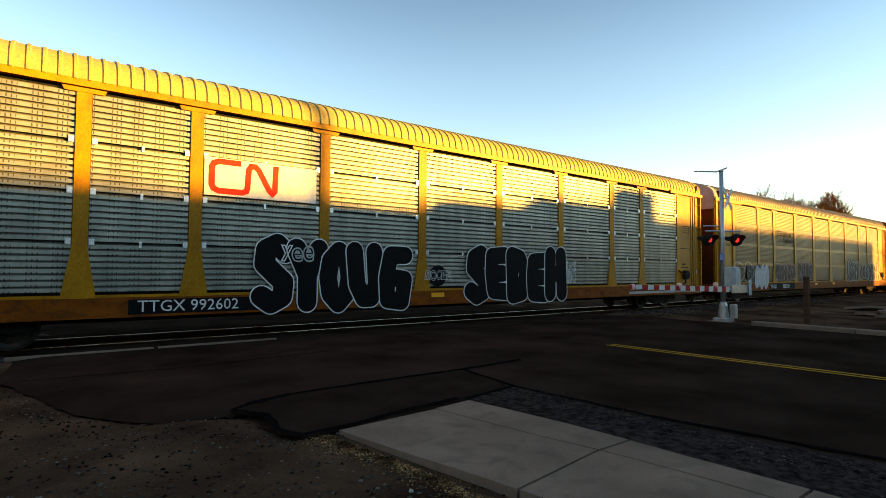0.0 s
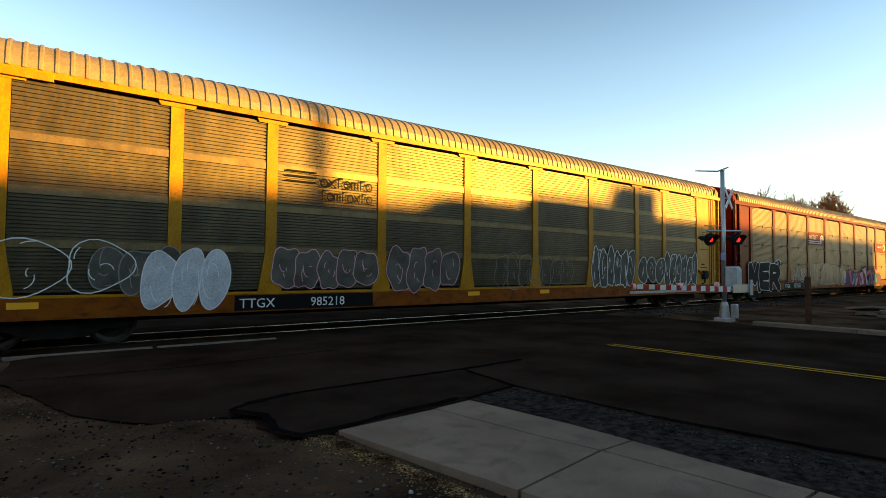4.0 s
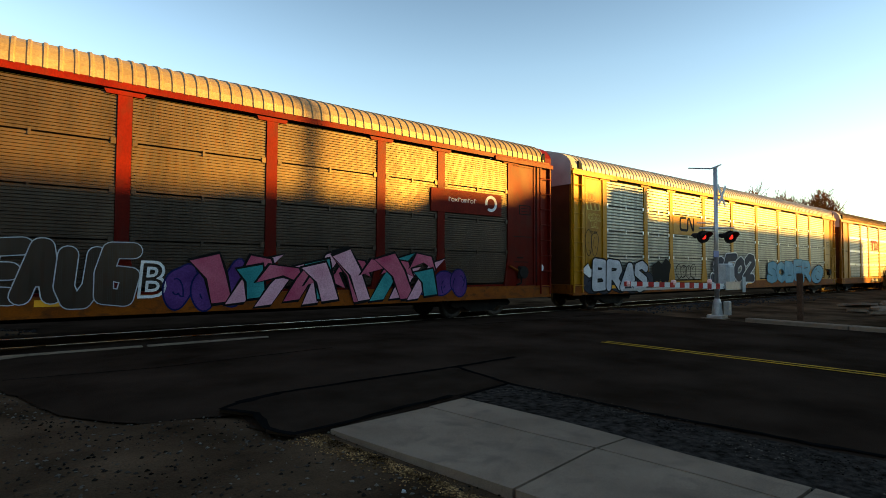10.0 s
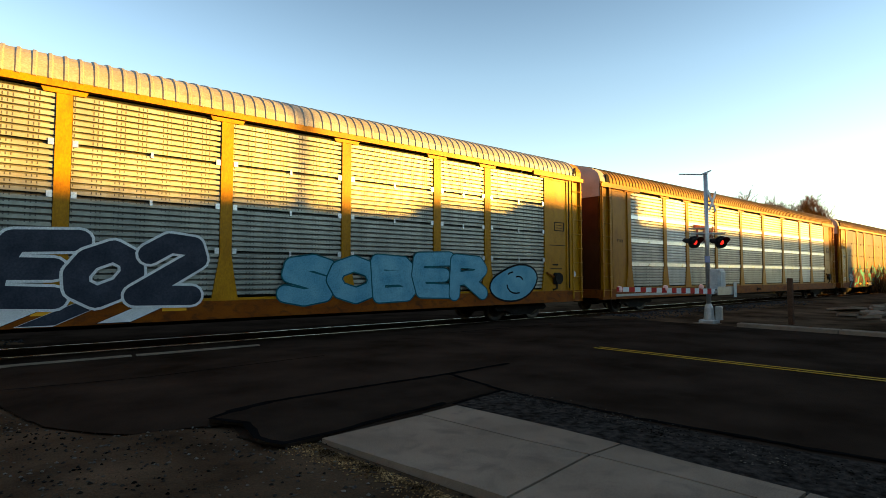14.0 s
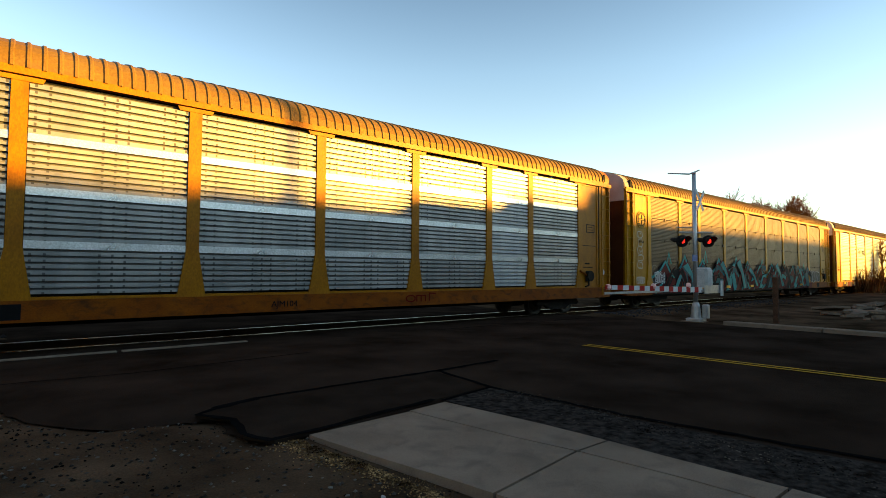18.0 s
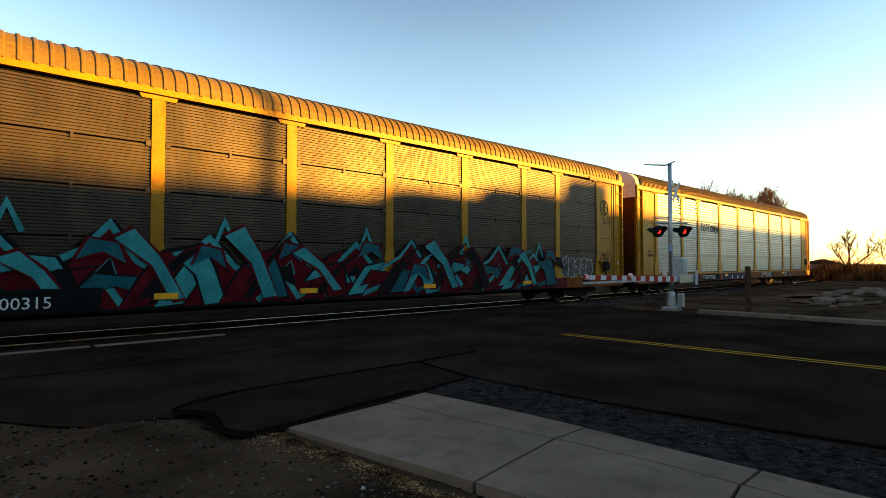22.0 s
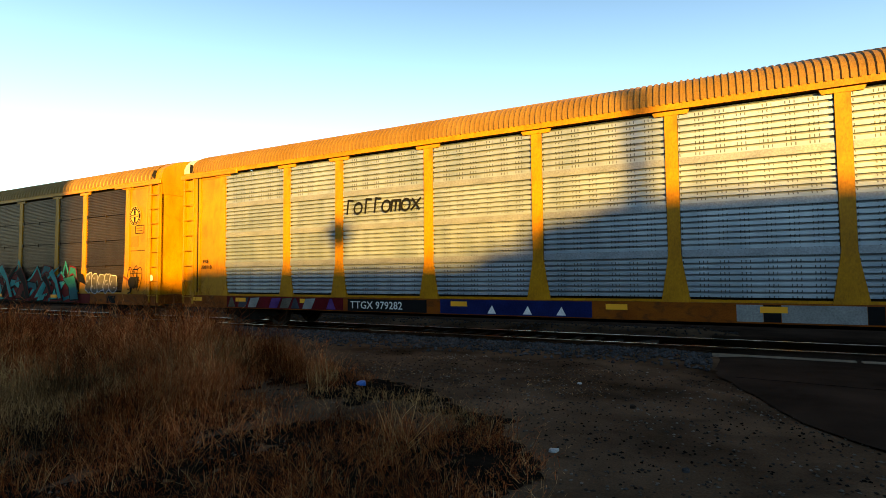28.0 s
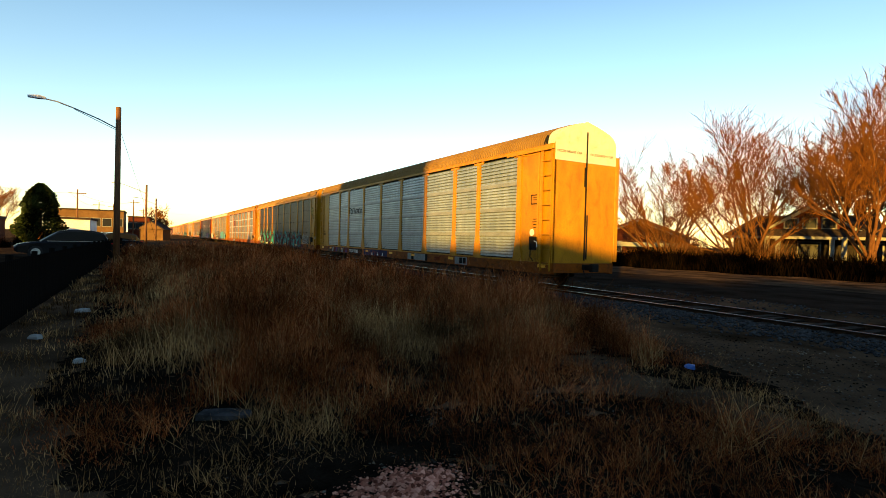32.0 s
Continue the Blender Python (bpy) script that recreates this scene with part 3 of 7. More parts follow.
# ---- what stands behind the camera and shades the train: low buildings, two poles and a diamond sign ----
BACK_Y = -12.0
LIFT = (SIDE_Y - BACK_Y) / -SUN.y * SUN.z - 0.08
SLIP = (SIDE_Y - BACK_Y) / -SUN.y * SUN.x
WALL = surface("plain_stucco_wall", (0.3, 0.27, 0.23), (0.4, 0.36, 0.31), 0.8, 40, 0.9, bump=0.3)
WOODPOLE = surface("weathered_pole_wood", (0.10, 0.05, 0.028), (0.17, 0.09, 0.05), 3, 50, 0.9, bump=0.5, stretch=(5, 5, 0.4))


def back_block(x0, x1, z, depth=1.0):
    """A flat-roofed building whose front top edge throws its shadow to height z on the train between x0 and x1."""
    b = thing("building", "plain stucco wall of a low building behind the viewer", "building")
    part("wall", Shape().box(x0 + SLIP, x1 + SLIP, BACK_Y - depth, BACK_Y, -0.1, z + LIFT - 0.18), WALL, b)
    part("roof", Shape().box(x0 + SLIP, x1 + SLIP, BACK_Y - depth, BACK_Y + 0.0, z + LIFT - 0.18, z + LIFT), WALL, b)


for x0, x1, z in ((-60, -37, 5.3), (-37, -24, 6.4), (-24, -16, 1.5), (-16, -4.9, 1.95), (-4.9, -3.6, 2.35), (-3.6, -2.2, 2.95), (-2.2, 3.4, 3.3), (3.4, 9.2, 3.45), (9.2, 13.2, 3.85), (13.2, 17.9, 4.25), (17.9, 20.2, 5.0), (20.2, 50, 3.9)):
    back_block(x0, x1, z)


def shade_spot(x, z, y):
    """The place at depth y whose shadow falls at x, z on the train's side."""
    d = (SIDE_Y - y) / -SUN.y
    return x + d * SUN.x, z + d * SUN.z


for px in (-1.9, 5.2):
    x, top = shade_spot(px, 7.4, -6.0)
    p = thing("utility_pole", "tall weathered wooden utility pole behind the viewer", "utility pole", m=pose(x, -6.0, 0))
    part("pole", Shape().tube([(0, 0, -0.1), (0, 0, top)], [0.2, 0.17], 12), WOODPOLE, p)
x, zc = shade_spot(-10.07, 2.75, -4.0)
p = thing("road_sign", "diamond-shaped warning sign on a steel post beside the road", "road sign", m=pose(x, -4.0, 0))
part("post", Shape().box(-0.03, 0.03, -0.03, 0.03, -0.1, zc + 0.3), ALU, p)
part("sign_plate", Shape().prism([(0, zc - 0.56), (0.56, zc), (0, zc + 0.56), (-0.56, zc)], 0.035, 0.045), ALU, p, "diamond sign plate")

# ---- the train ----
L, PITCH, W = 28.2, 29.38, 3.0
Z0 = 0.085                              # height of the cars' own zero
DROP = RAIL_Z - Z0
SILL0, SILL1, PAN0, PAN1, EAVE0, EAVE1 = 0.47, 0.86, 0.97, 4.84, 4.86, 5.02
POSTS = [1.97, 4.78, 6.78] + [6.78 + 2.928 * k for k in range(1, 6)] + [23.42, 26.23]
ROW_Z = [PAN0 + (PAN1 - PAN0) * k / 4 for k in range(5)]
CACHE = {}


def shared(key, make):
    if key not in CACHE:
        CACHE[key] = make()
    return CACHE[key]


ROOF_HALF = [(-0.03, 0.0), (-0.006, 0.186), (0.066, 0.34), (0.186, 0.47), (0.358, 0.577), (0.588, 0.665), (0.95, 0.78), (1.5, 0.93)]


def roof_arc(lift=0.0, inset=0.0):
    """Points (y, z) across the roof: steep near the eaves, then a low slope up to the ridge."""
    half = [(y + inset * (1 - y / 1.5), EAVE1 + max(0.0, z - inset) + lift) for y, z in ROOF_HALF]
    return half + [(W - y, z) for y, z in reversed(half[:-1])]


def ribbed_sheet(x0, x1, z0, z1, ribs, deep=0.078):
    """A pressed side sheet with horizontal ribs, facing -y, closed at the back."""
    s, prof = Shape(), []
    h = (z1 - z0) / ribs
    for k in range(ribs):
        a = z0 + k * h
        prof += [(0.020, a), (0.020, a + 0.62 * h), (deep, a + 0.68 * h), (deep, a + 0.92 * h)]
    prof.append((0.020, z1))
    for x in (x0, x1):
        s.v += [(x, y, z) for y, z in prof]
    n = len(prof)
    s.f = [(i, i + 1, n + i + 1, n + i) for i in range(n - 1)]
    return s.box(x0, x1, 0.080, 0.088, z0, z1)


def flared_post(wide=0.25, foot=0.56):
    s = Shape()
    a, f = wide / 2, foot / 2
    s.prism([(-f, SILL1), (f, SILL1), (f * 0.96, SILL1 + 0.08), (a * 1.25, 1.62), (a, 1.85), (a, EAVE0), (-a, EAVE0), (-a, 1.85), (-a * 1.25, 1.62), (-f * 0.96, SILL1 + 0.08)], -0.012, 0.06)
    return s.mesh("post")


def cap_plate():
    return Shape().prism([(-0.36, EAVE0 + 0.01), (-0.32, EAVE0 - 0.075), (0.32, EAVE0 - 0.075), (0.36, EAVE0 + 0.01)], -0.024, 0.03).mesh("cap_plate")


def roof_mesh(count=116):
    s, arc = Shape(), roof_arc()
    x, xs = 0.42, []
    pitch = (L - 0.84) / count
    for k in range(count):
        a = 0.42 + k * pitch
        xs += [(a, 0.0), (a + 0.62 * pitch, 0.0), (a + 0.72 * pitch, 1.0), (a + 0.90 * pitch, 1.0)]
    xs.append((L - 0.42, 0.0))
    c = W / 2
    for x, r in xs:
        for y, z in arc:
            d = Vector((0, y - c, z - EAVE1 + 0.4)).normalized() * (0.028 * r)
            s.v.append((x, y + d.y, z + d.z))
    n = len(arc)
    s.f = [(j * n + i, j * n + i + 1, (j + 1) * n + i + 1, (j + 1) * n + i) for j in range(len(xs) - 1) for i in range(n - 1)]
    return s.mesh("roof")


def end_outline(z_low, z_high=None, inset=0.04):
    """Outline (y, z) of an end door, following the roof."""
    arc = roof_arc(-0.02, inset)
    pts = [(y, z) for y, z in arc]
    return [(inset, z_low)] + pts + [(W - inset, z_low)]


def end_wall(low, high=9.0):
    s = Shape()
    o = [(y, min(z, high)) for y, z in end_outline(low)]
    return s.loft([[(x, y, z) for y, z in o] for x in (0.02, 0.12)]).mesh("end_door")


def hood_mesh(z_low):
    """The crown of an end: a cap over the roof's end, and a thin painted plate on the door down to z_low."""
    arc = roof_arc(0.02, 0.02)
    low = [(0.03, z_low), (0.03, EAVE1 + 0.012)] + arc[1:-1] + [(W - 0.03, EAVE1 + 0.012), (W - 0.03, z_low)]
    cap = Shape().loft([[(x, y, z) for y, z in arc] for x in (0.03, 0.40)])
    return cap.loft([[(x, y, z) for y, z in low] for x in (0.0, 0.019)]).mesh("end_hood")


def ladder_mesh():
    s = Shape()
    for x in (0.10, 0.58):
        s.box(x - 0.03, x + 0.03, -0.05, -0.012, SILL0 + 0.1, EAVE0 - 0.03)
    return s.mesh("ladder")


def truck_frame():
    s = Shape()
    for y in (0.42, W - 0.42):
        o = [(-1.25, 0.42), (-1.05, 0.62), (-0.55, 0.6), (-0.32, 0.7), (0.32, 0.7), (0.55, 0.6), (1.05, 0.62), (1.25, 0.42), (1.1, 0.33), (0.75, 0.36), (0.42, 0.2), (-0.42, 0.2), (-0.75, 0.36), (-1.1, 0.33)]
        s.prism(o, y - 0.09, y + 0.09)
    s.box(-0.25, 0.25, 0.42, W - 0.42, 0.4, 0.68)
    return s.mesh("truck")


def wheelset():
    s, n = Shape(), 28
    for y, sg in ((W / 2 - 0.75, -1), (W / 2 + 0.75, 1)):
        prof = [(0.05, -0.02), (0.12, -0.10), (0.30, -0.05), (0.37, -0.08), (0.419, -0.075), (0.421, 0.03), (0.445, 0.035), (0.445, 0.06), (0.36, 0.06), (0.3, 0.02), (0.1, 0.05)]
        rings = [[(r * math.cos(2 * math.pi * k / n), y - sg * d * -1, r * math.sin(2 * math.pi * k / n)) for k in range(n)] for r, d in [(r, -d) for r, d in prof]]
        s.loft(rings)
        for k in range(4):
            a = math.pi / 4 + k * math.pi / 2
            s.box(0.2 * math.cos(a) - 0.03, 0.2 * math.cos(a) + 0.03, y - 0.11 * 1 if sg < 0 else y, y if sg < 0 else y + 0.11, 0.2 * math.sin(a) - 0.03, 0.2 * math.sin(a) + 0.03)
    s.tube([(0, W / 2 - 0.95, 0), (0, W / 2 + 0.95, 0)], 0.08, 10)
    return s.mesh("wheelset")


def coupler_mesh():
    s = Shape()
    s.box(-0.58, 0.2, W / 2 - 0.09, W / 2 + 0.09, 0.62, 0.82, 0.03)
    s.box(-0.60, -0.36, W / 2 - 0.17, W / 2 + 0.14, 0.58, 0.86, 0.04)
    s.tube([(-0.3, W / 2 + 0.3, 0.62), (-0.45, W / 2 + 0.32, 0.4), (-0.58, W / 2 + 0.2, 0.42)], 0.025, 6)
    return s.mesh("coupler")


def spray(car, x, z, wide, high, fill, edge, letters=6, seed=1, lean=0.1, y=-0.030, glyph="bubble", edge_w=0.035):
    """A sprayed tag: fat rounded strokes with an outline, lying on the car's side."""
    rng = random.Random(seed)
    cell = wide / letters
    for i in range(letters):
        body, rim = Shape(), Shape()
        cx, cz = x + (i + 0.5) * cell, z + high * (0.5 + rng.uniform(-0.04, 0.04))
        rx, rz = cell * rng.uniform(0.52, 0.62), high * rng.uniform(0.44, 0.52)
        ph, k1, k2 = rng.uniform(0, 6.28), rng.uniform(0.05, 0.16), rng.uniform(0.03, 0.12)
        ring, n = [], 26
        for j in range(n):
            a = 2 * math.pi * j / n
            sq = (abs(math.cos(a)) ** 3 + abs(math.sin(a)) ** 3) ** (-1 / 3)
            r = (1 if glyph == "bubble" else 1.02 * sq) * (1 + k1 * math.cos(2 * a + ph) + k2 * math.cos((3 if glyph == "bubble" else 5) * a + 2 * ph))
            px, pz = r * math.cos(a), r * math.sin(a)
            ring.append((cx + px * rx + lean * pz * rz, cz + pz * rz))
        yy = y - 0.0012 * i
        if fill:
            body.add([(cx, yy, cz)] + [(px, yy, pz) for px, pz in ring], [(0, 1 + (j + 1) % n, 1 + j) for j in range(n)])

        def line(pts, w, closed=False):
            m = len(pts)
            vs = []
            for j, (px, pz) in enumerate(pts):
                ax, az = pts[(j - 1) % m] if closed or j else pts[0]
                bx, bz = pts[(j + 1) % m] if closed or j < m - 1 else pts[-1]
                l = math.hypot(bx - ax, bz - az) or 1
                nx, nz = -(bz - az) / l * w / 2, (bx - ax) / l * w / 2
                vs += [(px + nx, yy - 0.0006, pz + nz), (px - nx, yy - 0.0006, pz - nz)]
            rim.add(vs, [(2 * j, 2 * j + 1, (2 * j + 3) % (2 * m), (2 * j + 2) % (2 * m)) for j in range(m if closed else m - 1)])
        line(ring, edge_w, True)
        for _ in range(3):
            a0, a1 = rng.uniform(0, 6.28), rng.uniform(0.6, 2.2)
            rr = rng.uniform(0.15, 0.55)
            ox, oz = rng.uniform(-0.3, 0.3), rng.uniform(-0.35, 0.35)
            line([(cx + (ox + rr * math.cos(a0 + a1 * q / 5)) * rx, cz + (oz + rr * 1.3 * math.sin(a0 + a1 * q / 5)) * rz) for q in range(6)], edge_w * 0.85)
        if fill:
            g = part("graffiti_letter", body, fill, car, "sprayed graffiti letter")
            part("outline", rim, edge, g, "sprayed outline strokes")
        else:
            part("graffiti_letter", rim, edge, car, "thin sprayed outline of a letter")


def glyph(ch, grow=0.0, line=0.0):
    """Points (u, v) and faces of one letter, swollen by grow; with line, its bare outline drawn that thick."""
    cu = bpy.data.curves.new("glyph", "FONT")
    cu.body, cu.size, cu.offset, cu.resolution_u = ch, 1.0, grow, 3
    if line:
        cu.fill_mode, cu.bevel_depth, cu.bevel_resolution = "NONE", line, 0
    ob = bpy.data.objects.new("glyph", cu)
    scene.collection.objects.link(ob)
    me = bpy.data.meshes.new_from_object(ob.evaluated_get(bpy.context.evaluated_depsgraph_get()))
    bpy.data.objects.remove(ob)
    return [(v.co.x, v.co.y) for v in me.vertices], [tuple(f.vertices) for f in me.polygons]


STROKES = {
    "M": (((0, 0), (0.08, 1), (0.5, 0.35), (0.92, 1), (1, 0)),),
    "E": (((1, 1), (0.08, 0.96), (0, 0.5), (0.08, 0.04), (1, 0)), ((0, 0.5), (0.8, 0.5))),
    "R": (((0, 0), (0, 1), (0.75, 0.95), (0.9, 0.74), (0.7, 0.52), (0.1, 0.46)), ((0.35, 0.48), (0.95, 0))),
    "B": (((0, 0), (0, 1), (0.7, 0.95), (0.85, 0.75), (0.6, 0.53), (0.1, 0.52)), ((0.6, 0.53), (0.95, 0.3), (0.75, 0.03), (0, 0))),
    "A": (((0, 0), (0.45, 1), (0.55, 1), (1, 0)), ((0.2, 0.36), (0.8, 0.36))),
    "S": (((0.95, 0.85), (0.6, 1), (0.15, 0.9), (0.1, 0.66), (0.5, 0.5), (0.9, 0.35), (0.85, 0.1), (0.4, 0), (0, 0.12)),),
    "O": (((0.5, 1), (0.12, 0.82), (0, 0.5), (0.12, 0.18), (0.5, 0), (0.88, 0.18), (1, 0.5), (0.88, 0.82), (0.5, 1)),),
    "0": (((0.5, 1), (0.15, 0.8), (0.05, 0.5), (0.15, 0.2), (0.5, 0), (0.85, 0.2), (0.95, 0.5), (0.85, 0.8), (0.5, 1)),),
    "H": (((0.05, 1), (0, 0)), ((0.95, 1), (1, 0)), ((0.05, 0.5), (0.95, 0.5))),
    "D": (((0, 0), (0.05, 1), (0.65, 0.93), (1, 0.55), (0.7, 0.06), (0, 0)),),
    "U": (((0, 1), (0.02, 0.3), (0.3, 0), (0.7, 0), (0.98, 0.3), (1, 1)),),
    "Y": (((0, 1), (0.5, 0.5), (0.5, 0)), ((1, 1), (0.5, 0.5))),
    "G": (((0.95, 0.95), (0.15, 0.95), (0, 0.5), (0.12, 0.05), (0.9, 0), (1, 0.45), (0.5, 0.48)),),
    "2": (((0, 0.78), (0.3, 1), (0.75, 0.95), (0.9, 0.7), (0, 0.02), (1, 0)),),
}


def bubble_letters(car, text, x, z, wide, high, fill, edge, fat=0.2, rim=0.035, shear=0.0, y=-0.031, seed=1, gap=0.86):
    """Sprayed letters of fat round strokes, each with its outline; every letter overlaps the one before it."""
    rng = random.Random(seed)
    cell = wide / len(text)
    for i, ch in enumerate(text):
        yy, dz, tip, grow = y - 0.0055 * i, rng.uniform(-0.05, 0.05) * high, rng.uniform(-0.1, 0.1), rng.uniform(0.92, 1.08)
        body, rimmed = Shape(), Shape()

        def place(u, v):
            w = v * (high * grow - 2 * fat)
            return x + i * cell + fat * 0.8 + u * max(0.1, cell / gap - 1.6 * fat) + (shear + tip) * w, z + dz + fat + w
        k = 0
        for run_ in STROKES[ch]:
            pts = [place(u, v) for u, v in run_]
            for (ax, az), (bx, bz) in zip(pts, pts[1:]):
                d = math.hypot(bx - ax, bz - az) or 1
                nx, nz = -(bz - az) / d, (bx - ax) / d
                a0 = math.atan2(nz, nx)
                for out, r, back in ((body, fat, 0.0025), (rimmed, fat + rim, 0.0)):
                    ring = [(ax + r * math.cos(a0 + math.pi * q / 7), az + r * math.sin(a0 + math.pi * q / 7)) for q in range(8)]
                    ring += [(bx + r * math.cos(a0 + math.pi + math.pi * q / 7), bz + r * math.sin(a0 + math.pi + math.pi * q / 7)) for q in range(8)]
                    yk = yy - back - 0.00015 * k
                    out.add([(px, yk, pz) for px, pz in ring], [tuple(range(16))])
                k += 1
        g = part("graffiti_letter", body, fill, car, "fat sprayed graffiti letter")
        part("outline", rimmed, edge, g, "sprayed outline")


def thin_letters(car, text, x, z, wide, high, edge, line, shear=0.0, y=-0.031, overlap=1.12, seed=1):
    """Thin sprayed letters, each stretched to its cell."""
    rng = random.Random(seed)
    cell = wide / len(text)
    for i, ch in enumerate(text):
        pts, faces = glyph(ch, 0.02, line)
        a0, a1 = min(p[0] for p in pts), max(p[0] for p in pts)
        b0, b1 = min(p[1] for p in pts), max(p[1] for p in pts)
        dz, tall, tip = rng.uniform(-0.06, 0.06) * high, high * rng.uniform(0.94, 1.08), rng.uniform(-0.08, 0.08)
        vs = []
        for u, v in pts:
            w = (v - b0) / (b1 - b0) * tall
            vs.append((x + i * cell + (u - a0) / (a1 - a0) * cell * overlap + (shear + tip) * w, y - 0.0016 * i, z + dz + w))
        part("graffiti_letter", Shape().add(vs, faces), edge, car, "thin sprayed outline of a letter")


def bordered(car, pts, y, mat, edge, w=0.05, label="angular sprayed graffiti shape"):
    """A filled shape of (x, z) points with a border of its own."""
    cx, cz = sum(p[0] for p in pts) / len(pts), sum(p[1] for p in pts) / len(pts)
    big, order = [], tuple(range(len(pts)))
    for px, pz in pts:
        d = math.hypot(px - cx, pz - cz) or 1
        big.append((px + (px - cx) / d * w * 1.5, pz + (pz - cz) / d * w * 1.5))
    g = part("graffiti_shape", Shape().add([(a, y - 0.0003, b) for a, b in pts], [order]), mat, car, label)
    part("outline", Shape().add([(a, y, b) for a, b in big], [order]), edge, g, "sprayed outline")


def wild(car, x, z, wide, high, mats, edge, n=20, seed=3, y=-0.034, lean=(-0.6, 0.6), slim=1.0):
    """Interlocking pointed strokes, wild-style, laid over one another."""
    rng = random.Random(seed)
    for i in range(n):
        f = (i + 0.5) / n
        cx, up = x + wide * f + rng.uniform(-0.2, 0.2), high * rng.uniform(0.55, 1.0) * (0.75 + 0.25 * math.sin(math.pi * f))
        w, k = slim * wide / n * rng.uniform(1.2, 2.0), rng.choice(lean) * rng.uniform(0.6, 1.2)
        z0 = z + rng.uniform(0, 0.25) * (high - up)
        if i % 3 == 2:
            z1 = z + high * rng.uniform(0.2, 0.6)
            pts = [(cx - w, z1), (cx + w * 0.2, z1 + 0.16), (cx + w * 1.3, z1 - 0.08), (cx + w * 0.9, z1 + 0.32), (cx - w * 0.4, z1 + 0.4)]
        else:
            pts = [(cx - w * 0.55, z0), (cx + w * 0.3, z0 + 0.04), (cx + w * 0.5 + k * up * 0.5, z0 + up * 0.62), (cx + w * 0.75 + k * up, z0 + up), (cx - w * 0.45 + k * up, z0 + up * 0.86), (cx - w * 0.35 + k * up * 0.4, z0 + up * 0.5)]
        bordered(car, pts, y - 0.0006 * i, mats[i % len(mats)], edge, 0.045)


def band_path(pts, w, y0=-0.034, y1=-0.028):
    """A flat band of width w along (x, z) points."""
    s, vs = Shape(), []
    for j, (px, pz) in enumerate(pts):
        ax, az = pts[max(j - 1, 0)]
        bx, bz = pts[min(j + 1, len(pts) - 1)]
        d0 = Vector((px - ax, pz - az)).normalized() if j else None
        d1 = Vector((bx - px, bz - pz)).normalized() if j < len(pts) - 1 else None
        d = ((d0 or d1) + (d1 or d0)).normalized()
        k = 1 / max(0.5, d.dot(d1 or d0))
        nx, nz = -d.y * w / 2 * k, d.x * w / 2 * k
        vs.append([(px + nx, y0, pz + nz), (px - nx, y0, pz - nz), (px - nx, y1, pz - nz), (px + nx, y1, pz + nz)])
    return s.loft(vs)


def noodle(x, z, k):
    """The railway's one-line emblem as bent bands, k high."""
    c = [(0.95, 1.0), (0.22, 1.0), (0.06, 0.93), (0.0, 0.8), (0.0, 0.2), (0.06, 0.07), (0.22, 0.0), (1.0, 0.0), (1.14, 0.05), (1.18, 0.16), (1.22, 0.82), (1.3, 0.95), (1.45, 0.95), (1.56, 0.85), (1.95, 0.15), (2.06, 0.05), (2.15, 0.15), (2.18, 1.06)]
    return band_path([(x + u * k, z + v * k) for u, v in c], 0.2 * k)


def word_bars(x, z, wide, high, n, seed=1, signs="", slant=0.0):
    """A word-mark as plain shapes: bars, rings, arches and crosses, one a letter."""
    s = Shape()
    signs = signs or ("IOMIOXIOMIO" * 2)[seed % 5 : seed % 5 + n]
    cell = wide / len(signs)
    for i, g in enumerate(signs):
        up = high if g in "FILTH" else high * 0.74
        a, b = x + i * cell + 0.05 * cell, x + (i + 1) * cell - 0.1 * cell
        t = min(0.17 * cell, 0.15 * high)
        ln = lambda *p: [(a + u * (b - a) + slant * v * up, z + v * up) for u, v in p]
        if g == "F":
            s_ = (ln((0, 0), (0, 1)), ln((0, 0.92), (1, 0.92)), ln((0, 0.5), (0.8, 0.5)))
        elif g == "I":
            s_ = (ln((0.3, 0), (0.3, 0.95), (1.0, 0.9)),)
        elif g == "M":
            s_ = (ln((0, 0), (0, 0.95), (0.5, 0.95), (0.5, 0)), ln((0.5, 0.95), (1.0, 0.95), (1.0, 0)))
        elif g == "X":
            s_ = (ln((0, 0), (1, 1)), ln((0, 1), (1, 0)))
        elif g == "C":
            s_ = (ln((1, 0.85), (0.6, 1), (0.2, 0.85), (0, 0.5), (0.2, 0.15), (0.6, 0), (1, 0.15)),)
        elif g == "E":
            s_ = (ln((0.05, 0.5), (0.95, 0.5), (0.8, 0.9), (0.5, 1), (0.15, 0.85), (0, 0.5), (0.15, 0.15), (0.5, 0), (0.9, 0.1)),)
        else:
            s_ = (ln(*[(0.5 + 0.5 * math.cos(q * math.pi / 6), 0.5 + 0.5 * math.sin(q * math.pi / 6)) for q in range(13)]),)
        for k, p in enumerate(s_):
            b_ = band_path(p, t, -0.034 - 0.0006 * k, -0.028)
            s.add(b_.v, b_.f)
    return s


def lettering(car, text, x, z, size, mat=None, label="", y=-0.030):
    me = shared(("t", text, size), lambda: words(text, size))
    return part("lettering", me, mat or WHITE, car, label or "stencilled number", at=pose(x, y, z))


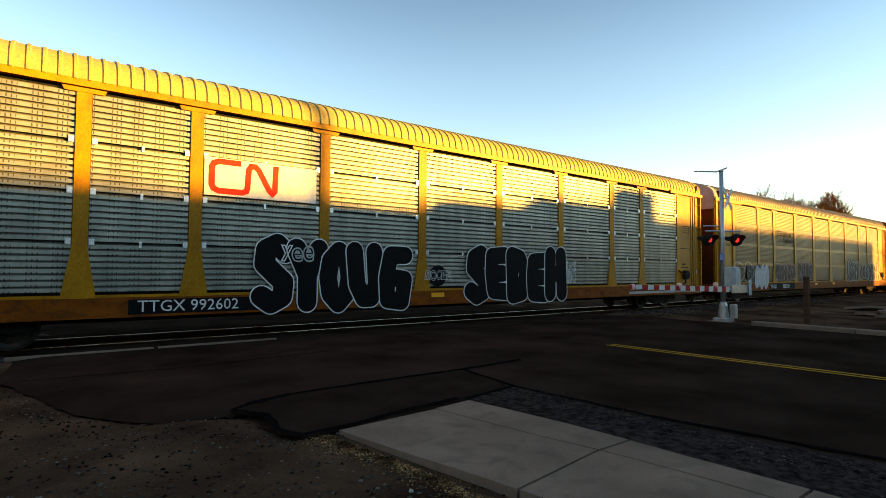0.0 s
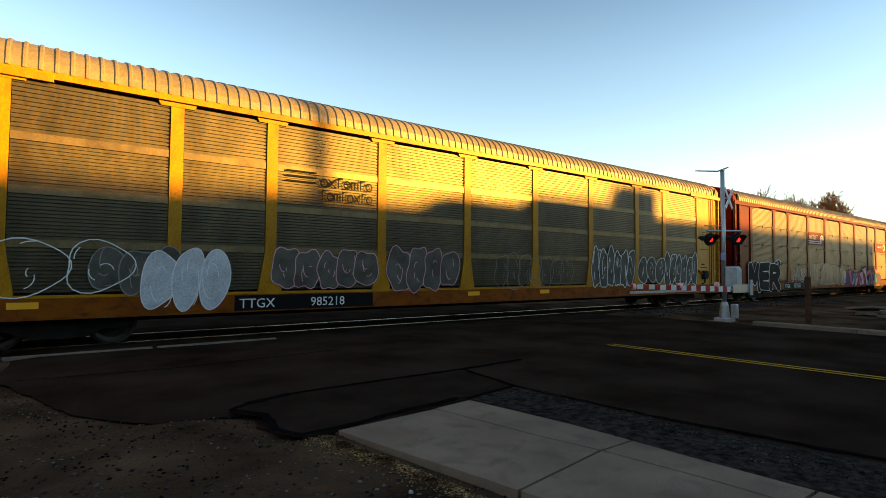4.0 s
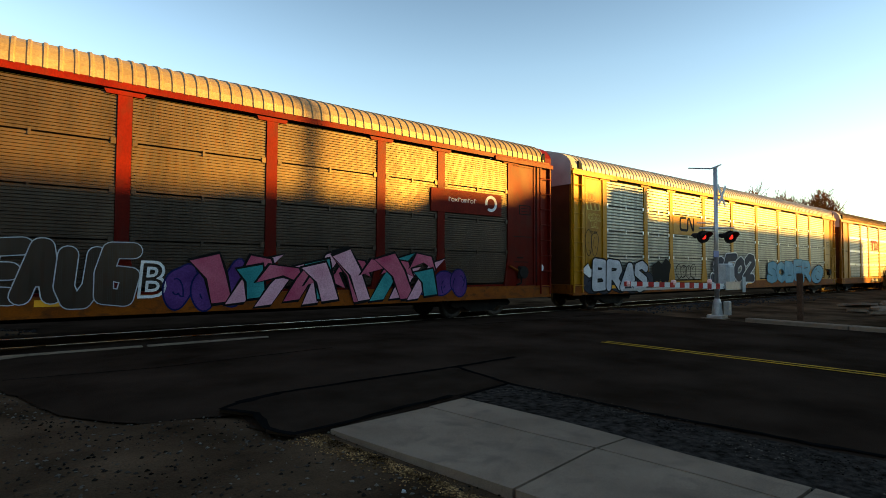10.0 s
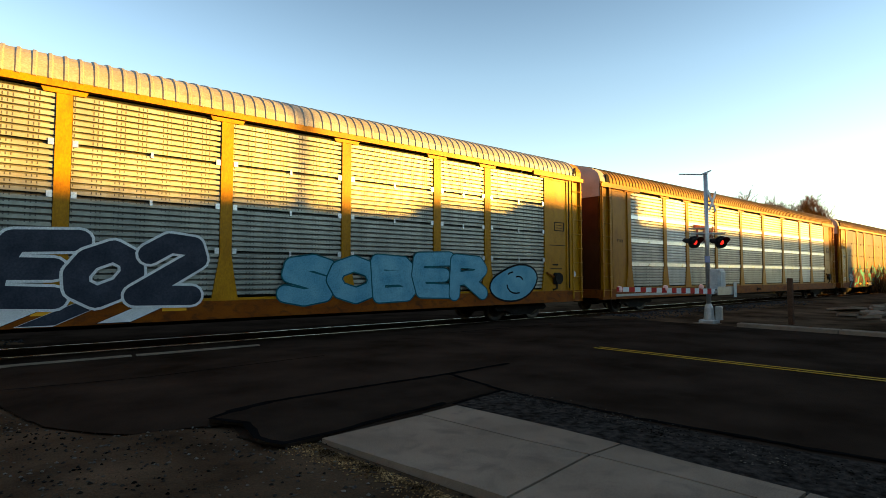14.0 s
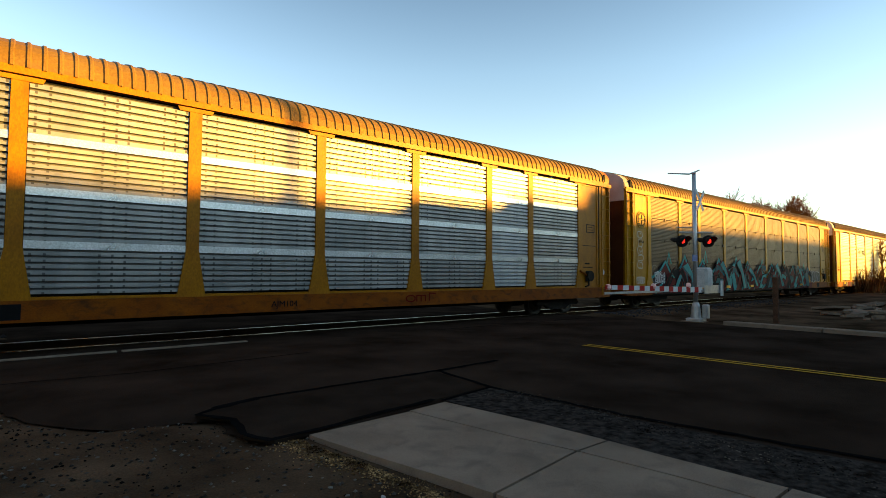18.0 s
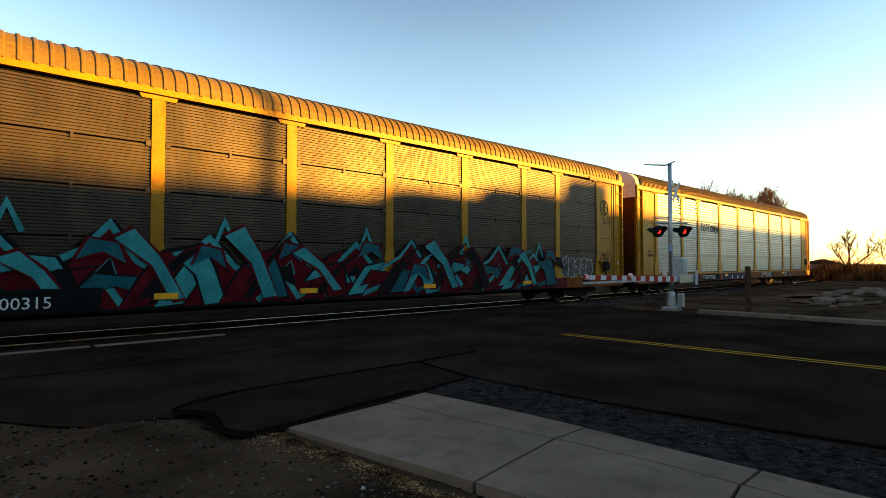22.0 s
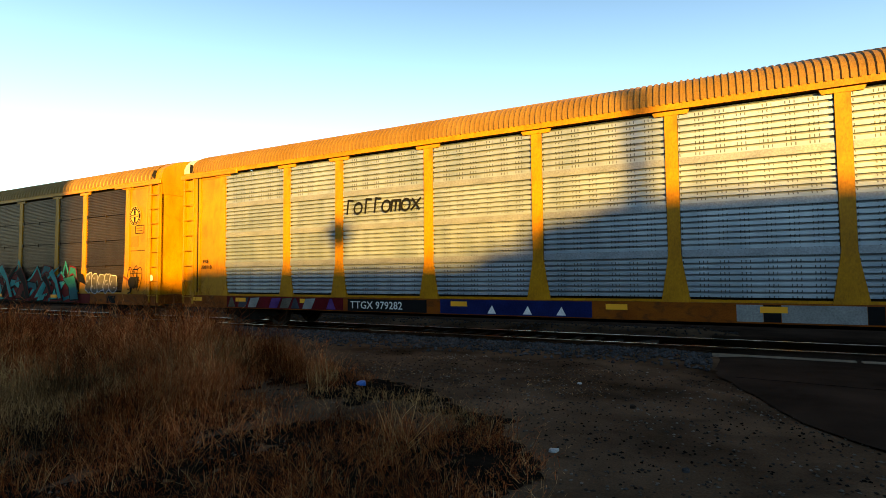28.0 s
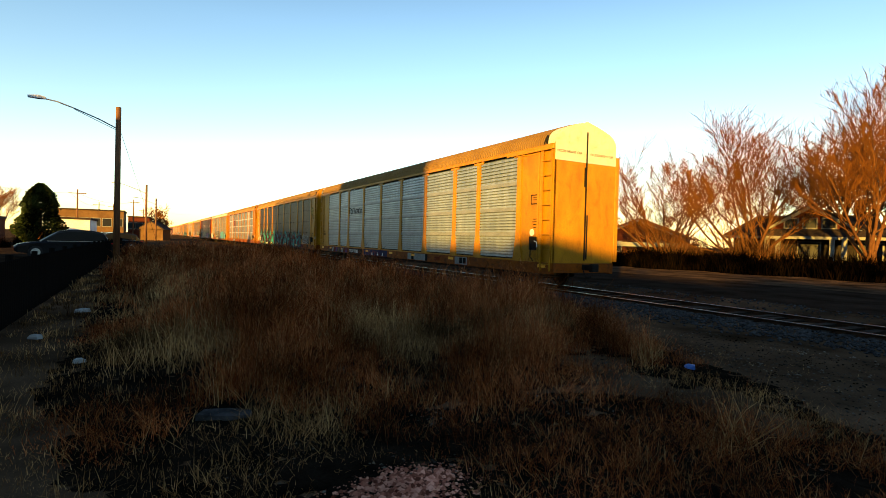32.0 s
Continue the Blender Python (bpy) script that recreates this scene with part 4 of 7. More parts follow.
def disc(x, z, r, y0, y1, n=24, r_in=0.0, a0=0.0, a1=2 * math.pi):
    """A flat disc, or with r_in a ring or an arc of one, facing -y."""
    if not r_in:
        return Shape().prism([(x + r * math.cos(a0 + (a1 - a0) * k / n), z + r * math.sin(a0 + (a1 - a0) * k / n)) for k in range(n + (a1 < 6))], y0, y1)
    whole = a1 - a0 > 6.28
    rings = []
    for k in range(n + 1):
        a = a0 + (a1 - a0) * k / n
        c, q = math.cos(a), math.sin(a)
        rings.append([(x + r * c, y0, z + r * q), (x + r_in * c, y0, z + r_in * q), (x + r_in * c, y1, z + r_in * q), (x + r * c, y1, z + r * q)])
    return Shape().loft(rings, caps=not whole)


def autorack(label, x0, paint, roof, panel, seams="gap", top=None, special=None, sill=None, group="auto carrier cars of the train", end_paint=None, inner_gap=DARK, strip=BAND, ribs=8, roof_ribs=116):
    """A covered auto-carrier car: flat underframe, ribbed side sheets between flared posts, arched ribbed roof."""
    car = thing("autorack_car", label, "freight car", group, m=pose(x0, SIDE_Y, Z0))
    sill = sill or SILL_Y
    part("side_sill", shared("sill", lambda: Shape().box(0.05, L - 0.05, -0.02, 0.16, SILL0, SILL1).mesh("side_sill")), sill, car)
    part("side_sill", shared("sill2", lambda: Shape().box(0.05, L - 0.05, W - 0.16, W + 0.02, SILL0, SILL1).mesh("side_sill")), sill, car)
    part("deck", shared("deck", lambda: Shape().box(0.05, L - 0.05, 0.17, W - 0.17, SILL1 - 0.22, SILL1 - 0.02).box(2.5, L - 2.5, 1.15, 1.85, 0.30, SILL1 - 0.23).mesh("deck")), BLACK, car)
    part("sill_ledge", shared("ledge", lambda: Shape().box(2.2, L - 2.2, 0.0, 0.10, SILL1 + 0.004, SILL1 + 0.06).mesh("sill_ledge")), paint, car)
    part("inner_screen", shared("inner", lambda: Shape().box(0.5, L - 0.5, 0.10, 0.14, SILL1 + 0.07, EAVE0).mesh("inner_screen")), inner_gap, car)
    part("eave_rail", shared("eave", lambda: Shape().box(0.12, L - 0.12, -0.03, 0.12, EAVE0 + 0.04, EAVE1 + 0.02).mesh("eave_rail")), paint, car)
    part("eave_rail", shared("eave2", lambda: Shape().box(0.12, L - 0.12, W - 0.12, W + 0.03, EAVE0 + 0.04, EAVE1 + 0.02).mesh("eave_rail")), paint, car)
    part("far_side", shared("far", lambda: Shape().box(0.1, L - 0.1, W - 0.12, W - 0.04, SILL1 + 0.002, EAVE0 + 0.03).mesh("far_side")), panel, car)
    part("roof", shared(("roof", roof_ribs), lambda: roof_mesh(roof_ribs)), roof, car)
    for i, x in enumerate(POSTS):
        p = part("post", shared("post", flared_post), paint, car, at=pose(x, 0, 0))
        part("cap_plate", shared("cap", cap_plate), paint, p)
    for b, (xa, xb) in enumerate(zip(POSTS, POSTS[1:])):
        wide = round(xb - xa, 2)
        for r in range(4):
            mat = panel
            if special and (b, r) in special:
                mat = special[(b, r)]
            elif special and b in special:
                mat = special[b]
            gap = 0.012 if seams == "gap" else 0.0
            key = ("sheet", seams, wide, r, ribs)
            z0, z1 = ROW_Z[r] + gap, ROW_Z[r + 1] - gap - (0.0 if seams == "gap" else 0.15 if r < 3 else 0)
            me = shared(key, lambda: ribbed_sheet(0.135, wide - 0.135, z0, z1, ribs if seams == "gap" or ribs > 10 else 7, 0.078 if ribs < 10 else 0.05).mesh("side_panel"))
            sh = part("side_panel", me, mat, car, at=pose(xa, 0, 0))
            if seams == "gap" and r:
                for nm, xa2, xb2, za, zb in (("joint_plate", 0.14, 0.23, -0.06, 0.06), ("joint_plate", wide - 0.23, wide - 0.14, -0.06, 0.06), ("joint_clip", wide / 2 - 0.025, wide / 2 + 0.025, -0.09, 0.03)):
                    part(nm, shared((nm, wide, xa2), lambda: Shape().box(xa2, xb2, -0.006, 0.0195, za, zb).mesh(nm)), BAND if panel is P_LIGHT else panel, sh, at=pose(0, 0, ROW_Z[r]))
            if seams == "band" and r < 3:
                part("flat_strip", shared(("band", wide), lambda: Shape().box(0.135, wide - 0.135, 0.012, 0.03, -0.148, -0.002).mesh("flat_strip")), strip, sh, "smooth flat strip", at=pose(0, 0, ROW_Z[r + 1]))
    # ends
    for right in (False, True):
        m = Matrix.Identity(4) if not right else Matrix.Translation((L, W, 0)) @ Matrix.Rotation(math.pi, 4, "Z")
        # the left door takes a darker colour, painted as if shaded
        e = part("end_door", shared("end", lambda: end_wall(SILL1)), paint if right else end_paint or SHADED_END, car, at=m)
        part("end_hood", shared("hood", lambda: hood_mesh(EAVE1 - 0.55)), top or (paint if right else GREYCAP), e)
        part("door_seam", shared("seam", lambda: Shape().box(-0.012, 0.01, W / 2 - 0.03, W / 2 + 0.03, SILL1 + 0.1, EAVE1 + 0.55).box(-0.03, 0.0, W / 2 - 0.10, W / 2 - 0.06, 1.0, 2.6).box(-0.03, 0.0, W / 2 + 0.06, W / 2 + 0.10, 3.6, 4.3).mesh("door_seam")), BLACK, e, "dark door gap with lock rods")
        part("coupler", shared("coupler", coupler_mesh), BLACK, car, at=m)
        part("end_sill", shared("endsill", lambda: Shape().box(0.0, 0.3, 0.05, W - 0.05, SILL0 + 0.05, SILL1 - 0.005, 0.02).mesh("end_sill")), sill, car, at=m)
        part("corner_post", shared("cpost", lambda: Shape().box(0.60, 0.74, -0.022, 0.12, SILL1, EAVE0 + 0.02).box(0.02, 0.14, -0.004, 0.10, SILL1, EAVE0 + 0.02).mesh("corner_post")), paint, car, at=pose(0, 0, 0) if not right else Matrix.Translation((L, 0, 0)) @ Matrix.Diagonal((-1, 1, 1, 1)))
    for x, sx in ((0, 1), (L, -1)):
        m = Matrix.Translation((x, 0, 0)) @ Matrix.Diagonal((sx, 1, 1, 1))
        part("end_panel", shared("epanel", lambda: Shape().box(0.76, 1.86, 0.03, 0.07, SILL1 + 0.002, EAVE0 + 0.02).mesh("end_panel")), paint, car, at=m)
        part("door_stile", shared("estile", lambda: Shape().box(0.80, 0.88, 0.0, 0.029, SILL1 + 0.05, EAVE0).mesh("door_stile")), paint, car, at=m)
        part("door_header", shared("ehead", lambda: Shape().box(0.90, 1.80, 0.012, 0.029, EAVE0 - 0.10, EAVE0 - 0.02).mesh("door_header")), paint, car, at=m)
        part("ladder_back", shared("eback", lambda: Shape().box(0.14, 0.6, 0.05, 0.09, SILL1 + 0.002, EAVE0).mesh("ladder_back")), paint, car, at=m)
        part("dark_gap", shared("dgap", lambda: Shape().box(0.742, 0.775, 0.0, 0.028, SILL1 + 0.1, EAVE0 - 0.05).box(1.862, 1.89, 0.0, 0.05, 2.2, EAVE0 - 0.05).mesh("dark_gap")), DARK, car, at=m)
        part("side_flange", shared("flange", lambda: Shape().box(0.0, 0.1, W - 0.02, W + 0.17, SILL1 + 0.05, EAVE0 - 0.05, 0.01).mesh("side_flange")), paint, car, at=m)
        part("door_track", shared("track", lambda: Shape().box(-0.02, 2.7, -0.085, -0.031, EAVE0 - 0.03, EAVE0 + 0.11, 0.012).mesh("door_track")), paint, car, at=m)
        part("hood_gap", shared("hgap", lambda: Shape().prism([(0.36, EAVE1 + 0.03), (0.56, EAVE1 + 0.02), (0.50, EAVE1 + 0.20), (0.38, EAVE1 + 0.33)], -0.045, 0.05).mesh("hood_gap")), DARK, car, at=m)
        lad = part("ladder", shared("ladder", ladder_mesh), paint, car, at=m)
        for k in range(8):
            part("rung", shared("rung", lambda: Shape().tube([(0.06, -0.065, 0), (0.62, -0.065, 0)], 0.016, 6).mesh("rung")), paint, lad, at=pose(0, 0, SILL0 + 0.35 + 0.52 * k))
    for cx in (2.9, L - 2.9):
        tr = part("truck", shared("truck", truck_frame), BLACK, car, at=pose(cx, 0, DROP))
        for dx in (-0.9, 0.9):
            part("wheelset", shared("wheels", wheelset), shared("wheelmat", lambda: surface("dark_wheel_steel", (0.03, 0.026, 0.022), (0.08, 0.07, 0.06), 5, 50, 0.5, metal=0.6, bump=0.1)), tr, "steel wheels on an axle", at=pose(dx, 0, 0.42))
    return car


SPACING = {}
CARS = {}
FIRST = 22.94 - PITCH
SHIFT = {"A": -0.27, "B": -0.15, "C": 0.2, "D": 0.1, "E": 0.08, "F": 0.0, "G": 0.0}     # slack in the couplers
CARS["A"] = autorack("yellow auto carrier with galvanised panels, red emblem and black graffiti", FIRST + SHIFT["A"], YELLOW, ROOF_Y, P_LIGHT)
CARS["B"] = autorack("faded yellow auto carrier with grimy tan panels and white outline graffiti", FIRST + PITCH + SHIFT["B"], YELLOW, ROOF_T, P_TAN, seams="band", ribs=12, strip=STRIP_T)
CARS["C"] = autorack("oxide-red auto carrier with brown-grey panels, white emblem and pink graffiti", FIRST + 2 * PITCH + SHIFT["C"], RED, ROOF_T, P_BROWN, end_paint=RED, top=RED, ribs=15)
CARS["D"] = autorack("bright yellow auto carrier with light panels, black emblem, blue graffiti", FIRST + 3 * PITCH + SHIFT["D"], YELLOW, ROOF_G, P_LIGHT)
CARS["E"] = autorack("orange-yellow auto carrier with silver panels and bright smooth strips", FIRST + 4 * PITCH + SHIFT["E"], ORANGE, ROOF_O, P_SILVER, seams="band", special={1: P_WHITE, 7: P_WHITE})
CARS["F"] = autorack("yellow auto carrier with dark grimy panels and red and turquoise graffiti", FIRST + 5 * PITCH + SHIFT["F"], YELLOW, ROOF_O, P_BROWN, ribs=15)
CARS["G"] = autorack("yellow auto carrier with bright silver ribbed panels, last of the train", FIRST + 6 * PITCH + SHIFT["G"], YELLOW, ROOF_O, P_NEW, seams="band", top=CREAM, strip=STRIP, roof_ribs=210)


# ---- lettering, emblems and graffiti on the cars ----
BUILT = {ob for car in CARS.values() for ob in car.children}


def board(car, x0, x1, z0, z1, mat, name="number_board", label="", y=-0.0275):
    return part(name, Shape().box(x0, x1, y, -0.013, z0, z1), mat, car, label)


def seamed(car, x0, x1, z0, z1, mat, label):
    """A painted board over the ribs between two posts."""
    return part("emblem_board", Shape().box(x0, x1, -0.0265, 0.019, z0, z1), mat, car, label)


def plates(car, xs, w=0.45, y=-0.030):
    for x in xs:
        part("reflector", Shape().box(x, x + w, y, -0.021, 0.68, 0.80), REFLECT, car, "yellow reflector strip")


REFLECT = plain("yellow_reflector", (0.75, 0.33, 0.02), 0.3)
A, B, C, D, E, F, G = (CARS[k] for k in "ABCDEFG")
# red emblem, black graffiti
seamed(A, 7.18, 9.72, 3.03, 3.86, WHITE, "white painted board")
part("emblem", noodle(7.33, 3.14, 0.64), LOGO_RED, A, "red one-line emblem")
board(A, 5.85, 8.4, 0.52, 0.82, INK)
lettering(A, "TTGX 992602", 6.0, 0.57, 0.33)
bubble_letters(A, "SYOUG", 8.25, 0.43, 4.05, 1.72, INK, WHITE, fat=0.235, rim=0.03, seed=11)
thin_letters(A, "yee", 8.85, 1.62, 0.8, 0.38, WHITE, line=0.03, seed=12, y=-0.062)
bubble_letters(A, "SEDEH", 14.43, 0.45, 4.35, 1.75, INK, WHITE, fat=0.265, rim=0.03, seed=13)
part("graffiti_blot", disc(13.42, 1.28, 0.3, -0.034, -0.030, 18), INK, A, "black sprayed blot")
thin_letters(A, "BOOER", 12.95, 1.15, 0.95, 0.28, WHITE, line=0.02, seed=15, shear=0.1, y=-0.038)
thin_letters(A, "BLACK", 18.88, 1.42, 0.62, 0.36, WHITE, line=0.035, seed=16)
thin_letters(A, "BIRD", 18.95, 1.02, 0.55, 0.40, WHITE, line=0.035, seed=17)
plates(A, (10.2, 13.2, 17.3))
board(A, 24.9, 25.5, 0.54, 0.82, INK)
# tan car
part("word_mark", word_bars(8.2, 3.45, 1.45, 0.26, 7, 4), INK, B, "dark word-mark bars")
part("word_mark", word_bars(8.2, 3.12, 1.45, 0.26, 8, 5), INK, B, "dark word-mark bars")
part("stripe", Shape().box(7.35, 8.1, -0.031, -0.027, 3.62, 3.66).box(7.35, 8.1, -0.031, -0.027, 3.50, 3.54).box(7.35, 8.1, -0.031, -0.027, 3.74, 3.78), INK, B, "thin dark stripes")
lettering(B, "NS 24035", 0.98, 1.5, 0.2, INK)
board(B, 6.25, 9.7, 0.5, 0.84, INK)
lettering(B, "TTGX", 6.35, 0.56, 0.30), lettering(B, "985218", 8.0, 0.56, 0.30)
spray(B, 2.1, 0.95, 2.2, 1.0, None, WHITE, 2, 21, edge_w=0.022)
spray(B, 3.6, 0.9, 1.6, 0.98, FADED, GREYP, 3, 22, edge_w=0.022)
spray(B, 4.5, 0.5, 1.6, 1.35, PALEGREY, WHITE, 3, 24, y=-0.04, edge_w=0.02)
spray(B, 7.15, 0.95, 2.6, 0.95, FADED, PALEPINK, 5, 23, glyph="block", edge_w=0.022)
spray(B, 10.2, 0.9, 2.3, 1.1, FADED, PALEPINK, 4, 25, glyph="block", edge_w=0.022)
spray(B, 14.0, 0.9, 3.6, 1.0, None, GREYP, 7, 26, glyph="block", edge_w=0.02)
spray(B, 18.8, 0.9, 2.6, 1.35, FADED, WHITE, 6, 27, glyph="block", edge_w=0.028)
spray(B, 21.7, 0.95, 1.9, 1.1, FADED, WHITE, 3, 28, edge_w=0.028)
spray(B, 23.6, 0.88, 2.7, 1.3, FADED, WHITE, 6, 29, glyph="block", edge_w=0.03)
part("word_mark", word_bars(19.7, 0.56, 0.75, 0.18, 3, 9), BROWNRED, B, "dark word-mark bars")
plates(B, (2.4, 12.9, 16.0))
# red car
seamed(C, 10.02, 12.55, 3.13, 3.92, BROWNRED, "brown-red painted board")
part("word_mark", word_bars(10.1, 3.5, 1.4, 0.26, 7, 7, "OOIIOII"), WHITE, C, "white word-mark bars")
part("stripe", Shape().box(10.0, 12.2, -0.031, -0.027, 3.34, 3.40).box(10.0, 12.0, -0.031, -0.027, 3.22, 3.28), WHITE, C, "white stripes")
part("emblem", disc(12.2, 3.5, 0.29, -0.034, -0.028, 20, 0.2, 0.0, 4.2), WHITE, C, "white curved emblem")
part("emblem", disc(12.2, 3.5, 0.14, -0.034, -0.028, 16, 0.08, -0.6, 3.6), WHITE, C, "white curved emblem")
seamed(C, 23.3, 26.05, 3.05, 3.72, BROWNRED, "brown-red painted board")
part("emblem", disc(25.6, 3.42, 0.25, -0.034, -0.028, 20, 0.16, -2.2, 3.4), WHITE, C, "white curved emblem")
part("word_mark", word_bars(23.9, 3.38, 1.1, 0.12, 9, 8), WHITE, C, "white word-mark bars")
lettering(C, "TTGX", 6.32, 0.57, 0.28), lettering(C, "973555", 7.6, 0.56, 0.34)
board(C, 6.2, 9.6, 0.5, 0.84, INK)
bubble_letters(C, "MER", 1.75, 0.45, 3.7, 1.6, INK, WHITE, fat=0.225, rim=0.035, seed=31, shear=0.06)
spray(C, 4.9, 1.65, 0.9, 0.5, INK, WHITE, 1, 31)
thin_letters(C, "NTS", 7.4, 0.92, 1.7, 0.75, WHITE, line=0.014, shear=0.25, seed=32, y=-0.027)
bubble_letters(C, "USEAH", 10.2, 0.66, 2.75, 1.25, P_BROWN, PALEGREY, fat=0.15, rim=0.02, seed=33, y=-0.029)
bubble_letters(C, "REAUG", 13.0, 0.68, 2.95, 1.22, P_BROWN, PALEGREY, fat=0.15, rim=0.02, shear=0.1, seed=34, y=-0.029)
thin_letters(C, "B", 16.1, 0.8, 0.45, 0.7, WHITE, line=0.03, seed=36, y=-0.027)
spray(C, 16.6, 0.5, 1.6, 1.0, PURPLE, BLUE, 3, 37, y=-0.027)
spray(C, 22.9, 0.6, 1.7, 0.8, PURPLE, BLUE, 3, 38, y=-0.027)
wild(C, 17.6, 0.52, 5.9, 1.55, (PINK, PALEPINK, PINK, TEAL, PALEPINK, PINK), INK, 22, 35)
plates(C, (14.5, 20.0))
# bright yellow car with dark emblem
seamed(D, 7.16, 9.74, 2.97, 3.80, YELLOW, "yellow painted board")
part("emblem", noodle(7.75, 3.18, 0.55), INK, D, "black one-line emblem")
lettering(D, "711966", 7.55, 0.56, 0.26, INK)
spray(D, 5.5, 0.85, 1.3, 0.95, INK, INK, 2, 41, glyph="block")
spray(D, 7.35, 1.0, 1.7, 0.65, None, INK, 4, 42)
bubble_letters(D, "SE02", 10.5, 0.8, 4.6, 1.4, SLATE, WHITE, fat=0.2, rim=0.05, shear=0.3, seed=43, y=-0.034)
for k, dx in enumerate((0.0, 1.3, 2.1, 3.3)):
    bordered(D, [(10.2 + dx, 0.5), (10.75 + dx, 0.5), (11.7 + dx, 0.95), (11.25 + dx, 0.98)], -0.0285 - 0.0016 * k, WHITE if k % 2 else SLATE, INK if k % 2 else WHITE, 0.02, "slanting sprayed drop shadow")
bubble_letters(D, "SOBER", 17.0, 0.72, 6.4, 1.3, SKYBLUE, DEEPTEAL, fat=0.19, rim=0.035, seed=45)
spray(D, 0.95, 0.52, 4.4, 0.8, SLATE, INK, 5, 44, glyph="block", y=-0.026)
bordered(D, [(0.75, 1.35), (1.15, 1.62), (1.3, 1.4), (1.5, 1.45), (1.55, 1.2), (1.2, 1.1)], -0.034, WHITE, INK, 0.03, "white sprayed arrow")
bubble_letters(D, "BRAS", 1.4, 0.55, 3.5, 1.2, PALEGREY, INK, fat=0.155, rim=0.06, seed=46, shear=0.08, y=-0.036)
for k, (dz, wide) in enumerate(((3.95, 0.6), (3.6, 0.75), (3.2, 0.7), (2.95, 0.45))):
    thin_letters(D, "ZIGZ"[k] * 3, 1.05 + 0.1 * k, dz, wide, 0.28, PALEYELLOW, line=0.02, seed=47 + k, shear=-0.3, y=-0.008)
spray(D, 1.0, 1.95, 0.75, 0.9, None, INK, 2, 48, edge_w=0.025)
plates(D, (2.45, 12.5, 14.6))
spray(D, 23.9, 0.55, 1.9, 1.3, SKYBLUE, INK, 1, 49, edge_w=0.06)
# silver car with bright strips
for dx in (0.0, 0.72):
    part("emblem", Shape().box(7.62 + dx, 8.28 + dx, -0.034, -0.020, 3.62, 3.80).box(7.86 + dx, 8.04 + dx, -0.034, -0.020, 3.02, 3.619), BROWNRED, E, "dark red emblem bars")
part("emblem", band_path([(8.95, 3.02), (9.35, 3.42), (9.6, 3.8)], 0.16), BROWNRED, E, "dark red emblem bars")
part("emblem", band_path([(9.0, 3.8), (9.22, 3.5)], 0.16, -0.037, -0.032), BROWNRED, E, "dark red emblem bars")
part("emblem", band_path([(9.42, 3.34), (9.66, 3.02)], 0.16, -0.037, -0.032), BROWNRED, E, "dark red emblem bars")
board(E, 7.35, 10.1, 0.52, 0.8, INK)
lettering(E, "TTGX 710840", 7.45, 0.56, 0.30)
part("word_mark", word_bars(18.4, 0.58, 1.1, 0.24, 3, 6), BROWNRED, E, "dark word-mark bars")
lettering(E, "AJM104", 14.6, 0.58, 0.2, INK)
# round emblem, red and turquoise graffiti
def round_emblem(car, x, z):
    """A round railway emblem: dark band with a circle of small yellow letter bars, pale centre with a dark cross."""
    part("emblem", disc(x, z, 0.37, -0.006, -0.001, 28), INK, car, "round emblem, dark disc")
    part("emblem_ring", disc(x, z, 0.37, -0.010, -0.0065, 28, 0.345), EMBLEM_Y, car, "thin yellow ring")
    part("emblem_centre", disc(x, z, 0.235, -0.010, -0.0065, 24), EMBLEM_Y, car, "pale yellow centre")
    part("emblem_cross", Shape().box(x - 0.05, x + 0.05, -0.014, -0.0105, z - 0.22, z + 0.22), INK, car, "dark cross bar")
    part("emblem_cross", Shape().box(x - 0.22, x + 0.22, -0.017, -0.0145, z - 0.045, z + 0.045), INK, car, "dark cross bar")
    part("emblem_cross", Shape().box(x - 0.19, x + 0.19, -0.019, -0.0175, z - 0.02, z + 0.02), EMBLEM_Y, car, "pale bar across the cross")
    for k in range(18):
        a = math.pi * (0.12 + 1.76 * k / 17) - math.pi / 2 + math.pi / 2
        part("emblem_mark", disc(x, z, 0.325, -0.010, -0.0065, 2, 0.265, a - 0.055, a + 0.055), EMBLEM_Y, car, "small yellow letter bar")


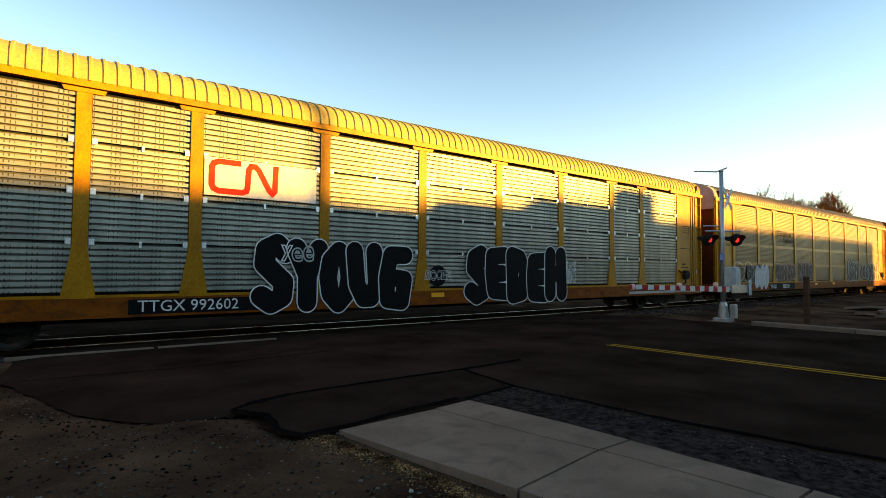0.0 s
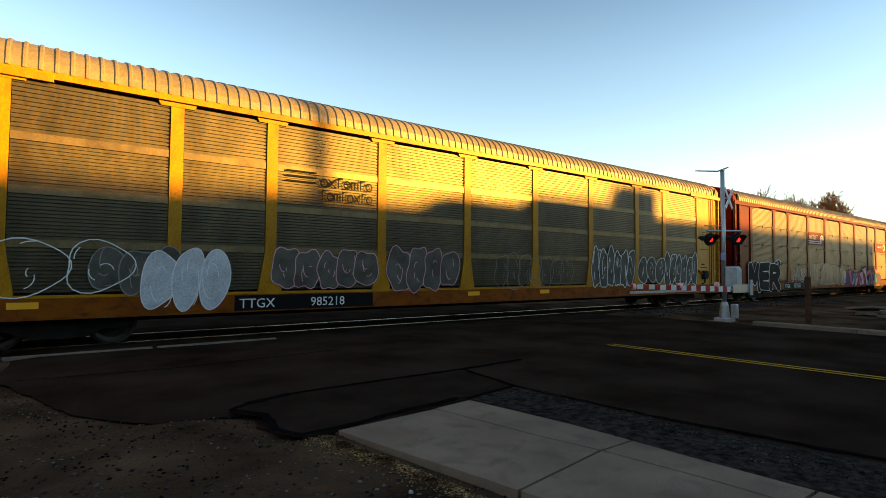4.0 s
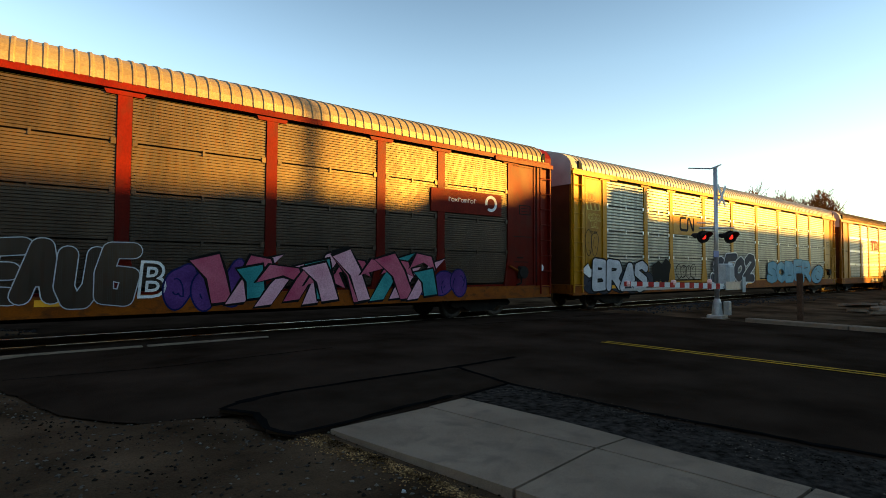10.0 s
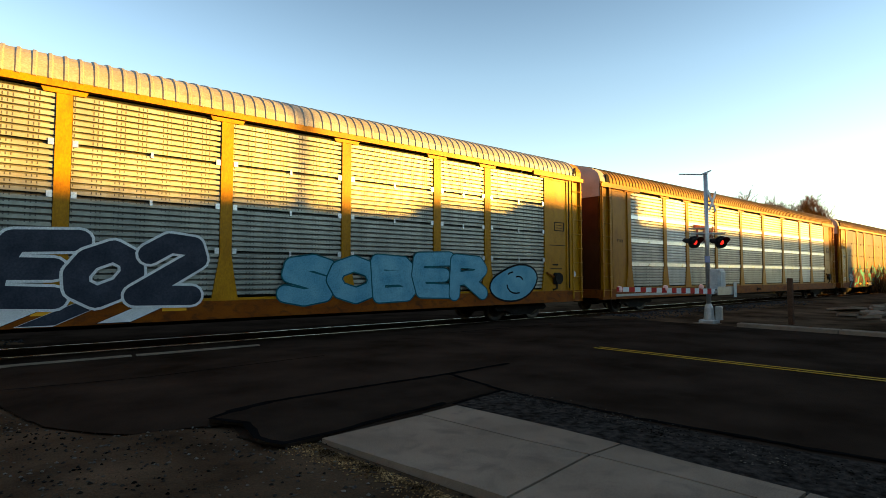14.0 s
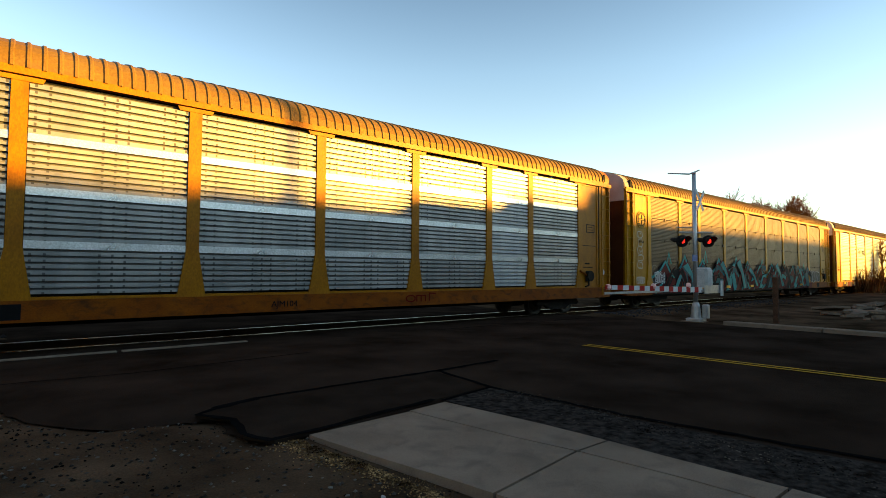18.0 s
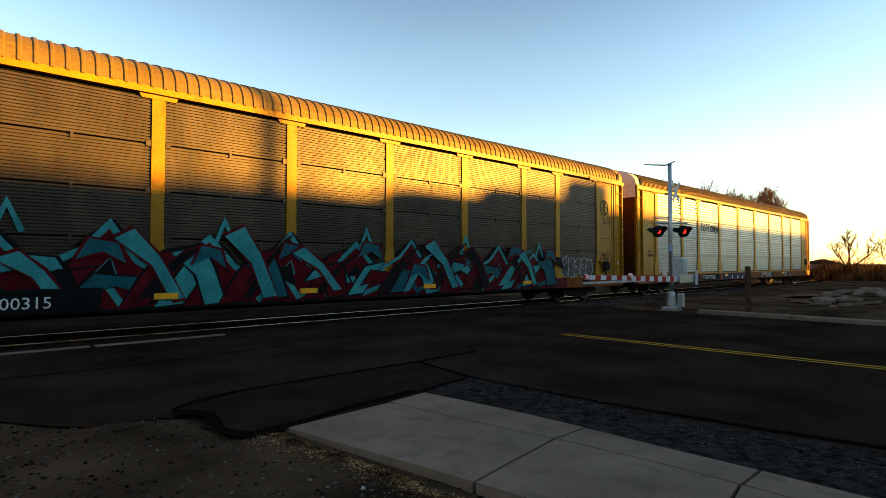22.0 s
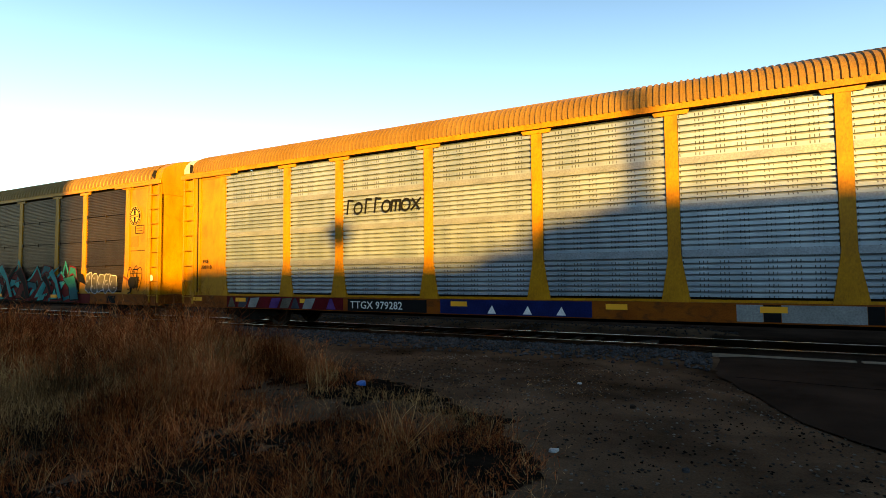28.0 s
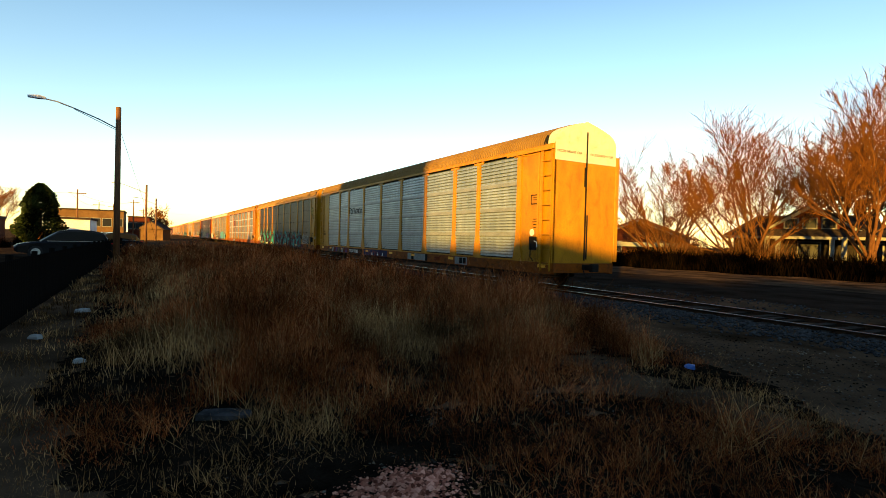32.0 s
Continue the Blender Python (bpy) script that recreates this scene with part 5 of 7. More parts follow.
EMBLEM_Y = surface("pale_yellow_emblem_paint", (0.42, 0.26, 0.05), (0.52, 0.34, 0.08), 5, 50, 0.5, bump=0.03)
round_emblem(F, 1.57, 3.74)
part("graffiti", Shape().box(3.2, 24.2, -0.029, -0.021, 0.48, 0.86), CRIMSON, F, "crimson sprayed base")
for k in range(11):
    # crimson peaks edged in turquoise, with dark hollows between them
    a, up, wd = 3.5 + 1.86 * k, (1.35, 1.65, 1.5, 1.6, 1.35, 1.5, 1.3, 1.45, 1.25, 1.35, 1.1)[k], 1.25 if k % 2 else 1.45
    yk = -0.031 - 0.0014 * k
    bordered(F, [(a - wd * 0.75, 0.52), (a + wd * 0.8, 0.52), (a + wd * 0.3, 0.6 + up * 0.75), (a + 0.1, 0.6 + up), (a - wd * 0.35, 0.6 + up * 0.7)], yk, CRIMSON, INK, 0.06)
    part("graffiti_stroke", band_path([(a - wd * 0.8, 0.62 + up * 0.45), (a - wd * 0.3, 0.7 + up * 0.62), (a + 0.05, 0.72 + up * 0.92), (a + wd * 0.42, 0.65 + up * 0.5), (a + wd * 0.9, 0.62 + up * 0.3)], 0.12 if k < 7 else 0.09, yk - 0.0007, yk - 0.0004), TEAL, F, "turquoise sprayed stroke")
    part("graffiti_stroke", band_path([(a - wd * 0.6, 0.56), (a - 0.1, 0.6 + up * 0.36), (a + wd * 0.2, 0.62), (a + wd * 0.7, 0.58 + up * 0.2)], 0.13, yk - 0.0010, yk - 0.0008), DEEPTEAL if k % 3 == 1 else TEAL, F, "turquoise sprayed stroke")
    bordered(F, [(a - wd * 0.2, 0.75 + up * 0.25), (a + wd * 0.12, 0.72 + up * 0.3), (a + wd * 0.05, 0.72 + up * 0.5)], yk - 0.0011, INK, TEAL if k % 2 else INK, 0.02)
    if k % 2 == 0:
        part("graffiti_stroke", band_path([(a + wd * 0.1, 0.7 + up * 0.8), (a + wd * 0.25, 1.0 + up), (a + wd * 0.4, 0.7 + up * 0.85)], 0.1, yk - 0.0013, yk - 0.0012), TEAL, F, "turquoise sprayed stroke")
wild(F, 3.3, 0.52, 20.4, 1.35, (CRIMSON, TEAL, CRIMSON, INK, DEEPTEAL, CRIMSON, TEAL), INK, 40, 63, y=-0.048, slim=0.65)
wild(F, 3.4, 0.6, 19.8, 1.7, (INK, TEAL, DEEPTEAL), CRIMSON, 30, 66, y=-0.073, lean=(-0.9, 0.9), slim=0.3)
spray(F, 23.9, 0.92, 2.0, 0.7, FADED, PALEGREY, 5, 56, glyph="block", edge_w=0.025)
spray(F, 2.3, 1.1, 0.55, 0.7, None, GREYP, 1, 57, edge_w=0.025)
thin_letters(F, "Elite", 2.6, 0.98, 0.85, 0.5, WHITE, line=0.035, seed=57, y=-0.034)
spray(F, 1.15, 0.98, 0.6, 0.28, None, WHITE, 4, 58, edge_w=0.02, glyph="block", y=-0.006)
for k in range(5):
    spray(F, 1.25 + 0.05 * (k % 2), 1.6 + 0.33 * k, 0.34, 0.3, None, CREAM, 1, 70 + k, edge_w=0.022, glyph="block", y=-0.006)
spray(F, 26.6, 1.0, 0.8, 0.9, None, INK, 3, 59, edge_w=0.03)
round_emblem(F, L - 1.28, 3.75)
part("notice", Shape().box(L - 1.65, L - 1.1, 0.021, 0.029, 2.6, 3.0), ORANGE, F, "stencilled notice panel")
board(F, 7.2, 9.0, 0.5, 0.95, INK, y=-0.094), lettering(F, "300315", 7.35, 0.6, 0.30, y=-0.097)
plates(F, y=-0.094, xs=(4.9, 6.9, 9.9, 13.1, 17.0, 21.5))
board(F, 25.3, 25.85, 0.52, 0.8, INK)
# last car
part("word_mark", word_bars(7.25, 3.2, 2.5, 0.42, 8, 3, "IOIIOMOX", 0.12), INK, G, "black slanted word-mark bars")
board(G, 7.36, 9.9, 0.49, 0.82, INK)
lettering(G, "TTGX 979282", 7.45, 0.56, 0.29)
lettering(G, "FXE", 1.33, 1.93, 0.17, INK), lettering(G, "320110", 1.24, 1.74, 0.17, INK)
board(G, 10.3, 14.1, 0.49, 0.85, BLUE, "painted_patch", "dark blue sprayed patch")
for x in (11.6, 12.5, 13.3):
    part("graffiti", Shape().prism([(x, 0.52), (x + 0.22, 0.52), (x + 0.12, 0.72)], -0.031, -0.028), WHITE, G, "small white triangle")
board(G, 2.5, 7.2, 0.49, 0.84, CRIMSON, "painted_patch", "dim brown and grey sprayed band")
for k in range(10):
    a = 2.55 + 0.45 * k
    bordered(G, [(a, 0.51), (a + 0.34, 0.51), (a + (0.5 if k % 3 else 0.2), 0.82), (a + 0.12, 0.80)], -0.029 - 0.0006 * k, (FADED, SLATE, GREYP, CRIMSON, PURPLE)[k % 5], INK, 0.006, "faded sprayed patch")
for x0, x1, m in ((16.9, 17.35, GREYP), (17.36, 17.64, INK), (17.65, 18.95, GREYP), (18.96, 19.2, INK), (21.9, 22.95, GREYP)):
    board(G, x0, x1, 0.5, 0.83, m, "painted_patch", "faded paint patch")
part("word_mark", word_bars(19.9, 0.58, 0.75, 0.2, 3, 6), BROWNRED, G, "dark word-mark bars")
part("notice", Shape().box(22.3, 22.55, -0.031, -0.028, 0.55, 0.8).box(22.6, 22.85, -0.031, -0.028, 0.55, 0.8), INK, G, "small black notice plates")
plates(G, (0.85, 2.9, 5.6, 10.6, 14.4, 17.3, 21.3, 27.7))
part("notice", Shape().box(27.18, 27.22, 0.026, 0.0295, 2.95, 3.31).box(27.74, 27.78, 0.026, 0.0295, 2.95, 3.31).box(27.221, 27.739, 0.026, 0.0295, 3.27, 3.31).box(27.221, 27.739, 0.026, 0.0295, 2.95, 2.99), INK, G, "thin black notice frame")
part("notice", Shape().box(27.3, 27.66, 0.026, 0.0295, 3.19, 3.21).box(27.3, 27.6, 0.026, 0.0295, 3.11, 3.13).box(27.35, 27.62, 0.026, 0.0295, 2.4, 2.43).box(27.28, 27.7, 0.026, 0.0295, 2.3, 2.33).box(27.33, 27.68, 0.026, 0.0295, 2.2, 2.23).box(27.36, 27.6, 0.026, 0.0295, 2.1, 2.13), INK, G, "lines of small unreadable lettering")
part("notice", disc(27.29, 1.93, 0.13, 0.022, 0.029, 20), WHITE, G, "round white notice")
hb = part("handbrake", Shape().box(27.2, 27.62, -0.06, 0.029, 1.3, 1.78, 0.04).tube([(27.35, -0.08, 1.5), (27.35, -0.08, 1.05), (27.5, -0.07, 0.9)], 0.02, 6), BLACK, G, "black hand-brake housing")
part("handle", Shape().tube([(27.55, -0.08, 1.62), (27.72, -0.1, 1.58), (27.74, -0.1, 1.4)], 0.018, 6), WHITE, hb)
me = shared("ehc", lambda: words("EXCESS HEIGHT CAR", 0.17))
part("lettering", me, INK, G, "small black words across the end", at=pose(L + 0.006, 0.10, 4.75, 0, 0, 90) @ Matrix.Scale(0.72, 4))
part("lettering", me, INK, G, "small black words across the end", at=pose(L + 0.006, 1.66, 4.75, 0, 0, 90) @ Matrix.Scale(0.72, 4))



def end_marks(car, seed):
    """Notices, seams and the hand brake on the right end panel."""
    rng = random.Random(seed)
    z = 3.0 + rng.uniform(-0.1, 0.2)
    part("notice", Shape().box(26.9, 26.94, 0.026, 0.0295, z, z + 0.32).box(27.4, 27.44, 0.026, 0.0295, z, z + 0.32).box(26.941, 27.399, 0.026, 0.0295, z, z + 0.03).box(26.941, 27.399, 0.026, 0.0295, z + 0.29, z + 0.32).box(27.0, 27.3, 0.026, 0.0295, z + 0.2, z + 0.22).box(27.0, 27.34, 0.026, 0.0295, z + 0.1, z + 0.12), INK, car, "thin black notice frame")
    part("panel_seam", Shape().box(26.5, 27.5, 0.0265, 0.0296, 2.45, 2.475), DARK, car, "dark seam between the end panels")
    part("notice", Shape().box(26.6, 27.3, 0.0265, 0.0296, 1.62, 1.65).box(26.8, 27.1, 0.0265, 0.0296, 1.75, 1.80), INK, car, "lines of small unreadable lettering")
    hb_ = part("handbrake", Shape().box(26.8, 27.16, -0.07, 0.029, 1.1, 1.5, 0.04).tube([(26.9, -0.08, 1.15), (26.88, -0.09, 0.95), (26.7, -0.07, 0.9)], 0.03, 6).tube([(26.98, -0.1, 1.3), (26.98, -0.13, 1.3)], 0.2, 16), BLACK, car, "black hand-brake wheel and housing")
    part("lever", Shape().tube([(26.4, -0.05, 1.5), (26.75, -0.06, 1.35)], 0.035, 6), SILL_Y, hb_)
    part("placard", disc(27.92, 1.45, 0.12, -0.012, -0.006, 18), WHITE, car, "small round white placard")


for n, k in enumerate("ABCDEF"):
    end_marks(CARS[k], n)
    lettering(CARS[k], ("TTGX", "TTGX", "TTGX", "TTGX", "TTTX", "TTGX")[n], 1.3, 2.72, 0.16, INK)

# the marks are laid out from the coupler line, a little ahead of each body
for car in CARS.values():
    for ob in car.children:
        if ob not in BUILT and ob.location.x < 28:
            ob.location.x -= 0.25

# the cars ahead, already far down the line
for i, k in enumerate("FBDAGCEBADFB"):
    SPACING[i] = copy_thing(CARS[k], pose(FIRST - (i + 1) * PITCH, SIDE_Y, Z0))


# ---- the crossing signal ----
RED_STRIPE = surface("red_gate_stripe", (0.36, 0.02, 0.018), (0.46, 0.03, 0.025), 5, 60, 0.5, bump=0.05)
LENS = plain("lit_red_lens", (0.6, 0.01, 0.01), 0.25, glow=1.6, glow_c=(1.0, 0.03, 0.02))
LENS_DIM = plain("unlit_red_lens", (0.18, 0.008, 0.01), 0.2)
GATE_LAMP = plain("pale_gate_lamp", (0.8, 0.45, 0.42), 0.3)
BLACKPAINT = surface("flat_black_paint", (0.008, 0.008, 0.008), (0.02, 0.02, 0.02), 5, 60, 0.7, bump=0.05)
GREYBOX = surface("pale_grey_cabinet_paint", (0.32, 0.34, 0.34), (0.45, 0.47, 0.47), 4, 60, 0.5, bump=0.05)
BLUE_SIGN = plain("blue_sign_face", (0.03, 0.09, 0.3), 0.4)


def crossing_signal():
    s = thing("crossing_signal", "silver level-crossing signal mast with lit red flashers and lowered striped gate", "railway signal", m=pose(16.8, 7.77, 0.0) @ Matrix.Scale(0.95, 4))
    part("mast", Shape().tube([(0, 0, 0.3), (0, 0, 4.95)], [0.075, 0.065], 14), ALU, s, smooth=True)
    part("mast_cap", Shape().tube([(0, 0, 4.95), (0, 0, 5.0)], [0.08, 0.03], 12), ALU, s)
    base = part("base", Shape().box(-0.24, 0.24, -0.24, 0.24, 0.0, 0.1, 0.02).tube([(0, 0, 0.1), (0, 0, 0.5), (0, 0, 0.62)], [0.17, 0.13, 0.09], 12), ALU, s)
    part("junction_box", Shape().box(0.1, 0.32, -0.32, -0.14, 0.1, 0.55, 0.03), ALU, base)
    part("foundation", Shape().box(-0.4, 0.4, -0.4, 0.4, -0.2, -0.002, 0.03), CONCRETE, s)
    # gate machine and arm
    m = part("gate_machine", Shape().box(-0.16, 0.3, -0.42, -0.09, 1.12, 1.78, 0.05), GREYBOX, s, "pale grey gate machine housing")
    part("lid", Shape().box(-0.12, 0.26, -0.45, -0.421, 1.2, 1.7, 0.02), GREYBOX, m)
    part("bracket", Shape().box(-0.7, 0.55, -0.52, -0.44, 1.0, 1.06).box(-0.7, 0.55, 0.12, 0.2, 1.0, 1.06).box(-0.7, -0.62, -0.43, 0.11, 1.0, 1.06).box(0.42, 0.5, -0.43, 0.11, 1.0, 1.06).box(-0.6, 0.6, -0.56, -0.53, 0.94, 1.2), ALU, s, "galvanised gate support bracket")
    part("counterweight", Shape().box(0.5, 0.72, -0.6, -0.57, 0.85, 1.35, 0.02).box(0.5, 0.72, 0.22, 0.26, 0.85, 1.35, 0.02), GREYBOX, s)
    x, k = -0.62, 0
    arm = part("gate_arm", Shape().box(-6.0, -0.6, -0.485, -0.465, 1.03, 1.09), ALU, s, "long gate arm")
    n = 20
    for i in range(n):
        a, b = -0.62 - 5.38 * i / n, -0.62 - 5.38 * (i + 1) / n
        h = 0.085 - 0.03 * i / n
        z = 1.06 + 0.008 * i
        part("stripe", Shape().box(b, a, -0.50, -0.486, z - h, z + h), RED_STRIPE if i % 2 else WHITE, arm)
    for x in (-5.85, -3.6, -1.5):
        part("gate_lamp", Shape().tube([(x, -0.475, 1.14), (x, -0.475, 1.20), (x, -0.475, 1.27), (x, -0.475, 1.29)], [0.05, 0.075, 0.06, 0.02], 10), GATE_LAMP, arm, "pale red gate lamp")
    # flasher lamps on a cross arm
    u = Vector((0.80, -0.60, 0))
    part("cross_arm", Shape().tube([-0.55 * u + Vector((0, 0, 2.95)), 0.6 * u + Vector((0, 0, 2.95))], 0.03, 8), ALU, s)
    part("cross_arm", Shape().tube([-0.62 * u + Vector((0, 0, 3.12)), 0.0 * u + Vector((0, 0, 3.12))], 0.022, 8), ALU, s)
    for d, face, lit in ((-0.48, (-0.52, -0.85), True), (-0.40, (0.3, 0.95), False), (0.42, (-0.62, -0.78), True), (0.50, (0.3, 0.95), False)):
        f = Vector((*face, 0)).normalized()
        c = d * u + Vector((0, 0, 2.66)) + f * 0.09
        side = f.cross(Vector((0, 0, 1)))
        ring = lambda r, o, nn=22, a0=0.0, a1=2 * math.pi: [c + f * o + r * (math.cos(a0 + (a1 - a0) * q / nn) * side + math.sin(a0 + (a1 - a0) * q / nn) * Vector((0, 0, 1))) for q in range(nn)]
        lamp = part("flasher", Shape().loft([ring(0.2, 0.0), ring(0.2, 0.02)]).loft([ring(0.05, -0.16), ring(0.13, -0.12), ring(0.14, -0.001)]), BLACKPAINT, s, "black flasher background disc")
        part("lens", Shape().loft([ring(0.085, 0.021), ring(0.07, 0.04), ring(0.03, 0.05)]), LENS if lit else LENS_DIM, lamp, "round red lens")
        out = []
        for o, sc in ((0.021, 1.0), (0.16, 1.02), (0.34, 1.04)):
            out.append(ring(0.135 * sc, o, 14, -0.5 if o < 0.2 else 0.3, math.pi + (0.5 if o < 0.2 else -0.3)))
        h = Shape().loft(out, closed=False)
        h.loft([[p + (p - c - f * ((p - c).dot(f))).normalized() * 0.006 for p in r] for r in out], closed=False)
        part("hood", h, BLACKPAINT, lamp, "black visor hood")
    # crossbuck seen almost edge on, the small blue notice and top bracket
    for sg in (-1, 1):
        o = [(-0.42, -0.06), (0.42, -0.06), (0.42, 0.06), (-0.42, 0.06)]
        a = sg * radians(52)
        o = [(0.12 + px * math.cos(a) - pz * math.sin(a), 4.03 + px * math.sin(a) + pz * math.cos(a)) for px, pz in o]
        part("crossbuck", Shape().prism(o, -0.15 - 0.012 * sg, -0.14 - 0.012 * sg), WHITE, s, "white crossbuck blade")
    part("crossbuck_arm", Shape().tube([(0, 0, 4.03), (0.12, -0.14, 4.03)], 0.025, 6), ALU, s)
    part("notice", Shape().box(-0.42, -0.08, -0.115, -0.10, 1.98, 2.2), BLUE_SIGN, s, "small blue notice plate")
    part("antenna", Shape().tube([(-0.5, 0.65, 4.98), (-0.1, 0.1, 4.93), (0, 0, 4.98), (0.12, -0.14, 5.06)], [0.02, 0.025, 0.03, 0.02], 6), ALU, s, "thin top bracket")
    return s


crossing_signal()
p = thing("marker_post", "short rust-brown wooden marker post beside the kerb", "post", m=pose(18.03, 5.92, 0))
part("post", Shape().box(-0.07, 0.07, -0.07, 0.07, -0.1, 1.4, 0.018), surface("rust_brown_post", (0.05, 0.028, 0.018), (0.1, 0.05, 0.03), 5, 40, 0.9, bump=0.4), p)


# ---- broken slabs across the road ----
def broken_slab(x, y, z, sx, sy, tilt, turn):
    rng = random.Random(int(x * 100 + y))
    o = [(sx * math.cos(a) * rng.uniform(0.75, 1.1), sy * math.sin(a) * rng.uniform(0.75, 1.1)) for a in (0.3, 1.0, 1.9, 2.8, 3.6, 4.4, 5.4)]
    t = thing("concrete_slab", "broken pale concrete slab lying tilted in the dirt", "rubble", "broken slabs beside the track", m=pose(x, y, z, tilt, tilt * 0.4, turn))
    part("slab", Shape().slab(o, -0.05, 0.04), CONCRETE, t)


rng = random.Random(4)
for x, y, z, sx, sy, ti, tu in ((25.0, 5.6, 0.22, 1.2, 0.8, 16, 20), (26.6, 5.2, 0.18, 1.0, 0.7, -12, 80), (24.0, 4.6, 0.12, 1.1, 0.6, 8, 150), (28.5, 5.6, 0.25, 1.3, 0.9, 14, 40), (30.5, 4.9, 0.2, 1.1, 0.8, -10, 10), (23.0, 5.3, 0.08, 0.7, 0.5, 5, 60), (27.5, 4.2, 0.12, 0.9, 0.6, 9, 110), (31.8, 4.2, 0.2, 1.2, 0.8, 12, 170), (22.2, 4.6, 0.05, 0.5, 0.4, 8, 10), (33.2, 5.0, 0.2, 1.3, 0.7, -9, 35)):
    for k in range(3):
        broken_slab(x + rng.uniform(-0.9, 0.9), y + rng.uniform(-0.7, 0.7), z * 0.6 + 0.05 * k, sx * rng.uniform(0.3, 0.6), sy * rng.uniform(0.25, 0.5), ti * rng.uniform(0.4, 1.8), tu + 70 * k)

# ---- trees ----
BARK = surface("grey_brown_bark", (0.07, 0.03, 0.011), (0.14, 0.062, 0.022), 4, 40, 0.9, bump=0.6, stretch=(3, 3, 0.6))
TWIG = surface("warm_brown_twigs", (0.10, 0.036, 0.008), (0.20, 0.08, 0.018), 6, 40, 0.95, bump=0.2, spec=0.0)


def bare_tree(x, y, height, spread, seed, depth=4, leaders=5, low=0.12, fan=0.9, tip=0.02, label="bare deciduous tree with many fine upright branches"):
    """A leafless tree: a short tapered trunk, a fan of limbs, and branches that fork down to fine twigs."""
    rng = random.Random(seed)
    runs = []

    def grow(p, d, length, r, level):
        n = 7 if level == 1 else 5 if level == 2 else 3
        pts, rad, q, v = [p], [r], Vector(p), Vector(d)
        for k in range(n):
            v = (v + Vector((rng.uniform(-1, 1), rng.uniform(-1, 1), rng.uniform(-0.45, 0.62))) * (0.13 + 0.045 * level)).normalized()
            q = q + v * (length / n) * rng.uniform(0.85, 1.15)
            pts.append(q.copy())
            rad.append(max(tip * 0.6, r * (1 - 0.8 * (k + 1) / n)))
        runs.append((level, pts, rad))
        if level >= depth:
            return
        for j in range((12, 8, 7, 3)[level - 1]):
            f = 0.2 + 0.8 * (j + rng.random()) / (12, 8, 7, 3)[level - 1]
            i = min(int(f * n), n - 1)
            base = pts[i].lerp(pts[i + 1], f * n - i)
            along = (pts[i + 1] - pts[i]).normalized()
            a = rng.uniform(0, 2 * math.pi)
            out = Vector((math.cos(a), math.sin(a), rng.uniform(-0.2, 0.3)))
            nd = (along * 0.75 + out * spread * rng.uniform(0.5, 1.2) + Vector((0, 0, 0.16))).normalized()
            grow(base, nd, length * rng.uniform(0.34, 0.6) * (1.25 - 0.5 * f), max(tip * 0.7, rad[i] * rng.uniform(0.4, 0.6)), level + 1)

    trunk_h, r0 = height * low, height * 0.022
    for j in range(leaders):
        a = 2 * math.pi * j / leaders + rng.uniform(-0.5, 0.5)
        tilt = fan * (0.15 + 0.85 * ((j * 0.618) % 1))
        d = Vector((math.cos(a) * math.sin(tilt), math.sin(a) * math.sin(tilt), math.cos(tilt)))
        grow(Vector((0, 0, trunk_h * rng.uniform(0.6, 0.98))), d, height * rng.uniform(0.7, 0.95), r0 * rng.uniform(0.36, 0.55), 1)
    k = height / max(p.z for _, pts, _ in runs for p in pts)
    limbs, fine = Shape(), Shape()
    limbs.tube([(0, 0, -0.1), (0, 0, 0.3), (0.05, 0.05, trunk_h * 0.6), (0, 0, trunk_h)], [r0 * 1.6, r0 * 1.2, r0, r0 * 0.95], 9)
    for level, pts, rad in runs:
        (limbs if level < 3 else fine).tube([(p.x * k, p.y * k, p.z * k) for p in pts], rad, 6 if level == 1 else 4 if level == 2 else 3, caps=False)
    t = thing("tree", label, "tree", "bare trees", m=pose(x, y, -0.05))
    part("trunk", limbs, BARK, t, smooth=True)
    part("crown", fine, TWIG, t, "fine bare twigs")
    return t


NEAR_TREES = [(-23.1, 38.8, 12.6, 0.62, 1, 4, 10, 0.05, 1.25, 0.018), (-28.3, 36.0, 10.4, 0.65, 4, 4, 8, 0.05, 1.3, 0.018), (-20.8, 45.4, 13.6, 0.55, 2, 4, 7, 0.16, 0.75, 0.018), (-15.1, 37.2, 12.8, 0.55, 3, 4, 7, 0.14, 0.8, 0.018), (-12.0, 40.5, 13.0, 0.55, 13, 4, 6, 0.16, 0.75, 0.018)]
SCREENED_TREES = [(-5.0, 45.0, 10.0, 0.6, 5, 4, 5, 0.12, 0.9, 0.022), (0.2, 46.0, 10.4, 0.6, 6, 4, 6, 0.12, 0.9, 0.022), (4.2, 44.0, 10.2, 0.6, 21, 4, 6, 0.12, 0.9, 0.022), (8.6, 45.0, 10.6, 0.6, 22, 4, 6, 0.12, 0.9, 0.022), (12.8, 44.0, 10.0, 0.6, 23, 4, 5, 0.12, 0.9, 0.022)]
EASTERN_TREES = [(83.9, 32.9, 14.6, 0.5, 7, 4, 6, 0.45, 0.5, 0.035), (85.2, 29.5, 14.0, 0.5, 8, 4, 6, 0.45, 0.5, 0.035), (86.4, 25.6, 13.4, 0.5, 9, 4, 6, 0.5, 0.5, 0.035), (62.0, 20.5, 8.2, 0.65, 10, 4, 5, 0.25, 0.7, 0.02)]
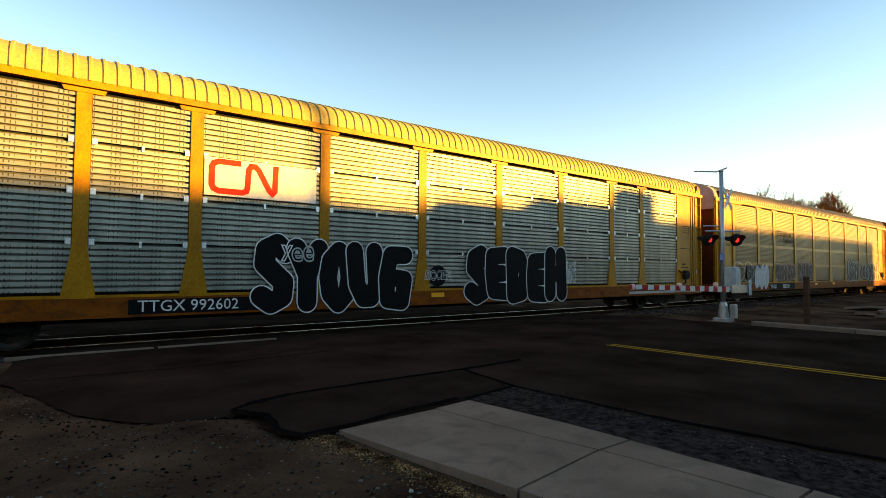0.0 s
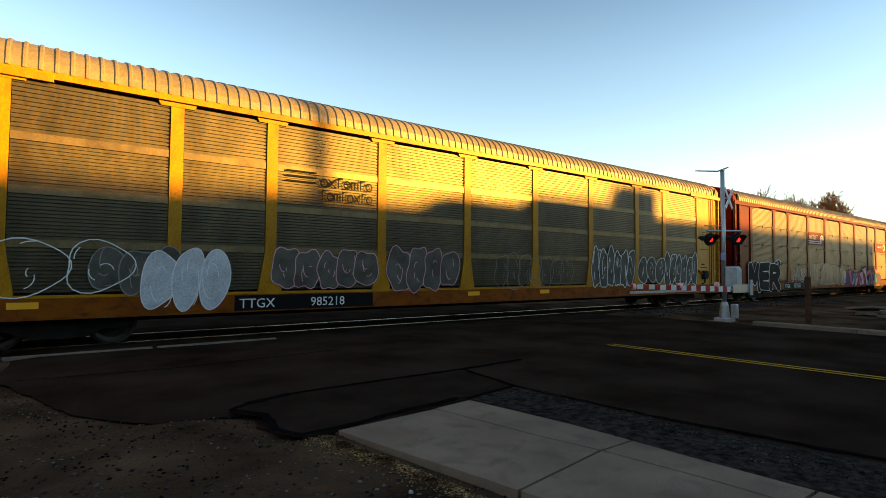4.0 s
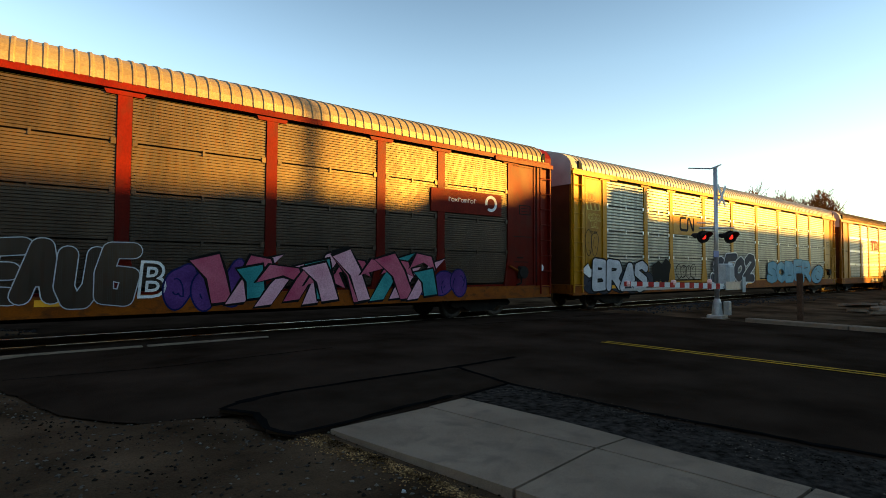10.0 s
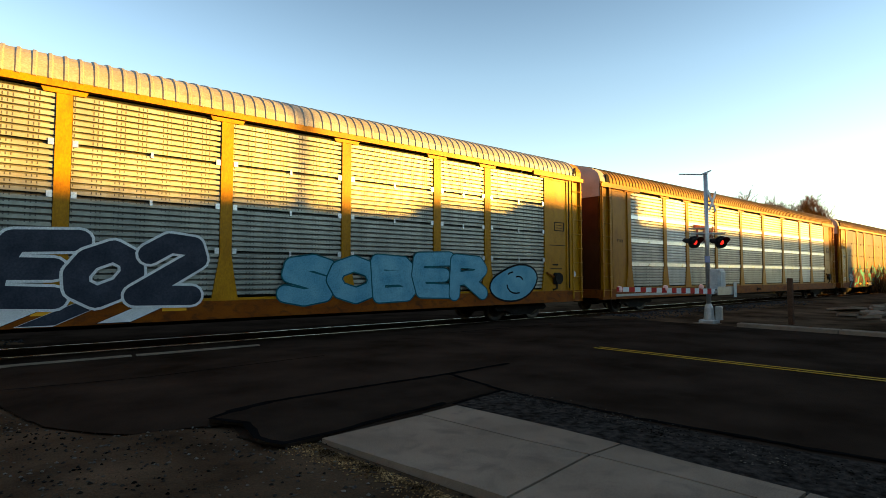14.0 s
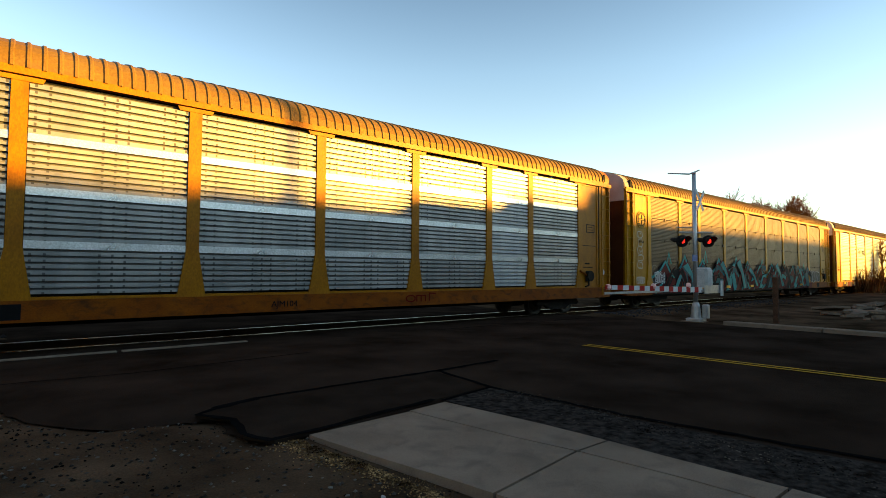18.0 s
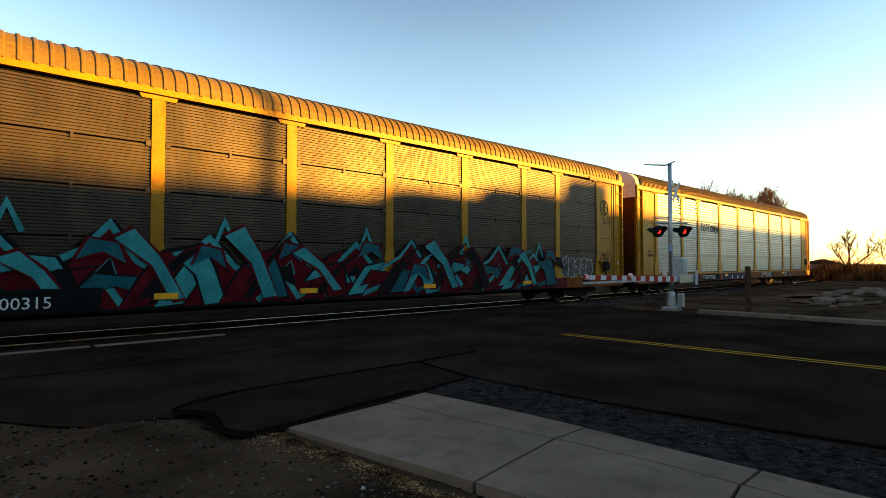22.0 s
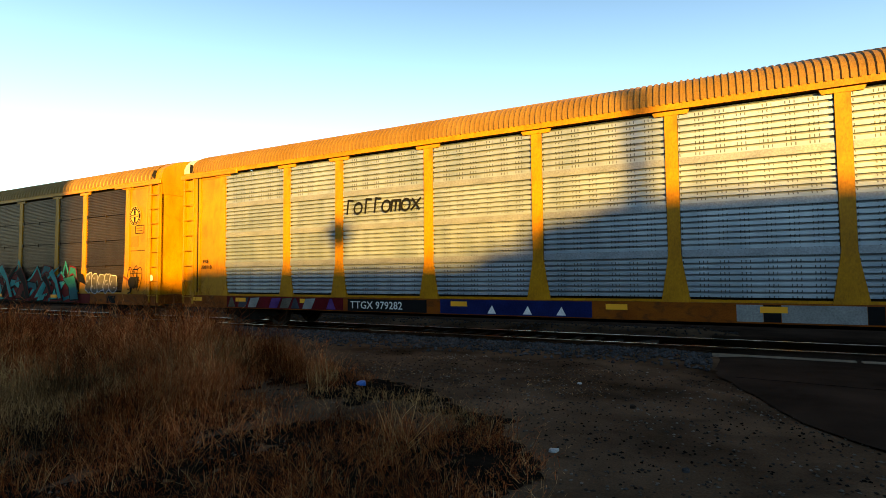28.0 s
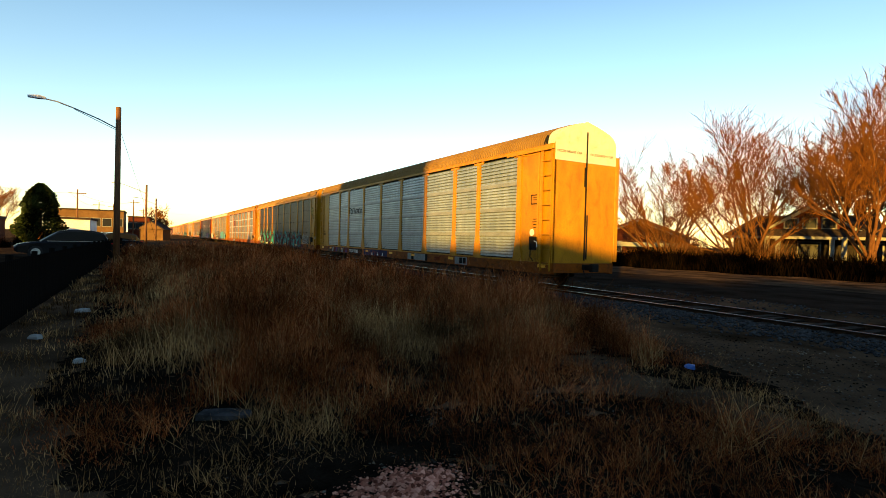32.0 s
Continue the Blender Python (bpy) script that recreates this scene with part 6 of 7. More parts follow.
STREET_TREES = [(-88.5, -17.6, 8.6, 0.65, 16, 4, 5, 0.25, 0.9, 0.02), (-128, 1.5, 8.0, 0.65, 17, 4, 5, 0.25, 0.9, 0.025)]
LOW_TREES = [(62.8, 17.8, 7.8, 0.65, 11, 4, 5, 0.25, 0.7, 0.02), (64.2, 11.8, 5.2, 0.7, 12, 3, 4, 0.4, 0.8, 0.03), (65.0, 8.6, 5.6, 0.7, 14, 3, 4, 0.4, 0.8, 0.03), (66.0, 6.5, 5.0, 0.7, 15, 3, 4, 0.4, 0.8, 0.03)]
for group in (NEAR_TREES, SCREENED_TREES, EASTERN_TREES, STREET_TREES, LOW_TREES):
    for x, y, h, sp, sd, dp, ld, lo, fan, tip in group:
        bare_tree(x, y, h, sp, sd, dp, ld, lo, fan, tip)


def scrub(name, label, spots, seed, mat, count=900, wide=2.0, high=2.0, thick=0.012):
    """Low tangled scrub: many thin upright stems in clumps, one piece of stuff."""
    rng = np.random.default_rng(seed)
    vs, fs, k = [], [], 0
    for cx, cy, w, h in spots:
        for _ in range(count):
            a, r = rng.uniform(0, 6.28), w * math.sqrt(rng.random())
            x, y = cx + r * math.cos(a), cy + r * math.sin(a)
            t = h * rng.uniform(0.3, 1.0) * (1 - 0.5 * (r / w) ** 2)
            lx, ly = rng.normal(0, 0.3, 2) * t
            b = rng.uniform(0, 3.14)
            dx, dy = thick * math.cos(b), thick * math.sin(b)
            vs += [(x - dx, y - dy, 0), (x + dx, y + dy, 0), (x + lx * 0.4 + dx * 0.7, y + ly * 0.4 + dy * 0.7, t * 0.6), (x + lx * 0.4 - dx * 0.7, y + ly * 0.4 - dy * 0.7, t * 0.6), (x + lx, y + ly, t)]
            fs += [(k, k + 1, k + 2, k + 3), (k + 3, k + 2, k + 4)]
            k += 5
    me = bpy.data.meshes.new(name)
    me.from_pydata(vs, [], fs)
    me.materials.append(mat)
    tagged(new(name, me), label, "shrub", kind="stuff")


def straw(name, cols, rough=0.85, clump=0.9):
    """Dry plant matter: each stem takes its own tone."""
    m, n, l, b = nodes_of(name)
    g = n.new("ShaderNodeNewGeometry")
    r = ramp(n, [(i / (len(cols) - 1), c) for i, c in enumerate(cols)])
    l.new(g.outputs["Random Per Island"], r.inputs[0])
    # whole clumps are darker or paler than their neighbours
    patch, pr, pm = n.new("ShaderNodeTexNoise"), ramp(n, [(0.36, (0.16, 0.14, 0.13)), (0.64, (1.5, 1.4, 1.3))]), n.new("ShaderNodeMixRGB")
    patch.inputs["Scale"].default_value, patch.inputs["Detail"].default_value = clump, 3.0
    l.new(g.outputs["Position"], patch.inputs["Vector"]), l.new(patch.outputs[0], pr.inputs[0])
    pm.blend_type, pm.inputs[0].default_value = "MULTIPLY", 1.0
    l.new(r.outputs[0], pm.inputs[1]), l.new(pr.outputs[0], pm.inputs[2]), l.new(pm.outputs[0], b.inputs["Base Color"])
    b.inputs["Roughness"].default_value = rough
    b.inputs["Specular IOR Level"].default_value = 0.0
    return m


SCRUB_M = straw("brown_scrub_stems", [(0.05, 0.022, 0.009), (0.10, 0.05, 0.02), (0.17, 0.095, 0.04)])
# stems coloured nearly black: the hedge's shade is put into the base colour
SHADED_SCRUB = straw("shaded_hedge_stems", [(0.00075, 0.00075, 0.0005), (0.002, 0.0015, 0.001), (0.004, 0.0025, 0.0015)])
scrub("scrub", "brown leafless scrub along the far side of the track", [(58 + 1.5 * math.sin(i * 2.1), 24.0 - i * 1.6, 1.8, 2.4 + 0.7 * math.sin(i * 1.7)) for i in range(14)] + [(62, 21, 2.5, 4.0), (60, 23, 2.5, 3.6)], 3, SCRUB_M, 700, thick=0.025)
scrub("hedge", "tangled hedge in front of the houses, coloured dark as if in shade", [(-42 + i * 1.2, 30.5 + 0.8 * math.sin(i * 1.3) + 0.22 * i, 1.7, 1.75 + 0.25 * math.sin(i * 2.3)) for i in range(36)], 5, SHADED_SCRUB, 900, thick=0.04)
scrub("brush", "golden-brown brush under the bare trees", [(-32 + i * 1.25, 37.5 + 1.2 * math.sin(i), 1.8, 3.4 + 1.2 * math.sin(i * 1.9)) for i in range(9)], 6, SCRUB_M, 700, thick=0.016)
scrub("far_hedge", "dark leafless scrub behind the train", [(-8.0 + i * 1.5, 41.0 + 0.9 * math.sin(i * 1.3), 1.8, 3.1 + 0.5 * math.sin(i * 2.3)) for i in range(40)], 15, SHADED_SCRUB, 600, thick=0.06)
GRASS_FAR = straw("sunlit_dry_grass", [(0.10, 0.06, 0.02), (0.16, 0.105, 0.04), (0.22, 0.15, 0.06)])
scrub("far_grass", "short dry grass bank beyond the track", [(38 + 3.0 * i, 19.5 + 0.8 * math.sin(i * 1.4), 2.4, 0.5) for i in range(22)] + [(40 + 3.0 * i, 23.0, 2.6, 0.6) for i in range(20)], 8, GRASS_FAR, 700, thick=0.02)


# ---- houses across the track ----
SIDING = surface("red_brown_house_siding", (0.06, 0.014, 0.007), (0.09, 0.024, 0.012), 1.2, 30, 0.85, bump=0.3, stretch=(0.4, 0.4, 12))
DARKWALL = surface("dark_house_wall", (0.012, 0.01, 0.009), (0.024, 0.02, 0.018), 1.2, 30, 0.9, bump=0.3)
TRIM = surface("white_house_trim", (0.17, 0.17, 0.165), (0.22, 0.22, 0.215), 3, 40, 0.6, bump=0.1)
SHINGLE = surface("grey_brown_shingles", (0.025, 0.018, 0.014), (0.05, 0.036, 0.03), 2.5, 30, 0.95, bump=0.6, stretch=(2, 2, 6))
PANE = plain("dark_window_glass", (0.008, 0.009, 0.011), 0.5)


def window_at(parent, x, z, w, h, y=0.0):
    """A framed window on a wall that faces -y."""
    f = part("window", Shape().box(x - w / 2, x + w / 2, y - 0.06, y - 0.002, z, z + h), TRIM, parent, "white-framed window")
    part("pane", Shape().box(x - w / 2 + 0.1, x + w / 2 - 0.1, y - 0.075, y - 0.061, z + 0.1, z + h - 0.1), PANE, f)


def bungalow(x, y, turn):
    h = thing("house", "red-brown bungalow with white-trimmed gable and porch, behind bare trees", "house", m=pose(x, y, 0, 0, 0, turn))
    part("wall", Shape().box(-5, 5, 0, 8, 0, 2.7), DARKWALL, h)
    part("gable", Shape().prism([(-2.6, 3.1), (2.6, 3.1), (0, 4.75)], -0.7, 4), SIDING, h, "red-brown sided gable")
    for sg in (-1, 1):
        part("barge_board", Shape().prism([(0, 4.95), (sg * 3.3, 2.95), (sg * 3.3, 2.72), (0, 4.7)], -1.0, -0.72), TRIM, h, "white barge board")
        part("roof", Shape().prism([(0, 4.99), (sg * 3.4, 2.96), (sg * 3.4, 3.05), (0, 5.1)], -1.05, 4), SHINGLE, h)
    part("roof", Shape().loft([[(-5.6, -2.4, 2.6), (5.6, -2.4, 2.6), (5.6, 8.5, 2.6), (-5.6, 8.5, 2.6)], [(-3.5, 2.6, 4.4), (3.5, 2.6, 4.4), (3.5, 4.5, 4.4), (-3.5, 4.5, 4.4)]]), SHINGLE, h)
    part("fascia", Shape().box(-5.6, 5.6, -2.46, -2.405, 2.42, 2.62), TRIM, h)
    part("porch_floor", Shape().box(-5.2, 5.2, -2.2, -0.005, 0.0, 0.45), DARKWALL, h)
    for px in (-2.6, -1.9, 1.3, 2.0, 4.6):
        part("pillar", Shape().box(px - 0.16, px + 0.16, -2.3, -1.98, 0.45, 2.6, 0.02), TRIM, h, "white porch pillar")
    for wx in (-3.9, 0.0, 3.6):
        window_at(h, wx, 1.0, 1.5, 1.3)
    for wx in (-1.15, 0.0, 1.15):
        window_at(h, wx, 3.2, 0.95, 0.85, -0.7)
    part("chimney", Shape().box(2.8, 3.5, 3, 3.7, 3.5, 5.6, 0.03), SIDING, h)


def small_house(x, y, turn, wall, wide=7, label="low house with pale trim, half hidden by trees"):
    h = thing("house", label, "house", m=pose(x, y, 0, 0, 0, turn))
    w = wide / 2
    part("wall", Shape().box(-w, w, 0, 7, 0, 2.6), wall, h)
    part("gable", Shape().prism([(-w, 2.6), (w, 2.6), (0, 4.4)], 0.0, 7), wall, h)
    for sg in (-1, 1):
        part("roof", Shape().prism([(0, 4.45), (sg * (w + 0.5), 2.4), (sg * (w + 0.5), 2.55), (0, 4.62)], -0.5, 7.5), SHINGLE, h)
        part("barge_board", Shape().prism([(0, 4.42), (sg * (w + 0.5), 2.38), (sg * (w + 0.5), 2.2), (0, 4.2)], -0.52, -0.40), TRIM, h)
    for wx in (-w * 0.5, w * 0.5):
        window_at(h, wx, 0.9, 1.2, 1.2)


bungalow(-21.2, 43.0, 26)
small_house(7.5, 58, 0, DARKWALL)
small_house(-39.5, 46.0, 30, SIDING, 9)
p = thing("shed", "low open shed with a pale lit roof edge", "shed", m=pose(-30.5, 37.5, 0, 0, 0, 30))
part("roof", Shape().box(-3.2, 3.2, -1.2, 2.5, 1.75, 1.9), SHINGLE, p)
part("fascia", Shape().box(-3.2, 3.2, -1.26, -1.205, 1.55, 1.92), TRIM, p)
for px in (-3, 0, 3):
    part("post", Shape().box(px - 0.07, px + 0.07, -1.1, -0.96, 0, 1.75), TIE, p)
p = thing("shed", "small pale shed among scrub beyond the track", "shed", m=pose(67, 14.5, 0, 0, 0, -70))
part("wall", Shape().box(-1.6, 1.6, 0, 3, 0, 1.5), TRIM, p)
part("roof", Shape().prism([(-1.8, 1.45), (1.8, 1.45), (0, 2.0)], -0.2, 3.2), SHINGLE, p)
p = thing("trailer", "long pale metal trailer body beyond the track", "trailer", m=pose(66, 19.0, 0, 0, 0, -68))
part("body", Shape().box(-2.2, 2.2, 0, 2.4, 0.5, 2.5, 0.05), GREYBOX, p)
part("wheel", Shape().tube([(1.4, -0.02, 0.4), (1.4, 0.2, 0.4)], 0.4, 16), BLACK, p)
part("wheel", Shape().tube([(-1.4, -0.02, 0.4), (-1.4, 0.2, 0.4)], 0.4, 16), BLACK, p)
for x, y, h in ((57.5, 22.0, 5.2), (60.5, 16.5, 4.6)):
    p = thing("utility_pole", "thin dark wooden pole with short cross arms", "utility pole", m=pose(x, y, 0))
    part("pole", Shape().tube([(0, 0, -0.1), (0, 0, h)], [0.13, 0.09], 8), WOODPOLE, p)
    part("cross_arm", Shape().box(-0.06, 0.06, -1.0, 1.0, h - 0.5, h - 0.38), WOODPOLE, p)

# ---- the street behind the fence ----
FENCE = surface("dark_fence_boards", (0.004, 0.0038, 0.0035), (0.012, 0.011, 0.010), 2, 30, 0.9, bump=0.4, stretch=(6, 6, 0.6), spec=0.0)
fence = thing("fence", "low dark board fence beside the weedy lot", "fence")
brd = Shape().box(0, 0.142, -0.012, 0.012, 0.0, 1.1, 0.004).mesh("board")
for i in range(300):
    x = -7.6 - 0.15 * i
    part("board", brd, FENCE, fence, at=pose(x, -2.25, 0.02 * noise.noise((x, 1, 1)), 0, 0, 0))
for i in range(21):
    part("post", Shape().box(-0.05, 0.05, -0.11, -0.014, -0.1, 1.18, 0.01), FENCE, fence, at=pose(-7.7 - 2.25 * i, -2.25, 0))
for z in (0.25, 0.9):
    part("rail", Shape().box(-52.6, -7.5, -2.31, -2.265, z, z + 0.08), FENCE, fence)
street = tagged(part("side_street", Shape().slab([(-260, -22), (-8, -22), (-8, -3.0), (-260, -3.0)], -0.1, 0.02), ASPHALT), "grey asphalt street beyond the fence", "road", kind="structure")


def street_lamp(x, y, h, arm):
    p = thing("street_lamp", "brown wooden pole with a long curved lamp arm", "street lamp", "street lamps along the fence", m=pose(x, y, 0))
    part("pole", Shape().tube([(0, 0, -0.1), (0, 0, h)], [0.17, 0.13], 12), WOODPOLE, p, smooth=True)
    z = h - 1.15
    a = part("arm", Shape().tube([(0, -0.1, z), (0, -0.8 * arm / 3, z + 0.38), (0, -1.8 * arm / 3, z + 0.8), (0, -2.5 * arm / 3, z + 1.05), (0, -arm, z + 1.12)], 0.035, 8), ALU, p, "thin galvanised lamp arm")
    part("strut", Shape().tube([(0, -0.1, z - 0.1), (0, -1.8 * arm / 3, z + 0.75)], 0.018, 6), ALU, a)
    part("head", Shape().loft([[(-0.09, -arm + 0.1, z + 1.1), (0.09, -arm + 0.1, z + 1.1), (0.09, -arm + 0.1, z + 1.2), (-0.09, -arm + 0.1, z + 1.2)], [(-0.16, -arm - 0.2, z + 1.08), (0.16, -arm - 0.2, z + 1.08), (0.13, -arm - 0.2, z + 1.26), (-0.13, -arm - 0.2, z + 1.26)], [(-0.12, -arm - 0.65, z + 1.1), (0.12, -arm - 0.65, z + 1.1), (0.1, -arm - 0.65, z + 1.2), (-0.1, -arm - 0.65, z + 1.2)]]), ALU, p, "pale cobra-head lamp")


street_lamp(-34.4, -1.8, 8.45, 3.3)
street_lamp(-82.5, -0.74, 8.1, 3.4)
street_lamp(-113.0, 0.66, 8.05, 3.2)


def wire_pole(x, y, h):
    p = thing("utility_pole", "thin dark utility pole with a cross arm", "utility pole", "utility poles of the street", m=pose(x, y, 0))
    part("pole", Shape().tube([(0, 0, -0.1), (0, 0, h)], [0.15, 0.1], 8), WOODPOLE, p)
    part("cross_arm", Shape().box(-0.06, 0.06, -1.2, 1.2, h - 0.7, h - 0.58), WOODPOLE, p)


for x, y, h in ((-102, -11.4, 8.2), (-150, -12.0, 8.5), (-158, -9.5, 8.5), (-135, -4.5, 8.8), (-175, -3.0, 8.5)):
    wire_pole(x, y + 0.95, h)
WIRE = plain("dark_wire", (0.02, 0.02, 0.02), 0.6)
for a, b in (((-60, -24, 7.5), (-102, -11.4, 7.6)), ((-102, -11.4, 7.6), (-135, -4.5, 8.2)), ((-102, -12.4, 7.6), (-150, -12.0, 7.9)), ((-135, -4.5, 8.2), (-260, 14, 10))):
    a, b = Vector(a) + Vector((0, 0.95, 0)), Vector(b) + Vector((0, 0.95, 0))
    pts = [a.lerp(b, k / 10) - Vector((0, 0, 0.9 * (1 - (k / 5 - 1) ** 2))) for k in range(11)]
    w = thing("overhead_wire", "thin dark overhead wire between the poles", "wire", "overhead wires")
    part("wire", Shape().tube(pts, 0.02, 4), WIRE, w)
w = thing("guy_wire", "thin guy wire beside the lamp pole", "wire")
part("wire", Shape().tube([(-34.4, -1.74, 7.3), (-36.4, 0.5, 0.0)], 0.012, 4), WIRE, w)


CARPAINT = surface("dark_car_paint", (0.012, 0.013, 0.016), (0.02, 0.022, 0.026), 1, 30, 0.18, metal=0.3, bump=0.0)
RUBBER = plain("tyre_rubber", (0.015, 0.015, 0.018), 0.85)
TAIL = plain("red_tail_lamp", (0.25, 0.01, 0.01), 0.25)


def parked_car(x, y, turn, length, height, paint, label):
    """A car along its own x: body, glasshouse, wheels, lamps."""
    c = thing("parked_car", label, "car", "parked cars", m=pose(x, y, 0.02, 0, 0, turn))
    k, w, h = length / 4.7, 0.9, height / 1.65
    sec = lambda z0, z1, half, px: [(px, -half, z0), (px, half, z0), (px, half, z1 - 0.08), (px, half - 0.12, z1), (px, -half + 0.12, z1), (px, -half, z1 - 0.08)]
    prof = [(-2.35, 0.45, 0.75, 0.72), (-2.28, 0.3, 0.92, 0.85), (-1.6, 0.26, 1.0, 0.9), (0.0, 0.25, 1.0, 0.9), (0.95, 0.25, 0.98, 0.9), (1.7, 0.28, 0.9, 0.88), (2.2, 0.32, 0.78, 0.8), (2.35, 0.42, 0.65, 0.66)]
    part("body", Shape().loft([sec(a * h, b * h, hw, px * k) for px, a, b, hw in prof]), paint, c, smooth=False)
    top = [(-2.15, 0.96, 1.0, 0.8), (-1.85, 0.96, 1.5, 0.68), (-1.2, 0.97, 1.63, 0.68), (-0.2, 0.97, 1.65, 0.68), (0.35, 0.97, 1.55, 0.7), (1.15, 0.95, 1.0, 0.78)]
    part("cabin", Shape().loft([sec(a * h, b * h, hw, px * k) for px, a, b, hw in top]), PANE, c, "dark glazed cabin")
    part("roof", Shape().loft([sec((b - 0.03) * h, (b + 0.03) * h, hw * 0.93, px * k) for px, a, b, hw in top[1:5]]), paint, c)
    for sy in (-1, 1):
        for px in (-1.4, 1.42):
            wh = part("wheel", Shape().tube([(px * k, sy * 0.72, 0.34), (px * k, sy * 0.93, 0.34)], 0.34, 20), RUBBER, c)
            part("rim", Shape().tube([(px * k, sy * 0.931, 0.34), (px * k, sy * 0.945, 0.34)], 0.22, 16), ALU, wh)
        part("tail_lamp", Shape().box(-2.34 * k, -2.1 * k, sy * 0.74 - 0.1, sy * 0.74 + 0.1, 0.72 * h, 0.9 * h, 0.02), TAIL, c)
        part("window_trim", Shape().box(-1.8 * k, 0.9 * k, sy * 0.80 - 0.012, sy * 0.80 + 0.012, 0.97 * h, 1.0 * h), ALU, c, "bright window trim")


parked_car(-38.2, -4.55, -78, 4.7, 1.62, CARPAINT, "dark sport-utility car with bright window trim, parked by the fence")
parked_car(-52.0, -3.15, -70, 4.6, 1.5, CARPAINT, "dark saloon car parked beyond the fence")
parked_car(-60.0, -4.3, -75, 4.5, 1.5, surface("silver_car_paint", (0.3, 0.31, 0.32), (0.4, 0.41, 0.42), 1, 30, 0.25, metal=0.6, bump=0), "pale silver car parked beyond the fence")

YWALL = surface("ochre_stucco_wall", (0.10, 0.055, 0.024), (0.14, 0.08, 0.034), 0.8, 30, 0.9, bump=0.2)
PALEWALL = surface("white_shed_wall", (0.6, 0.6, 0.6), (0.72, 0.72, 0.72), 0.8, 30, 0.8, bump=0.1)


def block_building(x, y, wx, wy, h, wall, label, windows=0):
    b = thing("building", label, "building", m=pose(x, y, 0))
    part("wall", Shape().box(0, wx, 0, wy, 0, h), wall, b)
    part("roof", Shape().box(-0.15, wx + 0.15, -0.15, wy + 0.15, h + 0.002, h + 0.25), SHINGLE, b)
    for i in range(windows):
        yy = wy * (i + 0.5) / windows
        f = part("window", Shape().box(wx + 0.002, wx + 0.05, yy - 0.8, yy + 0.8, h * 0.45, h * 0.75), TRIM, b)
        part("pane", Shape().box(wx + 0.051, wx + 0.07, yy - 0.7, yy + 0.7, h * 0.47, h * 0.73), PANE, f)


block_building(2.8, 38.4, 1.9, 3.0, 1.75, PALEWALL, "small white shed among the bare trees")
block_building(-90, -10.1, 10, 3.2, 3.0, PALEWALL, "low white flat-roofed shed beside the street")
block_building(-132, -15.8, 12, 11, 5.5, YWALL, "long ochre flat-roofed building with windows", 6)
block_building(-150, -4.7, 10, 4.5, 5.0, SIDING, "red-brown building at the street's end", 3)
block_building(-75, -21.3, 14, 7.0, 2.7, SIDING, "low brown building beside the street", 3)
p = thing("house", "small house with a sunlit gable beside the line", "house", m=pose(-122, -0.1, 0, 0, 0, 75))
part("wall", Shape().box(-2.2, 2.2, 0, 6, 0, 2.3), YWALL, p)
part("roof", Shape().prism([(-2.6, 2.25), (2.6, 2.25), (0, 4.0)], -0.3, 6.3), SHINGLE, p)
part("gable", Shape().prism([(-2.2, 2.3), (2.2, 2.3), (0, 3.75)], -0.34, -0.301), YWALL, p)


# ---- dark conifer ----
def conifer(x, y, h):
    rng = random.Random(8)
    t = thing("tree", "dark green rounded conifer beside the street", "tree", m=pose(x, y, 0))
    part("trunk", Shape().tube([(0, 0, -0.1), (0, 0, h * 0.7)], [0.22, 0.08], 8), BARK, t)
    s = Shape()
    for i in range(9000):
        f = rng.random() ** 0.85
        z = h * (0.06 + 0.94 * f)
        lump = 0.8 + 0.3 * noise.noise((4 * f, i % 7, 2)) + 0.15 * math.sin(9 * f)
        r = h * 0.40 * min(1, 0.55 + f * 2) * max(0.0, 1 - f ** 2.2) ** 0.8 * lump * rng.random() ** 0.55
        a = rng.uniform(0, 6.28)
        c = Vector((r * math.cos(a), r * math.sin(a), z))
        d = Vector((math.cos(a), math.sin(a), rng.uniform(0, 0.8))).normalized() * rng.uniform(0.15, 0.34)
        sd = d.orthogonal().normalized() * 0.07
        s.add([c - sd, c + d * 0.5 - sd * 1.6 + Vector((0, 0, 0.03)), c + d, c + d * 0.5 + sd * 1.6], [(0, 1, 2, 3)])
    part("crown", s, straw("conifer_needles", [(0.012, 0.022, 0.010), (0.025, 0.04, 0.016), (0.04, 0.055, 0.022)]), t)


conifer(-60, -8.95, 5.7)
scrub("street_bushes", "dark leafless bushes along the street", [(-62, -8.2, 1.2, 2.2), (-66, -10.5, 1.5, 2.0), (-57, -11.8, 1.3, 1.5)], 12, SHADED_SCRUB, 900, thick=0.02)


# ---- weeds on the lot ----
LOT = -0.38                             # where the lot begins, measured from the pavement


